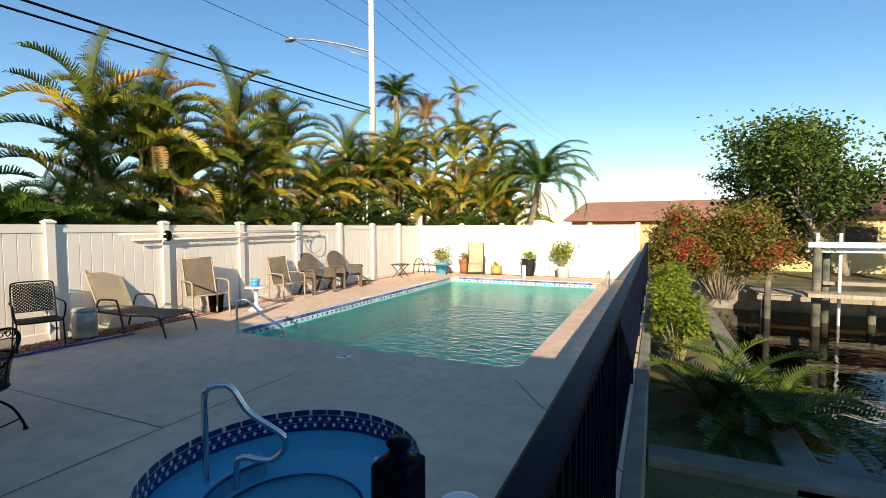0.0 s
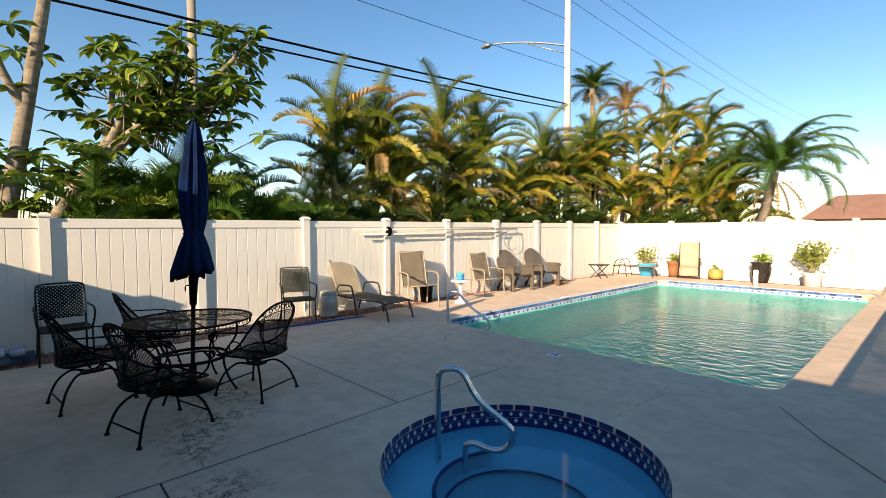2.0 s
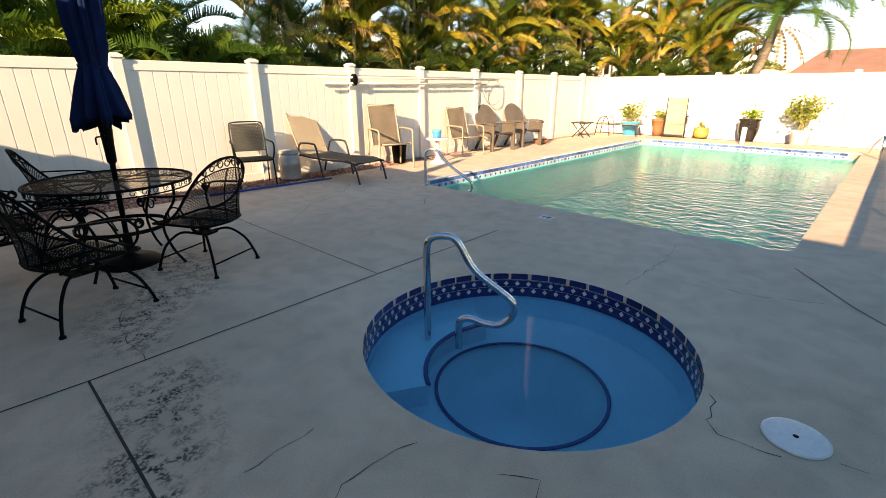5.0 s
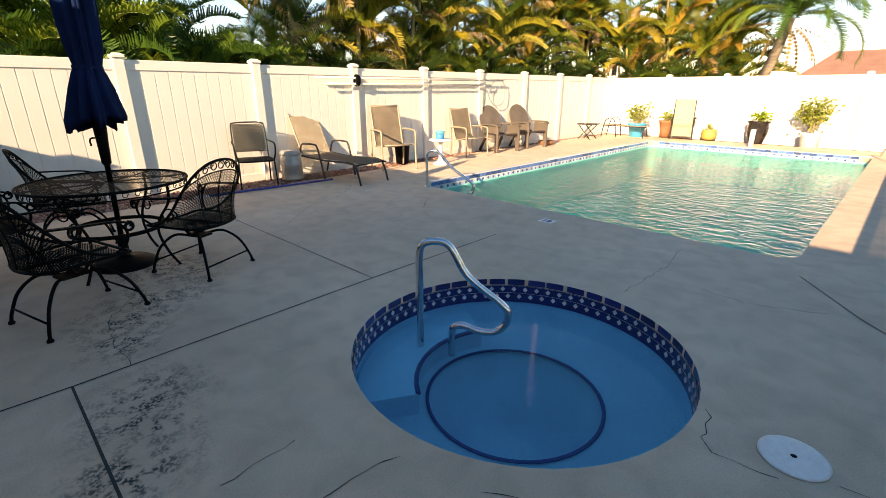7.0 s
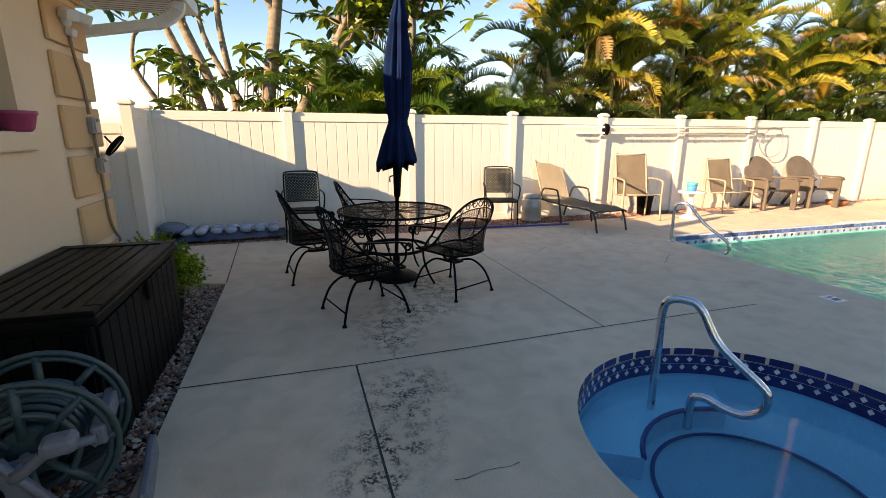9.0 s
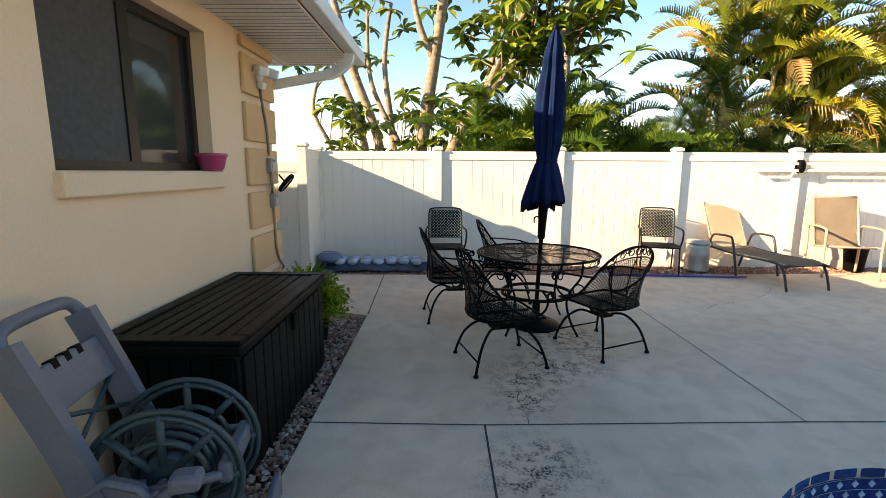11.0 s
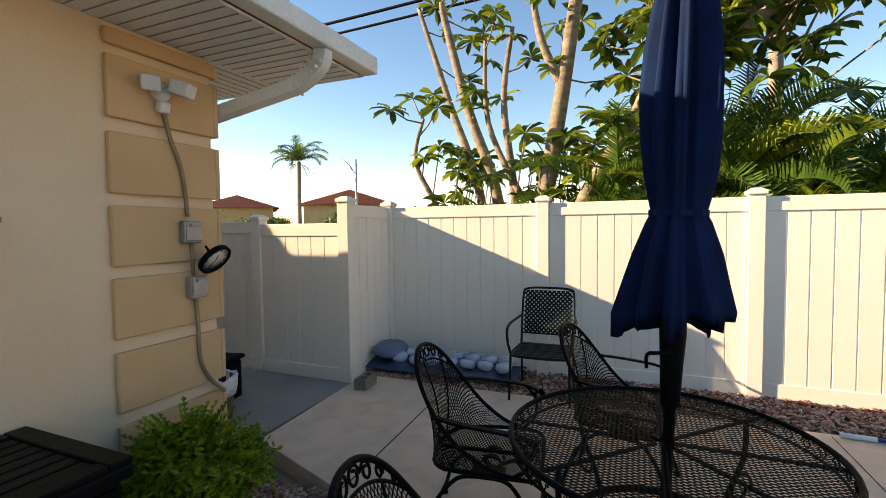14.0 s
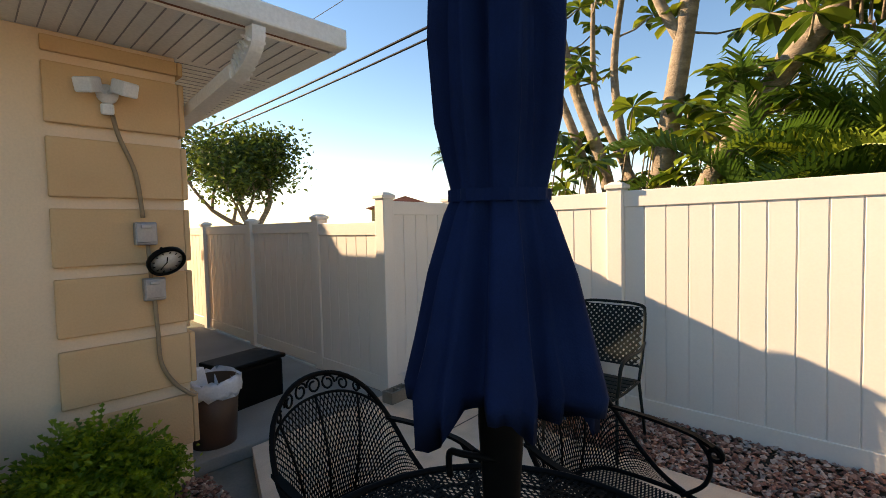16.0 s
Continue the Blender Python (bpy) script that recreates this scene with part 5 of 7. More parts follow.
lathe_thing("milk_can", "dented grey metal can on the gravel", "can", pose(-7.98, 4.50, 0.0), [("body", [(0.0, 0), (0.17, 0), (0.175, 0.02), (0.165, 0.06), (0.17, 0.1), (0.165, 0.22), (0.172, 0.24), (0.165, 0.26), (0.16, 0.36), (0.15, 0.40)], GALV, ""), ("lid", [(0.155, 0.40), (0.16, 0.415), (0.15, 0.46), (0.0, 0.47)], GALV, "")])

def side_lounge():
    c = thing("low_lounger", "low tan sling lounger by the far corner", "lounger", pose(-7.45, 15.35, 0, 0, 0, 10))
    part("sling", sheet([(-0.35, 0, 0.36), (0.0, 0, 0.34), (0.5, 0, 0.34), (0.85, 0, 0.33)], 0.55, 0.01), CREAMSEAT, c)
    for s in (-1, 1):
        part("side_rail", tube([(-0.4, s * 0.29, 0.35), (0.9, s * 0.29, 0.33)], 0.015, 6), BRONZE, c)
        part("leg", tube([(0.78, s * 0.29, 0.33), (0.86, s * 0.29, 0)], 0.015, 6), BRONZE, c)
        part("arm", tube(smooth_path([(-0.4, s * 0.3, 0), (-0.3, s * 0.3, 0.5), (-0.05, s * 0.3, 0.52), (0.05, s * 0.3, 0)], 5), 0.015, 6), BRONZE, c)
side_lounge()
def folding_table():
    c = thing("folding_table", "small dark folding side table", "table", pose(-7.75, 14.0, 0))
    part("top", cube(-0.25, 0.25, -0.25, 0.25, 0.42, 0.45, 0.008), BRONZE, c)
    for s in (-1, 1):
        part("leg", tube([(-0.2, s * 0.18, 0.0), (0.2, s * 0.18, 0.42)], 0.014, 6), BRONZE, c)
        part("leg", tube([(0.2, s * 0.2, 0.0), (-0.2, s * 0.2, 0.42)], 0.014, 6), BRONZE, c)
folding_table()
def recliner():
    c = thing("folding_recliner", "tan folding recliner chair against the far fence", "chair", pose(-5.75, 16.0, 0, 0, 0, -72))
    part("sling", sheet([(-0.45, 0, 1.12), (-0.3, 0, 0.75), (-0.12, 0, 0.40), (0.15, 0, 0.38), (0.3, 0, 0.3), (0.5, 0, 0.12)], 0.52, 0.01), CREAMSEAT, c)
    for s in (-1, 1):
        part("rail", tube(smooth_path([(-0.46, s * 0.28, 1.14), (-0.12, s * 0.28, 0.40), (0.2, s * 0.28, 0.38), (0.5, s * 0.28, 0.12)], 5), 0.014, 6), BRONZE, c)
        part("arm", cube(-0.32, 0.12, s * 0.32 - 0.03, s * 0.32 + 0.03, 0.60, 0.63, 0.01), BRONZE, c)
        part("leg", tube([(-0.45, s * 0.3, 0), (0.1, s * 0.3, 0.62)], 0.013, 6), BRONZE, c)
        part("leg", tube([(0.25, s * 0.3, 0), (-0.25, s * 0.3, 0.62)], 0.013, 6), BRONZE, c)
    part("pillow", sheet([(-0.45, 0, 1.13), (-0.42, 0, 1.04), (-0.38, 0, 0.97)], 0.4, 0.05), CREAMSEAT, c)
recliner()
# ---- pots along the far fence ----
TERRA = surface("terracotta", (0.28, 0.11, 0.05), (0.38, 0.16, 0.075), 7, 80, 0.8)
GLAZEBLUE = surface("turquoise_glaze", (0.02, 0.28, 0.46), (0.03, 0.36, 0.56), 5, 60, 0.25)
GLAZEBLACK = surface("black_glaze", (0.012, 0.010, 0.010), (0.03, 0.022, 0.02), 5, 60, 0.2)
BASKET = surface("yellow_glazed_pot", (0.40, 0.26, 0.06), (0.50, 0.34, 0.10), 6, 40, 0.5)
SOIL = surface("potting_soil", (0.03, 0.022, 0.015), (0.06, 0.045, 0.03), 12, 60, 0.95)
FERN = leafy("fern_leaf", [(0.0, (0.09, 0.18, 0.01)), (0.6, (0.23, 0.33, 0.018)), (1.0, (0.40, 0.46, 0.03))], 0.4)
YELLOWLEAF = leafy("pale_leaf", [(0.0, (0.16, 0.22, 0.03)), (1.0, (0.42, 0.42, 0.10))], 0.4)


def potted(name, label, x, y, z, prof, mat, plant=None):
    t = thing(name, label, "plant pot", Matrix.Translation((x, y, z)), "pots along the far fence")
    part("pot", lathe(prof, 28), mat, t)
    top = max(p[1] for p in prof)
    r = [p[0] for p in prof if p[1] == top][0]
    part("soil", lathe([(r * 0.93, top - 0.03), (0.0, top - 0.02)], 20), SOIL, t)
    if plant:
        mat2, count, size, rad, seed, stems = plant
        rng = random.Random(seed)
        hp, st = Heap(), bmesh.new()
        for k in range(stems):
            a = rng.uniform(0, 6.28)
            tip = Vector((math.cos(a) * rad * rng.uniform(0.1, 0.9), math.sin(a) * rad * rng.uniform(0.1, 0.9), top + size * rng.uniform(0.35, 1.0)))
            tube(smooth_path([(0.04 * math.cos(a), 0.04 * math.sin(a), top - 0.02), tip * 0.5 + Vector((0, 0, top * 0.5 + 0.05)), tip], 4), 0.007, 4, st)
            leaf_cards(hp, tip, rad * 0.55, count, 0.10, rng, 0.8)
        part("stem", st, CANE, t)
        part("foliage", hp.mesh("foliage", mat2), mat2, t)
    return t


potted("plant_pot", "turquoise glazed pot with a pale shrub", -7.0, 15.75, -0.02, [(0.0, 0), (0.17, 0), (0.19, 0.03), (0.26, 0.36), (0.29, 0.38), (0.29, 0.43), (0.25, 0.43)], GLAZEBLUE, (YELLOWLEAF, 22, 0.5, 0.3, 3, 14))
potted("plant_pot", "terracotta pot with a small plant on a stand", -6.3, 16.2, 0.0, [(0.0, 0), (0.14, 0), (0.15, 0.2), (0.19, 0.44), (0.21, 0.45), (0.21, 0.5), (0.17, 0.5)], TERRA, (YELLOWLEAF, 14, 0.22, 0.15, 4, 7))
potted("plant_pot", "low yellow glazed pot", -5.05, 16.25, 0.0, [(0.0, 0), (0.15, 0), (0.2, 0.06), (0.215, 0.2), (0.19, 0.26), (0.22, 0.30), (0.19, 0.30)], BASKET, (YELLOWLEAF, 8, 0.1, 0.1, 5, 4))
potted("plant_pot", "tall black ribbed urn with a small green plant", -3.85, 16.2, 0.0, [(0.0, 0), (0.17, 0), (0.18, 0.03), (0.245, 0.25), (0.26, 0.42), (0.24, 0.53), (0.28, 0.57), (0.28, 0.60), (0.22, 0.60)], GLAZEBLACK, (FERN, 22, 0.18, 0.2, 6, 7))
potted("plant_pot", "square white planter with a pale leafy shrub", -2.65, 16.15, 0.0, [(0.0, 0), (0.2, 0), (0.215, 0.3), (0.23, 0.31), (0.23, 0.36), (0.2, 0.36)], WHITEPL, (YELLOWLEAF, 30, 0.78, 0.36, 7, 20))
lathe_thing("white_canister", "small white filter canister at the pool edge", "canister", pose(-3.72, 15.1, 0), [("body", [(0.0, 0), (0.06, 0), (0.06, 0.42), (0.05, 0.44), (0.0, 0.45)], WHITEPL, "")])

# ---- storage box ----
def storage_box():
    x0, x1, y0, y1, H = -4.55, -3.07, -0.955, -0.25, 0.69
    t = thing("deck_box", "charcoal resin deck storage box with a slatted lid", "storage box", Matrix.Translation((0, 0, -0.1)))
    h = H + 0.1
    part("body", cube(x0 + 0.03, x1 - 0.03, y0 + 0.02, y1 - 0.03, 0, h - 0.08, 0.015), DARKBOX, t)
    part("lid", cube(x0, x1, y0, y1, h - 0.08, h - 0.022, 0.015), DARKBOX, t)
    n = 7
    w = (y1 - y0 - 0.16) / n
    for k in range(n):
        part("lid_slat", cube(x0 + 0.09, x1 - 0.09, y0 + 0.08 + k * w + 0.006, y0 + 0.08 + (k + 1) * w - 0.006, h - 0.024, h - 0.008, 0.005), DARKBOX, t)
    for bx in ((x0 + 0.003, x0 + 0.086, y0 + 0.003, y1 - 0.003), (x1 - 0.086, x1 - 0.003, y0 + 0.003, y1 - 0.003), (x0 + 0.09, x1 - 0.09, y0 + 0.003, y0 + 0.076), (x0 + 0.09, x1 - 0.09, y1 - 0.076, y1 - 0.003)):
        part("lid_border", cube(*bx, h - 0.024, h, 0.006), DARKBOX, t)
    m = 12
    for k in range(m):
        xa = x0 + 0.05 + k * (x1 - x0 - 0.1) / m
        part("front_board", cube(xa + 0.004, xa + (x1 - x0 - 0.1) / m - 0.004, y1 - 0.032, y1 - 0.014, 0.06, h - 0.1, 0.005), DARKBOX, t)
    for k in range(6):
        ya = y0 + 0.05 + k * (y1 - y0 - 0.1) / 6
        part("end_board", cube(x1 - 0.032, x1 - 0.014, ya + 0.004, ya + (y1 - y0 - 0.1) / 6 - 0.004, 0.06, h - 0.1, 0.005), DARKBOX, t)
    part("latch", cube((x0 + x1) / 2 - 0.03, (x0 + x1) / 2 + 0.03, y1 - 0.014, y1 + 0.006, h - 0.2, h - 0.1, 0.005), BLACK, t)


storage_box()

# ---- hose reel ----
REELGREY = surface("grey_reel_plastic", (0.105, 0.12, 0.145), (0.155, 0.17, 0.20), 5, 80, 0.45)
REELDARK = surface("dark_teal_plastic", (0.018, 0.045, 0.05), (0.03, 0.065, 0.07), 5, 80, 0.4)
HOSE = surface("green_hose", (0.012, 0.10, 0.07), (0.02, 0.14, 0.10), 8, 100, 0.4)
def hose_reel():
    t = thing("hose_reel_cart", "grey plastic hose reel cart with a tall handle", "hose reel", pose(-2.70, -0.46, -0.1, 0, 0, -80))
    plate = [(-0.30, 0.02), (0.30, 0.02), (0.26, 0.14), (0.14, 0.46), (0.04, 0.52), (-0.06, 0.48), (-0.24, 0.16)]
    for s in (-1, 1):
        y = s * 0.21
        bm = extrude_outline(plate, -0.018, 0.018, None, pose(0, y, 0, 90))
        part("side_plate", bm, REELGREY, t)
        part("plate_rib", tube([(x, y + s * 0.02, z) for x, z in plate[1:]], 0.016, 6), REELGREY, t)
        part("hub", lathe([(0.055, -0.01), (0.055, 0.03), (0.04, 0.035), (0.0, 0.02)], 20, pose(0.0, y + s * 0.012, 0.36, -90 * s)), BLACK, t, "dark wheel hub")
        part("handle_arm", tube(smooth_path([(0.08, y, 0.40), (0.18, y * 1.0, 0.70), (0.30, y * 1.0, 1.0)], 5), 0.03, 8, flat=(0.05, 0.10)), REELGREY, t)
        fy = y * 0.62
        for r in (0.27, 0.245, 0.15):
            part("reel_ring", tube([Vector((-0.10 + r * math.cos(a), fy, 0.44 + r * math.sin(a))) for a in [2 * math.pi * k / 36 for k in range(36)]], 0.012, 8, closed=True), REELDARK, t, "dark teal reel ring")
        for k in range(8):
            a = k * math.pi / 4
            part("spoke", tube([(-0.10 + 0.06 * math.cos(a), fy, 0.44 + 0.06 * math.sin(a)), (-0.10 + 0.262 * math.cos(a), fy, 0.44 + 0.262 * math.sin(a))], 0.016, 6), REELDARK, t)
    part("grip", tube(smooth_path([(0.30, -0.215, 0.99), (0.325, -0.17, 1.045), (0.33, 0, 1.055), (0.325, 0.17, 1.045), (0.30, 0.215, 0.99)], 5), 0.026, 10), REELGREY, t)
    part("handle_panel", cube(-0.014, 0.014, -0.19, 0.19, -0.17, 0.0, 0.008, pose(0.255, 0, 0.90, 0, 21)), REELGREY, t)
    for k in range(3):
        part("slot", cube(-0.016, 0.016, -0.08 + 0.07 * k, -0.05 + 0.07 * k, -0.03, 0.006, 0, pose(0.255, 0, 0.90, 0, 21)), BLACK, t)
    part("crossbrace", tube([(0.15, -0.18, 0.6), (0.2, 0.18, 0.74)], 0.010, 6), REELDARK, t)
    part("crossbrace", tube([(0.2, -0.18, 0.74), (0.15, 0.18, 0.6)], 0.010, 6), REELDARK, t)
    part("drum", lathe([(0.09, -0.13), (0.09, 0.13)], 24, pose(-0.10, 0, 0.44, 90)), REELDARK, t)
    coil = [Vector((-0.10 + (0.115 + 0.03 * (k // 40 % 2)) * math.cos(k * math.pi / 10), -0.1 + 0.2 * (k % 80) / 80 if k < 80 else 0.1 - 0.2 * (k - 80) / 80, 0.44 + (0.115 + 0.03 * (k // 40 % 2)) * math.sin(k * math.pi / 10))) for k in range(160)]
    part("coiled_hose", tube(coil, 0.013, 6), REELDARK, t, "coiled dark hose")
    part("crank_arm", tube(smooth_path([(-0.10, 0.14, 0.44), (-0.10, 0.27, 0.44), (-0.2, 0.29, 0.52), (-0.24, 0.29, 0.56)], 4), 0.018, 6), REELGREY, t)
    part("crank_knob", cube(-0.30, -0.2, 0.28, 0.36, 0.53, 0.59, 0.02), REELGREY, t)
    part("guide_bracket", cube(-0.34, -0.29, -0.16, 0.16, 0.42, 0.5, 0.012), REELGREY, t)
    for s in (-1, 1):
        part("bracket_arm", tube([(-0.06, s * 0.19, 0.44), (-0.31, s * 0.16, 0.46)], 0.018, 6), REELGREY, t)
    part("tray", cube(-0.42, 0.26, -0.19, 0.19, 0.02, 0.06, 0.012), REELGREY, t)
    part("tray_lip", cube(-0.44, -0.405, -0.21, 0.21, 0.02, 0.2, 0.01), REELGREY, t)
hose_reel()
h = thing("garden_hose", "green garden hose running down from a wall tap", "hose", pose(0, 0, 0))
part("hose", tube(smooth_path([(-2.30, -0.93, 0.36), (-2.30, -0.82, 0.38), (-2.36, -0.72, 0.25), (-2.34, -0.66, 0.02), (-2.45, -0.5, -0.05), (-2.6, -0.42, 0.05), (-2.62, -0.35, 0.25)], 6), 0.012, 8), HOSE, h)
part("tap", tube(smooth_path([(-2.30, -0.98, 0.40), (-2.30, -0.93, 0.40), (-2.30, -0.90, 0.36)], 4), 0.016, 8), BLACK, h, "black wall tap")
p = thing("wall_pipe", "white plastic pipe up the house wall with a black valve", "pipe", pose(0, 0, 0))
part("pipe", tube([(-2.16, -0.93, -0.1), (-2.14, -0.94, 0.55)], 0.014, 8), WHITEPL, p)
part("valve", tube([(-2.14, -0.94, 0.55), (-2.14, -0.94, 0.70)], 0.022, 8), BLACK, p)

# ---- fern pot, window pot ----
def fern(x, y, z, r, h, label, seed):
    t = thing("potted_fern", label, "plant", Matrix.Translation((x, y, z)))
    part("pot", lathe([(0.0, 0), (0.15, 0), (0.17, 0.03), (0.21, 0.36), (0.225, 0.37), (0.225, 0.41), (0.19, 0.41)], 26), DARKBOX, t, "dark plastic pot")
    part("soil", lathe([(0.2, 0.38), (0.0, 0.39)], 20), SOIL, t)
    rng = random.Random(seed)
    hp = Heap()
    for k in range(300):
        a, el = rng.uniform(0, 6.28), math.asin(rng.uniform(-0.15, 1.0))
        L = r * rng.uniform(0.72, 1.1)
        d = Vector((math.cos(a) * math.cos(el), math.sin(a) * math.cos(el), math.sin(el) * h / r))
        for j in range(7):
            u = 0.35 + 0.65 * (j + 1) / 7
            c = d * L * u + Vector((0, 0, 0.42 - 0.10 * u * u))
            leaf_cards(hp, c, 0.05, 7, 0.035, rng, 0.9)
        spray, faces = frond(L, el, radians(rng.uniform(15, 50)), 14, 0.035, 0.5, rng, 0.1)
        hp.add(spray, faces, Matrix.Translation((0, 0, 0.40)) @ Matrix.Rotation(a, 4, "Z"))
    part("foliage", hp.mesh("foliage", FERN), FERN, t, "feathery bright green fronds")


fern(-5.0, -0.55, -0.08, 0.36, 0.31, "feathery green fern in a dark pot beside the house", 21)
PINK = surface("pink_glaze", (0.42, 0.05, 0.13), (0.52, 0.08, 0.18), 6, 60, 0.35)
lathe_thing("flower_pot", "small magenta pot on the window sill", "pot", pose(-4.40, -0.99, 1.457), [("bowl", [(0.0, 0), (0.06, 0), (0.08, 0.02), (0.10, 0.10), (0.108, 0.105), (0.108, 0.125), (0.095, 0.125), (0.085, 0.06), (0.0, 0.05)], PINK, "")])

# ---- fittings on the house corner ----
def fittings():
    y = WY + 0.036
    fl = thing("floodlight", "white twin-head security floodlight on the wall", "floodlight", pose(-5.2, y, 2.27, 0, 0, -14) @ Matrix.Scale(0.86, 4))
    part("plate", lathe([(0.06, 0), (0.058, 0.03), (0.0, 0.035)], 18, pose(0, 0, 0, -90)), WHITEPL, fl)
    for s, rz in ((-1, 35), (1, -25)):
        part("head", cube(-0.05, 0.05, 0.0, 0.13, -0.04, 0.05, 0.012, pose(s * 0.06, 0.05, 0.04, -18, 0, rz)), WHITEPL, fl, "white lamp head")
        part("arm", tube([(0, 0.02, 0), (s * 0.055, 0.07, 0.035)], 0.012, 6), WHITEPL, fl)
    part("sensor", cube(-0.035, 0.035, 0.03, 0.1, -0.10, -0.03, 0.014, pose(0.0, 0, -0.02, -15)), WHITEPL, fl, "round motion sensor")
    for nm, x, z, mat in (("switch_box", -5.34, 1.51, GREYMETAL), ("outlet_box", -5.37, 1.19, GREYMETAL)):
        b = thing(nm, "grey metal weatherproof electrical box on the wall", "electrical box", pose(x, y, z))
        part("box", cube(-0.055, 0.055, 0, 0.05, -0.065, 0.065, 0.008), mat, b)
        part("cover", cube(-0.05, 0.05, 0.05, 0.06, -0.05, 0.06, 0.004), GREYMETAL, b)
        part("hinge", cube(-0.02, 0.03, 0.06, 0.075, 0.03, 0.05, 0.003), GREYMETAL, b)
    CONDUIT = surface("tan_conduit", (0.26, 0.17, 0.10), (0.34, 0.23, 0.14), 5, 60, 0.6)
    co = thing("conduit", "tan painted electrical conduit down the wall", "conduit", pose(0, 0, 0))
    part("upper_cable", tube(smooth_path([(-5.21, y + 0.015, 2.2), (-5.24, y + 0.012, 2.05), (-5.31, y + 0.012, 1.85), (-5.335, y + 0.012, 1.6)], 6), 0.012, 8), CONDUIT, co)
    part("middle_cable", tube([(-5.35, y + 0.015, 1.46), (-5.36, y + 0.015, 1.24)], 0.011, 8), CONDUIT, co)
    part("lower_cable", tube(smooth_path([(-5.37, y + 0.015, 1.14), (-5.38, y + 0.012, 0.95), (-5.39, y + 0.012, 0.75), (-5.45, y + 0.012, 0.62), (-5.53, y + 0.02, 0.53), (-5.58, y - 0.02, 0.5)], 6), 0.012, 8), CONDUIT, co)
    ck = thing("wall_clock", "round black outdoor clock standing out from the wall", "clock", Matrix.Translation((-5.41, WY + 0.16, 1.355)) @ Vector((-0.1, 0.75, -0.62)).to_track_quat("Z", "Y").to_matrix().to_4x4())
    part("case", lathe([(0.0, -0.012), (0.085, -0.012), (0.1, -0.005), (0.1, 0.02), (0.09, 0.026), (0.082, 0.014)], 40, caps=False), BLACK, ck)
    part("dial", lathe([(0.084, 0.013), (0.0, 0.0135)], 32), WHITE, ck, "white dial")
    for k in range(12):
        a = k * math.pi / 6
        part("hour_mark", cube(0.062, 0.074, -0.003, 0.003, 0.0136, 0.015, 0, Matrix.Rotation(a, 4, "Z")), BLACK, ck)
    for a, L in ((100, 0.04), (250, 0.06)):
        part("pointer", cube(0, L, -0.003, 0.003, 0.0155, 0.0165, 0, Matrix.Rotation(radians(a), 4, "Z")), BLACK, ck)
    part("bracket", tube([(0, 0, -0.01), (0.0, 0.02, -0.09)], 0.008, 6), BLACK, ck)
fittings()

# ---- by the gate ----
BROWNBIN = surface("brown_bin", (0.06, 0.03, 0.018), (0.09, 0.045, 0.028), 5, 60, 0.5)
BAG = surface("white_bin_liner", (0.60, 0.62, 0.66), (0.72, 0.74, 0.78), 12, 60, 0.4, bump=0.5)
def waste_bin():
    t = thing("waste_bin", "brown waste bin with a white liner", "bin", pose(-5.83, -1.42, -0.1))
    part("body", lathe([(0.0, 0), (0.15, 0), (0.185, 0.54), (0.175, 0.54), (0.15, 0.1)], 28), BROWNBIN, t)
    rng = random.Random(9)
    bm = lathe([(0.165, 0.40), (0.18, 0.52), (0.20, 0.56), (0.205, 0.53), (0.20, 0.46), (0.19, 0.43)], 40)
    for v in bm.verts:
        f = 1 + rng.uniform(-0.05, 0.06)
        v.co.x *= f
        v.co.y *= f
        v.co.z += rng.uniform(-0.02, 0.02)
    part("liner", bm, BAG, t, "crumpled white bin liner")
    part("carton", cube(-0.08, 0.08, -0.05, 0.05, 0.44, 0.62, 0.01, pose(0.02, -0.02, 0, 8, 6, 30)), WHITEPL, t)
waste_bin()
t = thing("storage_tub", "black plastic storage tub by the gate", "tub", pose(-6.35, -2.1, -0.1, 0, 0, 12))
part("body", cube(-0.28, 0.28, -0.2, 0.2, 0, 0.42, 0.03), BLACK, t)
part("lid", cube(-0.3, 0.3, -0.22, 0.22, 0.42, 0.46, 0.015), BLACK, t)
lathe_thing("filter_canister", "white and tan filter canister by the side wall", "canister", pose(-5.95, -2.55, -0.1), [("body", [(0.0, 0), (0.07, 0), (0.07, 0.72), (0.06, 0.74)], WHITEPL, ""), ("cap", [(0.075, 0.74), (0.08, 0.76), (0.08, 0.86), (0.06, 0.9), (0.0, 0.9)], BASKET, "tan cap")])
t = thing("meter_box", "grey meter box on the side wall", "meter box", pose(-5.62, -2.1, 1.1))
part("box", cube(-0.09, 0.05, -0.14, 0.14, -0.25, 0.25, 0.015), BLACK, t)
part("label_plate", cube(-0.095, -0.089, -0.05, 0.05, -0.12, -0.05, 0.002), WHITEPL, t)
setting("gate_walk", cube(-7.3, -5.6, -6.0, -1.16, -0.124, -0.03, 0.01), surface("grey_walk_concrete", (0.22, 0.21, 0.19), (0.30, 0.285, 0.26), 2, 70, 0.85, bump=0.4, depth=0.003), "grey concrete walk through the gate", "walkway")
t = thing("concrete_block", "hollow grey concrete block beside the gate post", "block", pose(-7.2, -0.95, -0.0, 0, 0, 5))
bm = bmesh.new()
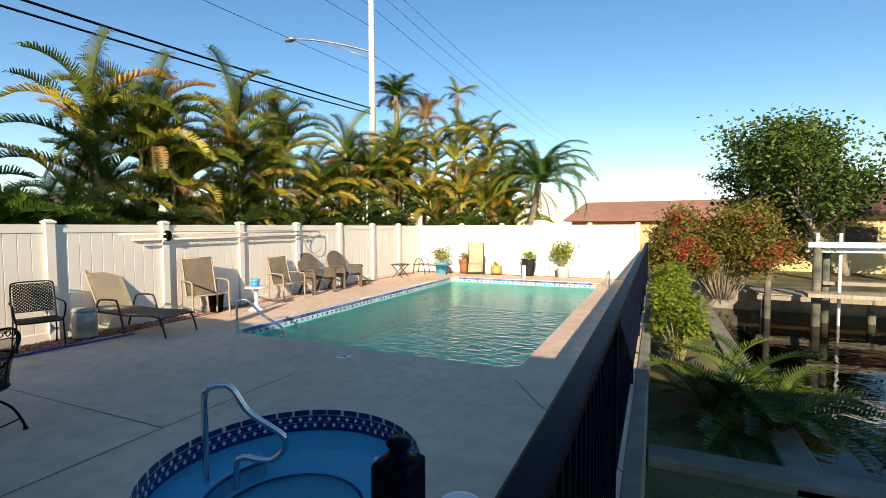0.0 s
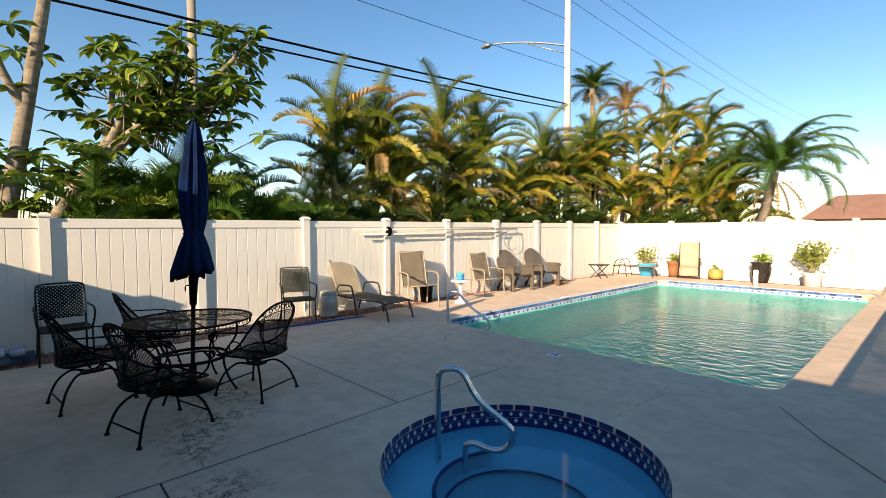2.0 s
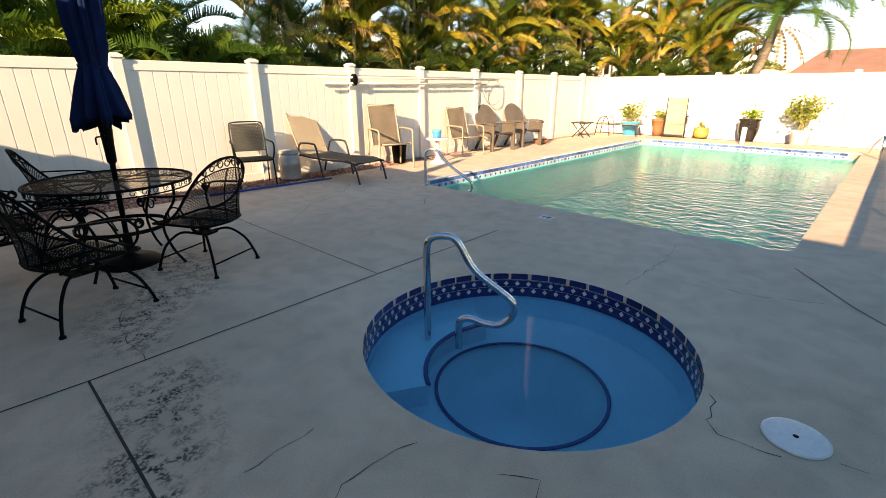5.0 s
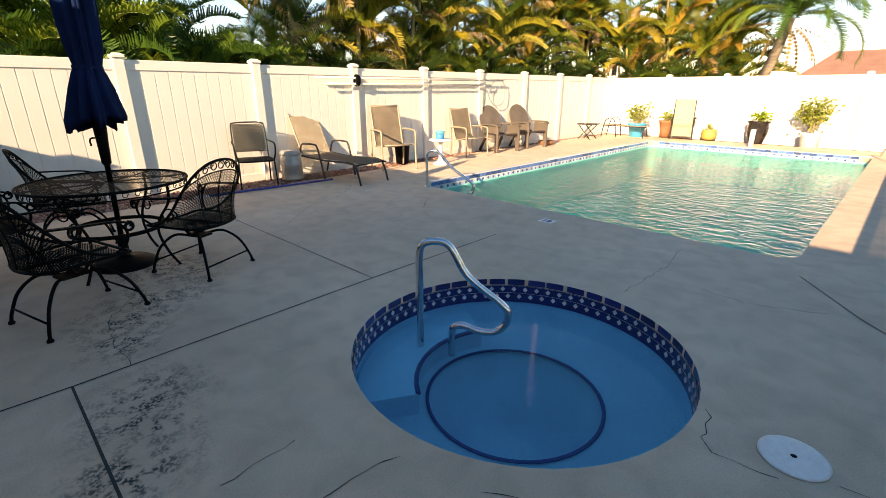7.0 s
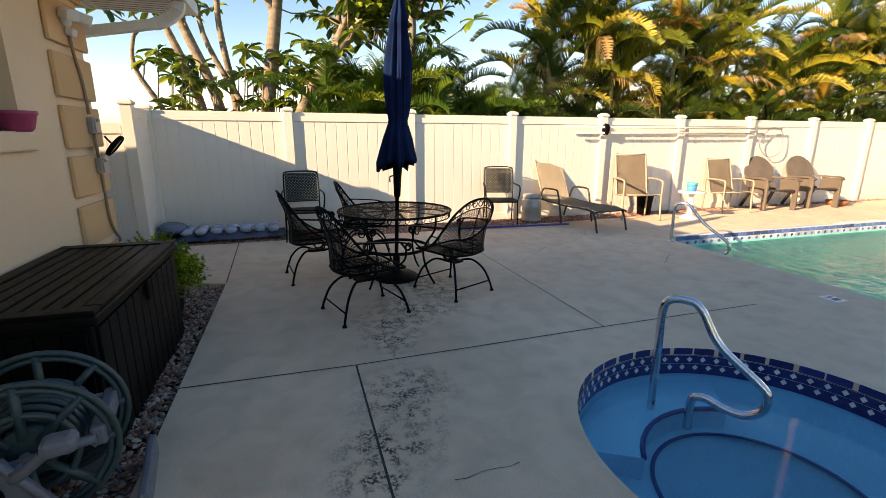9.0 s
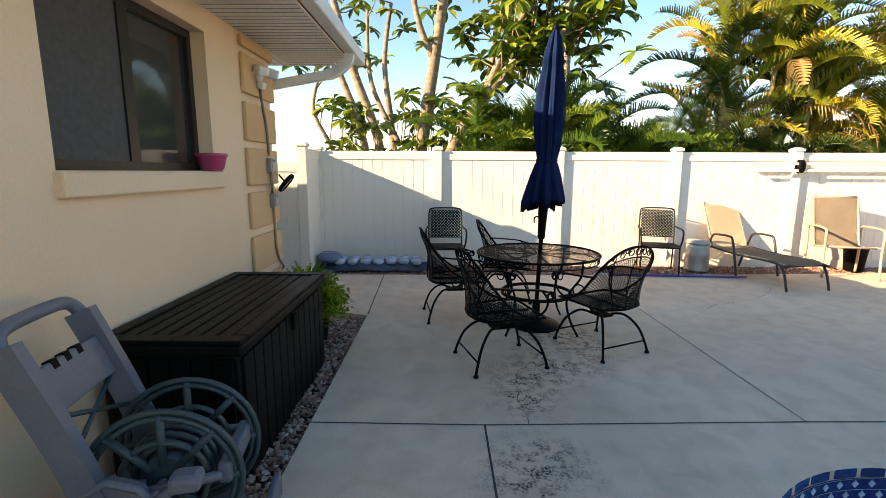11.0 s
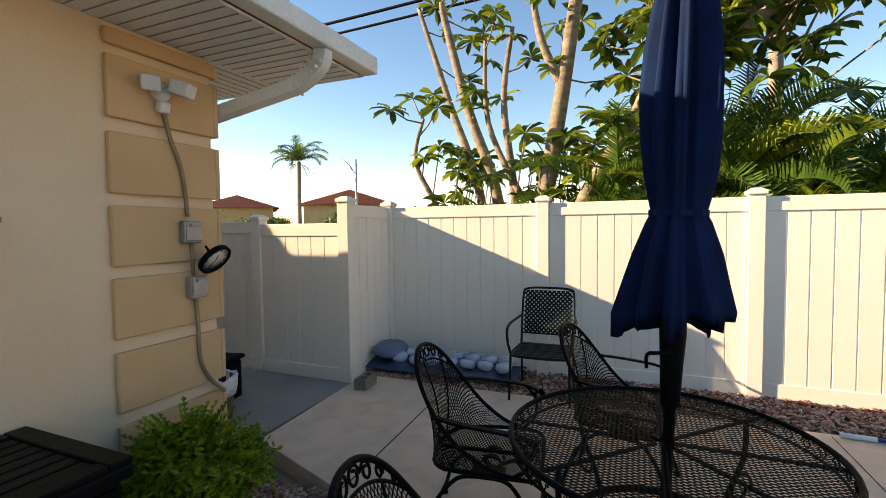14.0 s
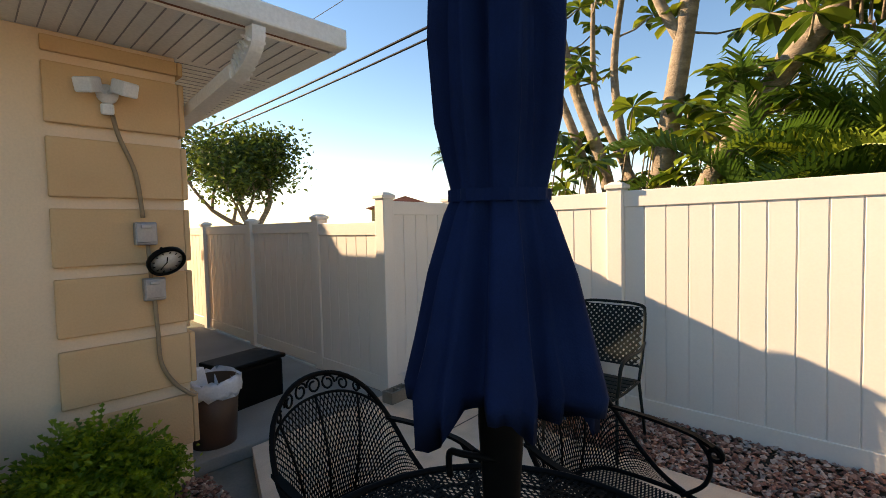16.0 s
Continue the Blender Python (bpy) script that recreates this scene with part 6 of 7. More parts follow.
for bx in ((-0.2, 0.2, -0.1, -0.065), (-0.2, 0.2, 0.065, 0.1), (-0.2, -0.165, -0.065, 0.065), (-0.018, 0.018, -0.065, 0.065), (0.165, 0.2, -0.065, 0.065)):
    box(bm, bx[0] * 0.6, bx[1] * 0.6, bx[2] * 0.6, bx[3] * 0.6, 0, 0.1)
part("block", bm, SEAWALL, t)

# air mattress floats, deflated by the fence
FLOAT = surface("blue_float_vinyl", (0.05, 0.10, 0.19), (0.09, 0.16, 0.27), 5, 40, 0.22)
CLEARF = surface("clear_float_vinyl", (0.30, 0.38, 0.50), (0.42, 0.50, 0.60), 9, 40, 0.15)
def pool_float():
    t = thing("pool_float", "crumpled blue inflatable pool float on the gravel", "pool float", pose(-7.95, -0.45, 0.0, 0, 0, 92))
    rng = random.Random(8)
    bm = bmesh.new()
    nx, ny = 30, 12
    g = [[bm.verts.new((-0.85 + 1.7 * i / nx, -0.27 + 0.54 * j / ny, 0.02 + (0.09 + 0.03 * math.sin(i * 1.1)) * max(0, math.sin(math.pi * j / ny)) ** 0.5 * max(0.1, math.sin(math.pi * i / nx)) ** 0.3 + rng.uniform(-0.008, 0.008))) for j in range(ny + 1)] for i in range(nx + 1)]
    for i in range(nx):
        for j in range(ny):
            bm.faces.new((g[i][j], g[i + 1][j], g[i + 1][j + 1], g[i][j + 1])).smooth = True
    bmesh.ops.solidify(bm, geom=bm.faces[:], thickness=0.01)
    part("mat", bm, FLOAT, t)
    for i in range(7):
        for j in range(2):
            part("air_cell", lathe([(0.0, 0.05), (0.07, 0.045), (0.085, 0.01), (0.07, -0.03), (0.0, -0.04)], 14, pose(-0.45 + 0.19 * i, -0.12 + 0.2 * j, 0.12, rng.uniform(-15, 15), rng.uniform(-15, 15))), CLEARF, t, "clear air cell")
    part("pillow", lathe([(0.0, 0.07), (0.16, 0.06), (0.22, 0.0), (0.16, -0.05), (0.0, -0.06)], 20, pose(-0.62, 0.0, 0.17, 0, 8, 0) @ Matrix.Diagonal((0.9, 1.25, 1, 1))), FLOAT, t)
pool_float()

# pool pole lying along the gravel, poles and hose on the fence
POLEBLUE = surface("blue_pole", (0.01, 0.03, 0.22), (0.02, 0.05, 0.30), 6, 80, 0.35)
t = thing("pool_pole", "long blue pool pole lying along the gravel edge", "pole", pose(0, 0, 0))
part("shaft", tube([(-7.50, 3.0, 0.02), (-7.40, 4.9, 0.02)], 0.016, 8), POLEBLUE, t)
part("grip", tube([(-7.51, 2.8, 0.02), (-7.50, 3.0, 0.02)], 0.019, 8), WHITEPL, t)
FENCEPOLE = surface("white_pole", (0.60, 0.55, 0.47), (0.70, 0.64, 0.55), 6, 80, 0.4)
for z, ya, yb in ((1.60, 5.2, 10.4), (1.50, 5.4, 9.9)):
    t = thing("hanging_pole", "long pale pool pole hung along the fence", "pole", pose(FX + 0.125, 0, z))
    part("shaft", tube([(0, ya, 0), (0, yb, 0)], 0.018, 8), FENCEPOLE, t)
    for y in (6.08, 7.85, 9.65):
        if ya < y < yb:
            part("hook", tube(smooth_path([(-0.06, y, 0.03), (-0.02, y, -0.03), (0.02, y, -0.025), (0.025, y, 0.01)], 3), 0.006, 5), WHITEPL, t)
t = thing("hose_hanger", "black scrolled hose hanger on a fence post", "hanger", pose(FX + 0.07, 6.08, 1.56))
part("plate", lathe([(0.0, 0), (0.07, 0.0), (0.08, 0.015), (0.06, 0.04), (0.075, 0.075), (0.05, 0.09), (0.0, 0.09)], 20, pose(0, 0, 0, 0, 90) @ Matrix.Diagonal((1.35, 0.8, 1, 1))), BLACK, t)
t = thing("hanging_hose", "thin pale hose looped on the fence", "hose", pose(FX + 0.11, 10.2, 1.32))
part("loop", tube([Vector((0.0, 0.32 * math.sin(a) * (1 + 0.1 * math.sin(3 * a)), 0.30 * math.cos(a))) for a in [2 * math.pi * k / 36 for k in range(36)]], 0.008, 6, closed=True), GREYMETAL, t)

lathe_thing("terracotta_bowl", "shallow terracotta bowl beside the resin chairs", "bowl", pose(-7.75, 11.75, -0.03), [("bowl", [(0.0, 0), (0.12, 0), (0.2, 0.1), (0.21, 0.14), (0.19, 0.14), (0.12, 0.04), (0.0, 0.03)], TERRA, "")])
lathe_thing("black_pot", "black plastic pot behind the sling chair", "pot", pose(-8.05, 6.95, -0.03), [("pot", [(0.0, 0), (0.12, 0), (0.15, 0.34), (0.16, 0.36), (0.14, 0.36), (0.11, 0.1)], BLACK, "")])
# ---- gravel ----
GRAVEL = bpy.data.materials.new("river_gravel")
GRAVEL.use_nodes = True
gn, gl = GRAVEL.node_tree.nodes, GRAVEL.node_tree.links
gg = gn.new("ShaderNodeNewGeometry")
gr = ramp(gn, gl, gg.outputs["Random Per Island"], [(0.0, (0.12, 0.04, 0.025)), (0.35, (0.30, 0.115, 0.075)), (0.65, (0.42, 0.23, 0.165)), (0.88, (0.50, 0.38, 0.31)), (1.0, (0.18, 0.13, 0.11))])
gl.new(gr.outputs[0], gn["Principled BSDF"].inputs["Base Color"])
gn["Principled BSDF"].inputs["Roughness"].default_value = 0.75


def gravel(name, spots, label):
    """Loose stones: squashed, randomly turned octahedra with cut corners."""
    rng = np.random.RandomState(4)
    base = np.array([(1, 0.3, 0), (0.3, 1, 0.1), (-0.6, 0.8, 0), (-1, -0.2, 0), (-0.3, -1, 0.1), (0.7, -0.7, 0), (0.2, 0.2, 0.75), (-0.2, -0.1, -0.7)])
    faces = [(k, (k + 1) % 6, 6) for k in range(6)] + [((k + 1) % 6, k, 7) for k in range(6)]
    vs, fs = [], []
    for n, (x, y, z) in enumerate(spots):
        a, s = rng.uniform(0, 6.28), rng.uniform(0.010, 0.023)
        tl = rng.uniform(-0.5, 0.5, 2)
        p = base * s * np.array((1, rng.uniform(0.6, 1), rng.uniform(0.6, 1.0))) * rng.uniform(0.8, 1.2, (8, 1))
        c, d = math.cos(a), math.sin(a)
        p = p @ np.array(((c, d, 0), (-d, c, 0), (0, 0, 1)))
        p[:, 2] += p[:, 0] * tl[0] + p[:, 1] * tl[1]
        vs.append(p + (x, y, z))
        fs += [tuple(i + 8 * n for i in f) for f in faces]
    tagged(part(name, raw_mesh(name, np.concatenate(vs), fs, GRAVEL), GRAVEL), label, "gravel", kind="stuff")


rg = random.Random(12)
left_edge = lambda y: -7.5 if y < 0 else (-7.5 - 0.05 * y / 3 if y < 3 else (-7.55 - 0.2 * (y - 3) / 3.4 if y < 6.4 else -7.75 - 0.25 * min(1, (y - 6.4) / 2.6)))
spots = []
for k in range(26000):
    y = -1.2 + 17.6 * rg.random() ** 1.5
    x = rg.uniform(FX - 0.05, left_edge(y) + 0.03)
    spots.append((x, y, -0.03 + rg.uniform(-0.012, 0.012)))
gravel("gravel", spots, "reddish river gravel bed along the fence")
spots = [(rg.uniform(-5.62, -0.4), 0, 0) for k in range(15000)]
spots = [(x, rg.uniform(WY + 0.01, -0.09), -0.035 + rg.uniform(-0.012, 0.012)) for x, _, _ in spots if x < -2.3 or rg.random() < 0.5]
gravel("gravel", spots, "reddish river gravel strip along the house wall")
spots = [(rg.uniform(FX, -0.2), rg.uniform(15.9, 16.6), -0.04 + rg.uniform(-0.01, 0.01)) for k in range(4500)]
gravel("gravel", spots, "reddish river gravel bed along the far fence")
setting("gravel_underlay", cube(FX - 0.06, -7.3, -1.25, 16.7, -0.125, -0.055), SOIL, "dark soil under the gravel", "ground")
setting("gravel_underlay", cube(-7.3, 0, 15.6, 16.7, -0.122, -0.06), SOIL, "dark soil under the gravel", "ground")
setting("gravel_underlay", cube(-5.55, -0.2, WY + 0.002, -0.02, -0.122, -0.06), SOIL, "dark soil under the gravel", "ground")

# ---- big-leaved tree behind the fence ----
def umbrella_tree():
    rng = random.Random(31)
    t = thing("umbrella_tree", "pale-limbed tree with rosettes of big glossy leaves", "tree", Matrix.Translation((-10.6, 0, GZ)))
    trunks, crown, tips = bmesh.new(), Heap(), []
    limbs = [
        ([(0.1, 0.0, 0), (0.1, 0.1, 2.0), (0.1, 0.45, 4.3), (0.2, 0.75, 6.2)], 0.13, 0.07),
        ([(0.1, 0.42, 4.2), (0.2, 0.1, 5.0), (0.2, -0.1, 6.4)], 0.06, 0.03),
        ([(-0.6, -0.55, 0), (-0.6, -0.75, 2.5), (-0.6, -1.3, 4.2), (-0.6, -1.7, 5.7), (-0.5, -1.75, 6.1)], 0.095, 0.04),
        ([(-0.7, -0.85, 0), (-0.7, -1.1, 2.6), (-0.7, -1.7, 4.4), (-0.7, -2.3, 6.2)], 0.085, 0.03),
        ([(-0.5, -0.35, 0), (-0.5, -0.45, 2.6), (-0.4, -0.6, 4.2), (-0.4, -0.45, 5.4)], 0.07, 0.03),
        ([(-0.4, -0.3, 2.6), (-0.5, -0.9, 3.9), (-0.5, -0.95, 5.3)], 0.05, 0.025),
        ([(0.3, 0.2, 0), (0.5, 0.7, 2.3), (0.7, 1.8, 3.9), (0.9, 2.8, 4.5), (0.9, 3.7, 4.9)], 0.11, 0.04),
        ([(0.6, 1.3, 3.3), (0.6, 1.9, 4.6), (0.7, 2.6, 5.6)], 0.06, 0.03),
        ([(0.3, 0.3, 1.2), (0.2, 1.0, 2.8), (0.3, 1.5, 3.9), (0.3, 1.6, 5.0)], 0.07, 0.03),
        ([(0.1, -0.9, 0.5), (0.2, -1.5, 2.3), (0.3, -1.9, 3.2), (0.3, -1.75, 3.9)], 0.05, 0.02),
        ([(0.8, 2.4, 4.3), (0.8, 3.3, 5.3), (0.9, 3.6, 5.7)], 0.05, 0.025),
    ]
    for n, (pts, r0, r1) in enumerate(limbs):
        sp = smooth_path(pts, 6)
        tube(sp, r0 * 1.25, 9, trunks, r1=r1 * 1.2)
        for p in sp[8:]:
            lean = 1.0 if n in (6, 7, 8, 10) else (0.3 if n > 1 else 0.6)
            for k in range(2 if n in (6, 7, 8, 10) else 1):
                if rng.random() < lean:
                    q = p + Vector((rng.uniform(-0.6, 0.6), rng.uniform(-0.6, 0.6), rng.uniform(-0.25, 0.55)))
                    tube([p, p.lerp(q, 0.5) + Vector((0, 0, -0.05)), q], 0.016, 5, trunks, r1=0.009)
                    tips.append(q)
    for k in range(60):
        c = Vector((rng.uniform(-1.0, 0.3), rng.uniform(-1.6, 2.4), rng.uniform(2.3, 3.6)))
        tube([c + Vector((0.1, -0.1, -0.9)), c], 0.012, 4, trunks, r1=0.008)
        tips.append(c)
    for k in range(62):
        c = Vector((rng.gauss(0.75, 0.4), rng.gauss(2.4, 0.6), rng.gauss(4.55, 0.38)))
        tube([Vector((0.8, 0.4 + c.y * 0.8, 4.2 if c.z > 4.4 else 3.7)), c], 0.014, 4, trunks, r1=0.008)
        tips.append(c)
    for q in tips:
        m0 = Matrix.Translation(q) @ Euler((rng.uniform(-0.5, 0.5), rng.uniform(-0.5, 0.5), rng.uniform(0, 6))).to_matrix().to_4x4()
        for k in range(9):
            vs, fs = rosette_leaf(rng.uniform(0.24, 0.38), rng.uniform(0.11, 0.16))
            crown.add(vs, fs, m0 @ Matrix.Rotation(k * 2 * math.pi / 9 + rng.uniform(-0.2, 0.2), 4, "Z") @ Matrix.Rotation(rng.uniform(-0.5, 0.25), 4, "Y"))
    part("trunk", trunks, BARK, t)
    part("crown", crown.mesh("crown", BROADLEAF), BROADLEAF, t)


umbrella_tree()

# ---- date palm at the far corner ----
def feather_palm(name, label, x, y, base, path, r, flen, count, leaf, mat, seed, droop=(80, 150), trunkmat=None, n=30):
    rng = random.Random(seed)
    t = thing(name, label, "palm", Matrix.Translation((x, y, base)))
    sp = smooth_path(path, 6)
    part("trunk", tube(sp, r, 12, r1=r * 0.75), trunkmat or BARK, t)
    hp = Heap()
    for k in range(count):
        vs, fs = frond(flen * rng.uniform(0.8, 1.1), radians(rng.uniform(10, 85)), radians(rng.uniform(*droop)), n, leaf, 0.25, rng, 0.6)
        hp.add(vs, fs, Matrix.Translation(sp[-1]) @ Matrix.Rotation(k * 2.4 + rng.uniform(-0.3, 0.3), 4, "Z") @ Matrix.Rotation(rng.uniform(-0.2, 0.2), 4, "X"))
    part("crown", hp.mesh("crown", mat), mat, t)
    dry = Heap()
    for k in range(10):
        vs, fs = frond(flen * 0.6, radians(rng.uniform(-35, 10)), radians(rng.uniform(40, 80)), 12, 0.12, 0.1, rng, 0.7)
        dry.add(vs, fs, Matrix.Translation(sp[-1] - Vector((0, 0, 0.2))) @ Matrix.Rotation(k * 0.63, 4, "Z"))
    part("dead_fronds", dry.mesh("dead_fronds", DRYLEAF), DRYLEAF, t, "dry brown hanging fronds")


feather_palm("date_palm", "feathery green palm with a curved trunk at the far corner", -4.9, 19.4, GZ, [(0, 0, 0), (0.1, 0, 1.8), (0.4, 0, 2.9), (0.65, 0, 4.1)], 0.18, 2.7, 38, 0.42, GREENPALM, 5, n=44)
feather_palm("tall_palm", "tall fan palm with dry skirt beyond the fence", -12.6, 22.0, GZ, [(0, 0, 0), (0.1, 0, 5), (0, 0, 9.3)], 0.16, 1.5, 24, 0.5, GREENPALM, 6, (40, 90))
feather_palm("tall_palm", "thin tall palm beyond the fence", -11.3, 26.5, GZ, [(0, 0, 0), (0.2, 0, 5), (0.4, 0, 10.4)], 0.1, 1.3, 9, 0.35, PALM, 7, (40, 100))
feather_palm("tall_palm", "dry brown palm head beyond the fence", -11.2, 22.4, GZ, [(0, 0, 0), (0.1, 0, 4), (0.2, 0, 8.0)], 0.12, 1.4, 16, 0.5, DRYLEAF, 8, (60, 120))
feather_palm("royal_palm", "distant palm beside the road", -40, -29.3, GZ, [(0, 0, 0), (0.1, 0, 4), (0, 0, 8.8)], 0.24, 3.2, 22, 0.8, GREENPALM, 9, (60, 120))


def conifer(x, y, h, seed):
    rng = random.Random(seed)
    t = thing("norfolk_pine", "slender grey-green conifer beyond the fence", "tree", Matrix.Translation((x, y, GZ)))
    part("trunk", tube([(0, 0, 0), (0, 0, h)], 0.1, 8, r1=0.02), BARK, t)
    hp = Heap()
    z = 1.2
    while z < h:
        L = 0.25 + 0.75 * (1 - z / h)
        for k in range(7):
            a = k * 0.9 + z * 3
            for j in range(5):
                p = Vector((math.cos(a) * L * (j + 1) / 5, math.sin(a) * L * (j + 1) / 5, z + 0.15 * (j / 5)))
                leaf_cards(hp, p, 0.12, 7, 0.1, rng)
        z += 0.24
    part("crown", hp.mesh("crown", DARKLEAF), DARKLEAF, t)


conifer(-14.2, 7.9, 5.4, 2)
broad_tree(-14.5, 6.3, GZ, 3.6, 2.4, 44, "dark green bushy tree beyond the fence", DARKLEAF, 0.2, 50, 0.8)
broad_tree(-12.2, -15.0, GZ, 7.4, 4.2, 45, "dense green tree behind the house", TREELEAF, 0.2, 120, 0.95)
broad_tree(2.9, 26.5, GZ, 7.6, 3.6, 46, "open-crowned green tree across the canal", TREELEAF, 0.17, 90, 0.8)
broad_tree(6.6, 24.5, GZ, 8.4, 4.6, 47, "broad green tree on the opposite bank", TREELEAF, 0.2, 120, 0.95)
broad_tree(10.0, 23.0, GZ, 8.0, 4.4, 48, "broad green tree on the opposite bank", TREELEAF, 0.2, 120, 0.95)
broad_tree(8.2, 27.5, GZ, 6.0, 3.2, 49, "dark green tree on the opposite bank", DARKLEAF, 0.24, 50, 1.0)
broad_tree(5.0, 29.5, GZ, 4.6, 3.0, 50, "dark green tree on the opposite bank", DARKLEAF, 0.24, 50, 1.0)
for k, (x, y, h) in enumerate([(-22, -10, 3.0), (-26, -14.5, 2.8), (-30, -12, 3.4), (-34, -30, 3.0), (-28, -22, 2.4), (-44, -36, 4)]):
    broad_tree(x, y, GZ, h, h * 0.55, 80 + k, "rounded green street tree in the distance", TREELEAF, 0.3, 22, 0.8)


def shrub(name, label, x, y, base, size, count, leaf, mat, seed, flowers=None, cat="shrub", lumps=34):
    rng = random.Random(seed)
    t = thing(name, label, cat, Matrix.Translation((x, y, base)))
    st, hp, fl = bmesh.new(), Heap(), Heap()
    for k in range(lumps):
        a, u = rng.uniform(0, 6.28), rng.uniform(-0.2, 1)
        c = Vector((math.cos(a) * size[0] * math.sqrt(rng.uniform(0.1, 1)) * math.sqrt(1 - 0.6 * max(u, 0) ** 2), math.sin(a) * size[1] * math.sqrt(rng.uniform(0.1, 1)), size[2] * (0.5 + 0.5 * u)))
        tube(smooth_path([(c.x * 0.15, c.y * 0.15, 0), (c.x * 0.5, c.y * 0.5, c.z * 0.6), c], 3), 0.016, 4, st, r1=0.006)
        rad = min(size) * 0.42
        leaf_cards(hp, c, rad, count, leaf, rng, 0.9)
        if flowers and rng.random() < 0.55:
            leaf_cards(fl, c + Vector((rng.uniform(-0.2, 0.2), -0.25, 0.1)), rad * 0.7, count // 4, leaf * 0.8, rng, 0.8)
    part("stem", st, BARK, t)
    part("foliage", hp.mesh("foliage", mat), mat, t)
    if flowers and fl.n:
        part("flower", fl.mesh("flower", flowers), flowers, t, "clusters of red and orange bracts")


BRACT = leafy("red_bract", [(0.0, (0.45, 0.03, 0.03)), (0.5, (0.55, 0.08, 0.06)), (1.0, (0.5, 0.16, 0.05))], 0.45, 0.6)
BOUG = leafy("olive_leaf", [(0.0, (0.06, 0.08, 0.012)), (0.5, (0.15, 0.15, 0.025)), (1.0, (0.32, 0.20, 0.05))], 0.35)
HEDGE = leafy("light_hedge_leaf", [(0.0, (0.08, 0.14, 0.012)), (0.6, (0.20, 0.26, 0.02)), (1.0, (0.34, 0.34, 0.03))], 0.45)
shrub("bougainvillea", "sprawling bougainvillea with red bracts by the canal", 2.1, 17.2, GZ, (2.0, 1.1, 2.8), 330, 0.12, BOUG, 61, BRACT, lumps=60)
shrub("bougainvillea", "bougainvillea with red bracts beside the fence end", 0.9, 16.4, GZ, (0.8, 0.9, 2.3), 260, 0.11, BOUG, 62, BRACT, lumps=26)
for k, y in enumerate((8.4, 9.9, 11.4, 12.9, 14.4)):
    shrub("hedge_shrub", "yellow-green hedge shrub outside the railing", 0.52, y, GZ, (0.36, 0.75, 1.2 + 0.12 * (k % 2)), 90, 0.08, HEDGE, 64 + k, None, lumps=20)
# bank palm bush: its leaves are coloured darker for the shade it stands in
palm_low = Heap()
rng = random.Random(77)
t = thing("palm_bush", "green palm bush on the canal bank, shade put into its leaf colour", "palm", Matrix.Translation((1.05, 6.7, GZ)))
for k in range(60):
    vs, fs = frond(rng.uniform(0.9, 1.5), radians(rng.uniform(15, 80)), radians(rng.uniform(50, 110)), 34, 0.2, 0.5, rng, 0.3)
    palm_low.add(vs, fs, Matrix.Translation((rng.uniform(-0.3, 0.4), rng.uniform(-0.4, 0.4), 0)) @ Matrix.Rotation(rng.uniform(0, 6.28), 4, "Z") @ Matrix.Rotation(rng.uniform(-0.3, 0.3), 4, "X"))
part("fronds", palm_low.mesh("fronds", UNDERPALM), UNDERPALM, t)
part("base", lathe([(0.2, 0), (0.16, 0.2), (0.05, 0.3), (0.0, 0.32)], 12), BARK, t)

# ---- dock and boat lift ----
DOCKWOOD = surface("weathered_dock_wood", (0.22, 0.18, 0.13), (0.38, 0.32, 0.24), 4, 40, 0.85, bump=0.5, depth=0.004, stretch=(6, 1, 1), vary=0.2)
PILING = surface("tarred_piling", (0.05, 0.045, 0.035), (0.20, 0.19, 0.14), 3, 30, 0.85, bump=0.5)
dock = thing("dock", "weathered wooden dock on pilings over the canal", "dock", pose(0, 0, 0))
me = mesh_of("plank", cube(-0.07, 0.07, -0.8, 0.8, 0, 0.035, 0.004), DOCKWOOD)
for k in range(40):
    part("plank", me, DOCKWOOD, dock, at=pose(3.2 + 0.15 * k, 18.2, -0.42))
for y in (17.5, 18.8):
    part("beam", cube(3.1, 9.2, y - 0.04, y + 0.04, -0.58, -0.424), DOCKWOOD, dock)
pm = mesh_of("piling", lathe([(0.11, -1.8), (0.1, -0.43)], 10), PILING)
for x in (3.3, 4.6, 5.9, 7.2, 8.6):
    part("piling", pm, PILING, dock, at=pose(x, 17.55, 0))
lift = thing("boat_lift", "wooden boat lift with tall pilings and white beams", "boat lift", pose(0, 0, 0))
tall = mesh_of("tall_piling", lathe([(0.12, -1.8), (0.105, 1.15)], 12), PILING)
for x, y in ((4.35, 16.6), (4.75, 17.3), (7.6, 16.6), (7.6, 14.2), (4.5, 14.4)):
    if y > 15:
        part("tall_piling", tall, PILING, lift, at=pose(x, y, 0))
part("cross_beam", cube(4.1, 8.0, 16.45, 16.6, 1.1, 1.25, 0.01), WHITE, lift)
part("cross_beam", cube(4.1, 8.0, 16.7, 16.8, 0.95, 1.05, 0.01), WHITE, lift)
part("catwalk", cube(4.0, 8.4, 15.9, 16.4, -0.25, -0.14, 0.01), DOCKWOOD, lift)
part("catwalk", cube(4.6, 8.4, 17.0, 17.3, 0.0, 0.1, 0.01), DOCKWOOD, lift)
part("guide_pole", tube([(4.95, 16.9, -1.2), (4.95, 16.9, 1.5)], 0.045, 8), WHITE, lift)
part("guide_pole", tube([(4.6, 17.6, -1.2), (4.6, 17.6, 1.5)], 0.045, 8), WHITE, lift)
pl = thing("mooring_piling", "single dark mooring piling in the canal", "piling", pose(3.35, 17.4, 0))
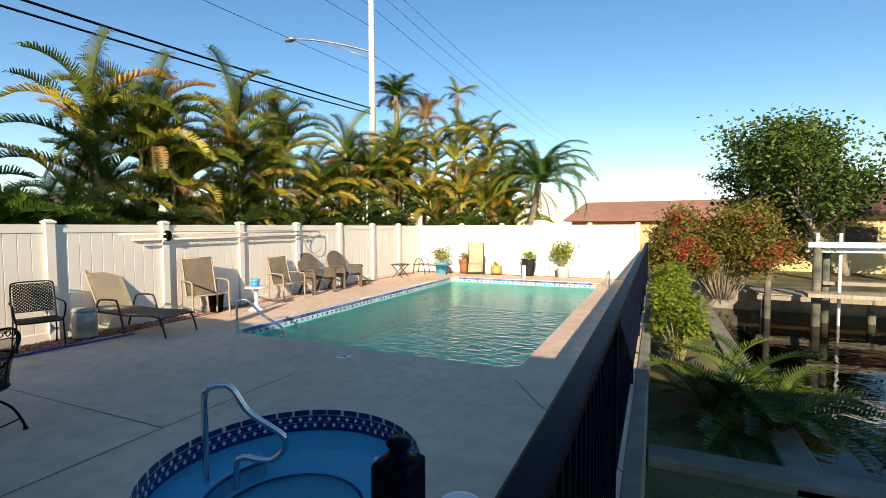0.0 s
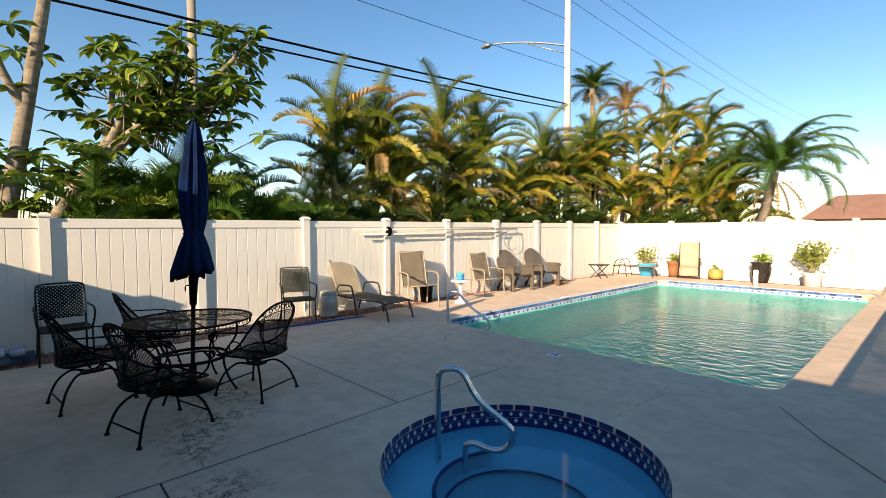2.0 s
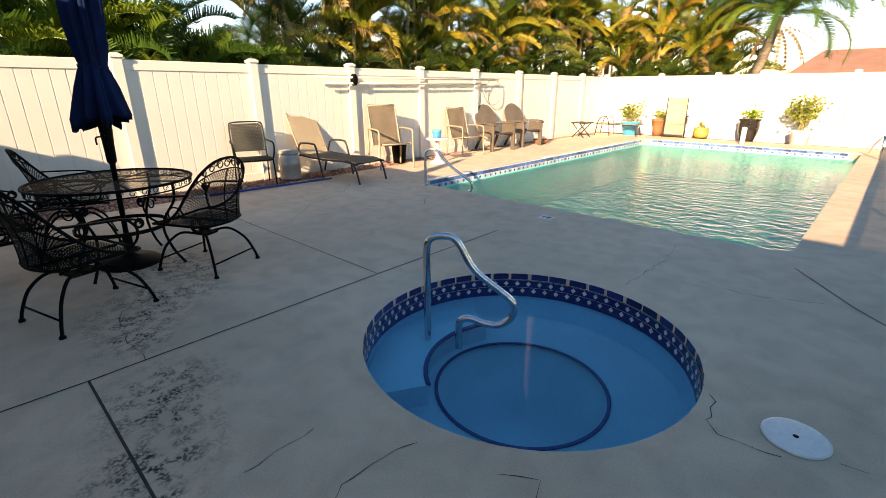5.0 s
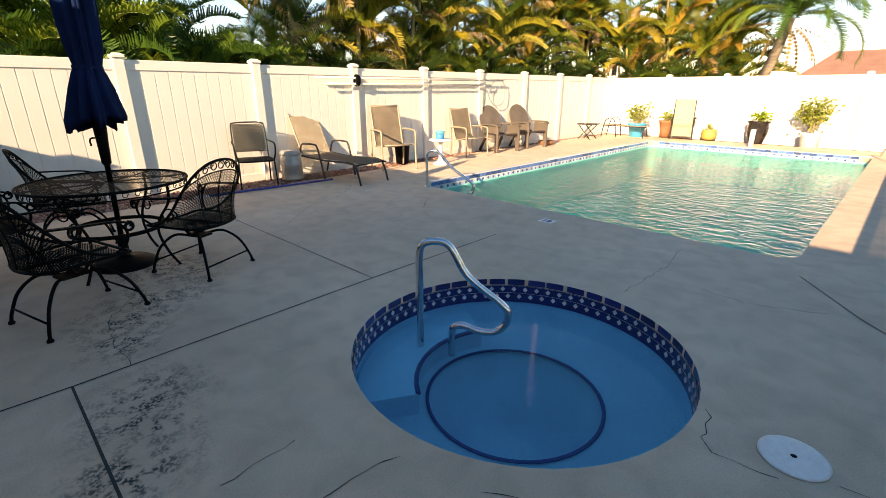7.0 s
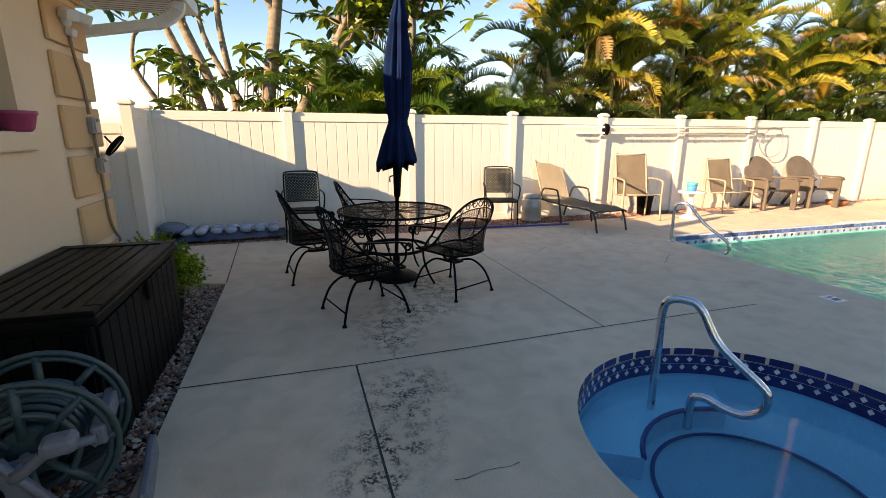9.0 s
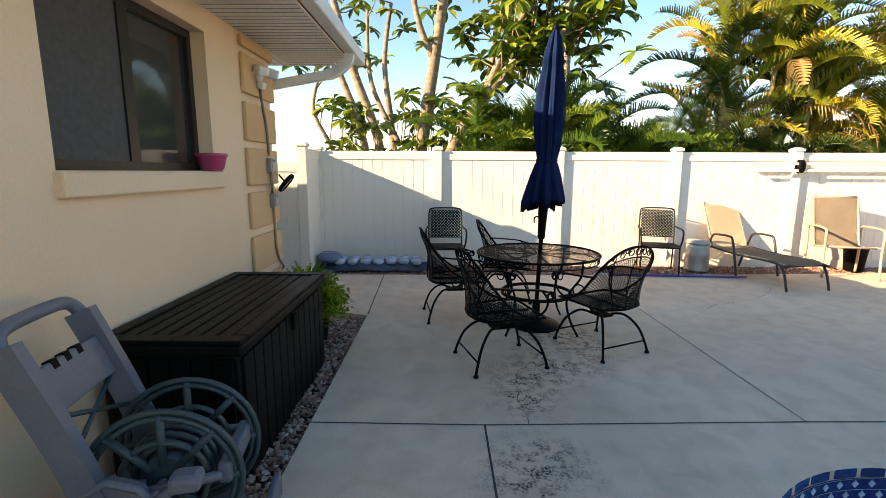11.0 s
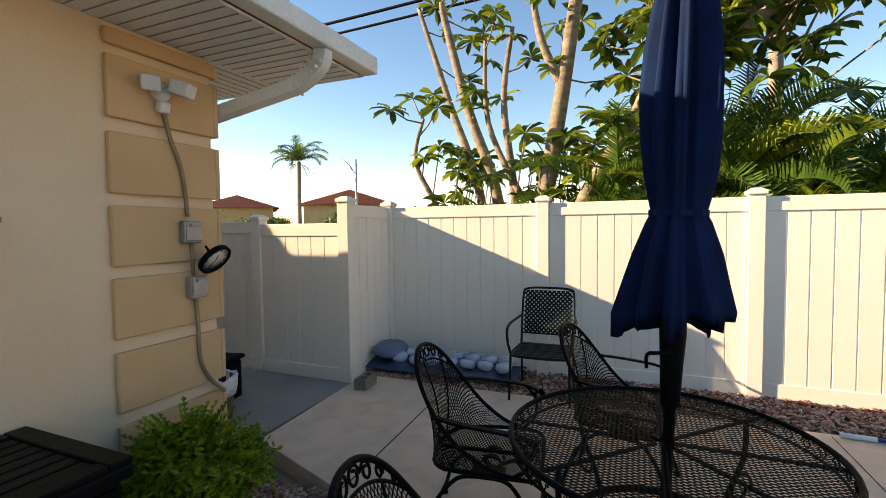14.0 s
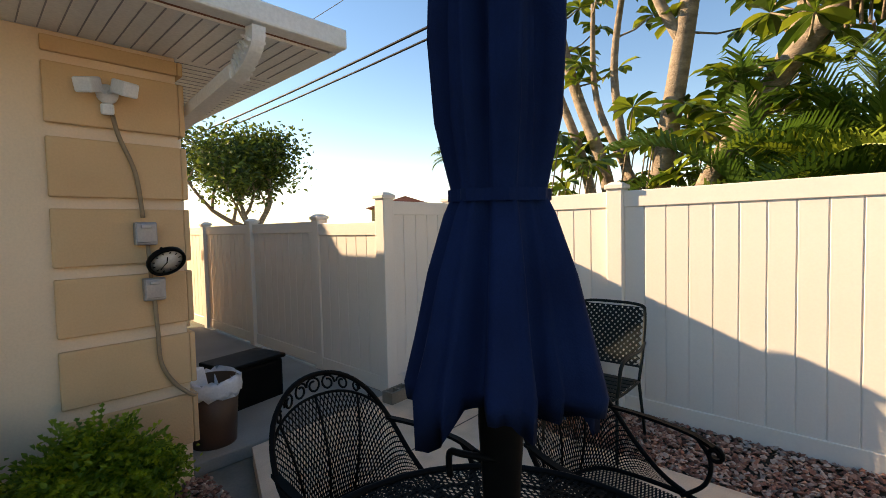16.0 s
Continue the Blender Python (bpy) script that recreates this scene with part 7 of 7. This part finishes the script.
part("piling", lathe([(0.1, -1.8), (0.09, 0.75), (0.0, 0.78)], 12), PILING, pl)

# ---- neighbours ----
TILE_RED = surface("red_roof", (0.20, 0.055, 0.035), (0.30, 0.09, 0.055), 3, 20, 0.9, bump=0.5, depth=0.02)
NEIGHBOURROOF = surface("faded_shingle", (0.55, 0.29, 0.21), (0.64, 0.36, 0.27), 1.5, 20, 0.9, bump=0.5, depth=0.01)
HOUSEWALL = surface("tan_house_wall", (0.50, 0.36, 0.18), (0.58, 0.43, 0.23), 2, 20, 0.9)
def neighbour(name, label, x, y, rz, L, W, h, rise, wallmat, roofmat, windows=5, inset=3.5):
    t = thing(name, label, "house", pose(x, y, GZ, 0, 0, rz))
    part("wall", cube(-L / 2, L / 2, -W / 2, W / 2, 0, h), wallmat, t)
    bm = bmesh.new()
    o = 0.7
    v = [bm.verts.new(p) for p in ((-L / 2 - o, -W / 2 - o, h), (L / 2 + o, -W / 2 - o, h), (L / 2 + o, W / 2 + o, h), (-L / 2 - o, W / 2 + o, h), (-L / 2 + inset, 0, h + rise), (L / 2 - inset, 0, h + rise))]
    for f in ((0, 1, 5, 4), (1, 2, 5), (2, 3, 4, 5), (3, 0, 4)):
        bm.faces.new([v[k] for k in f])
    bmesh.ops.solidify(bm, geom=bm.faces[:], thickness=0.15)
    part("roof", bm, roofmat, t)
    for k in range(windows):
        u = -L / 2 + L * (k + 0.5) / windows
        for s in (-1, 1):
            wd = part("window", cube(u - 0.6, u + 0.6, s * W / 2 - 0.03, s * W / 2 + 0.03, h * 0.45, h * 0.8), FRAMEBROWN, t)
            part("sill", cube(u - 0.7, u + 0.7, s * W / 2 - 0.08, s * W / 2 + 0.08, h * 0.41, h * 0.445), WHITE, wd)
    return t


neighbour("house", "low house with a wide brown shingle roof beyond the far fence", 1.0, 44.0, 0, 14.5, 8, 2.75, 1.75, HOUSEWALL, NEIGHBOURROOF, 5, 0.6)
neighbour("house", "tan house with a red tiled hip roof across the road", -47, -45, 45, 12, 8, 4.7, 1.7, HOUSEWALL, TILE_RED)
neighbour("house", "tan house with a red tiled hip roof across the road", -50, -30, 30, 13, 9, 4.7, 1.9, HOUSEWALL, TILE_RED)
neighbour("house", "distant house with a grey roof beyond the palms", -40, 18, 90, 16, 9, 3.0, 1.8, HOUSEWALL, SEAWALL)
neighbour("house", "dark-shaded house behind the trees on the opposite bank", 12, 33, 0, 14, 8, 2.8, 1.8, HOUSEWALL, ROOFTILE)

# ---- poles and wires ----
POLEGREY = surface("concrete_pole", (0.50, 0.47, 0.42), (0.60, 0.57, 0.51), 2, 30, 0.8)
POLEWOOD = surface("wooden_pole", (0.22, 0.18, 0.14), (0.32, 0.27, 0.21), 2, 30, 0.85, stretch=(3, 3, 0.4))
p = thing("utility_pole", "pale concrete utility pole with a street lamp arm", "utility pole", pose(-12.75, 19.95, GZ))
part("shaft", tube([(0, 0, 0), (0, 0, 16)], 0.2, 8, r1=0.13), POLEGREY, p)
arm = part("lamp_arm", tube(smooth_path([(0, 0, 11.0), (-1.6, -0.4, 11.5), (-3.0, -0.8, 11.8), (-3.9, -1.05, 11.9)], 5), 0.05, 8), GREYMETAL, p)
part("brace", tube([(0, 0, 10.6), (-2.2, -0.6, 11.62)], 0.03, 6), GREYMETAL, arm)
part("lamp_head", lathe([(0.0, -0.12), (0.14, -0.1), (0.19, 0.0), (0.15, 0.1), (0.0, 0.13)], 16, pose(-4.2, -1.15, 11.88) @ Matrix.Diagonal((1.9, 1, 0.8, 1))), GREYMETAL, arm, "grey cobra-head street lamp")
p = thing("utility_pole", "weathered wooden utility pole behind the tree", "utility pole", pose(-13.4, 3.7, GZ))
part("shaft", tube([(0, 0, 0), (0, 0, 10)], 0.13, 8, r1=0.10), POLEWOOD, p)
p = thing("street_lamp", "distant street lamp on a tall grey pole", "street lamp", pose(-40, -22.7, GZ))
part("shaft", tube([(0, 0, 0), (0, 0, 8.6)], 0.12, 8, r1=0.08), GREYMETAL, p)
part("arm", tube(smooth_path([(0, 0, 7.0), (-0.9, -1.4, 8.3), (-1.4, -2.6, 9.0)], 4), 0.07, 6), GREYMETAL, p)
def wire(label, a, b, r, sag=0.4):
    t = thing("overhead_wire", label, "wire", pose(0, 0, 0), "overhead wires")
    a, b = Vector(a), Vector(b)
    part("cable", tube([a.lerp(b, k / 16) - Vector((0, 0, sag * 4 * (k / 16) * (1 - k / 16))) for k in range(17)], r, 5), BLACK, t)


wire("thick black overhead cable along the road", (-12.75, -45, 7.0), (-12.75, 19.95, 7.62), 0.035, 1.0)
wire("thick black overhead cable along the road", (-12.75, -45, 6.7), (-12.75, 19.95, 7.35), 0.03, 1.0)
for z, x in ((12.6, -12.4), (11.6, -13.0), (9.3, -12.8), (13.4, -12.0)):
    wire("thin overhead wire along the road", (x, -40, z - 0.4), (-12.75, 19.95, z), 0.010, 0.8)
    wire("thin overhead wire running on from the pole", (-12.75, 19.95, z + 1.0), (x + 1.0, 75, z + 1.2), 0.010, 0.8)
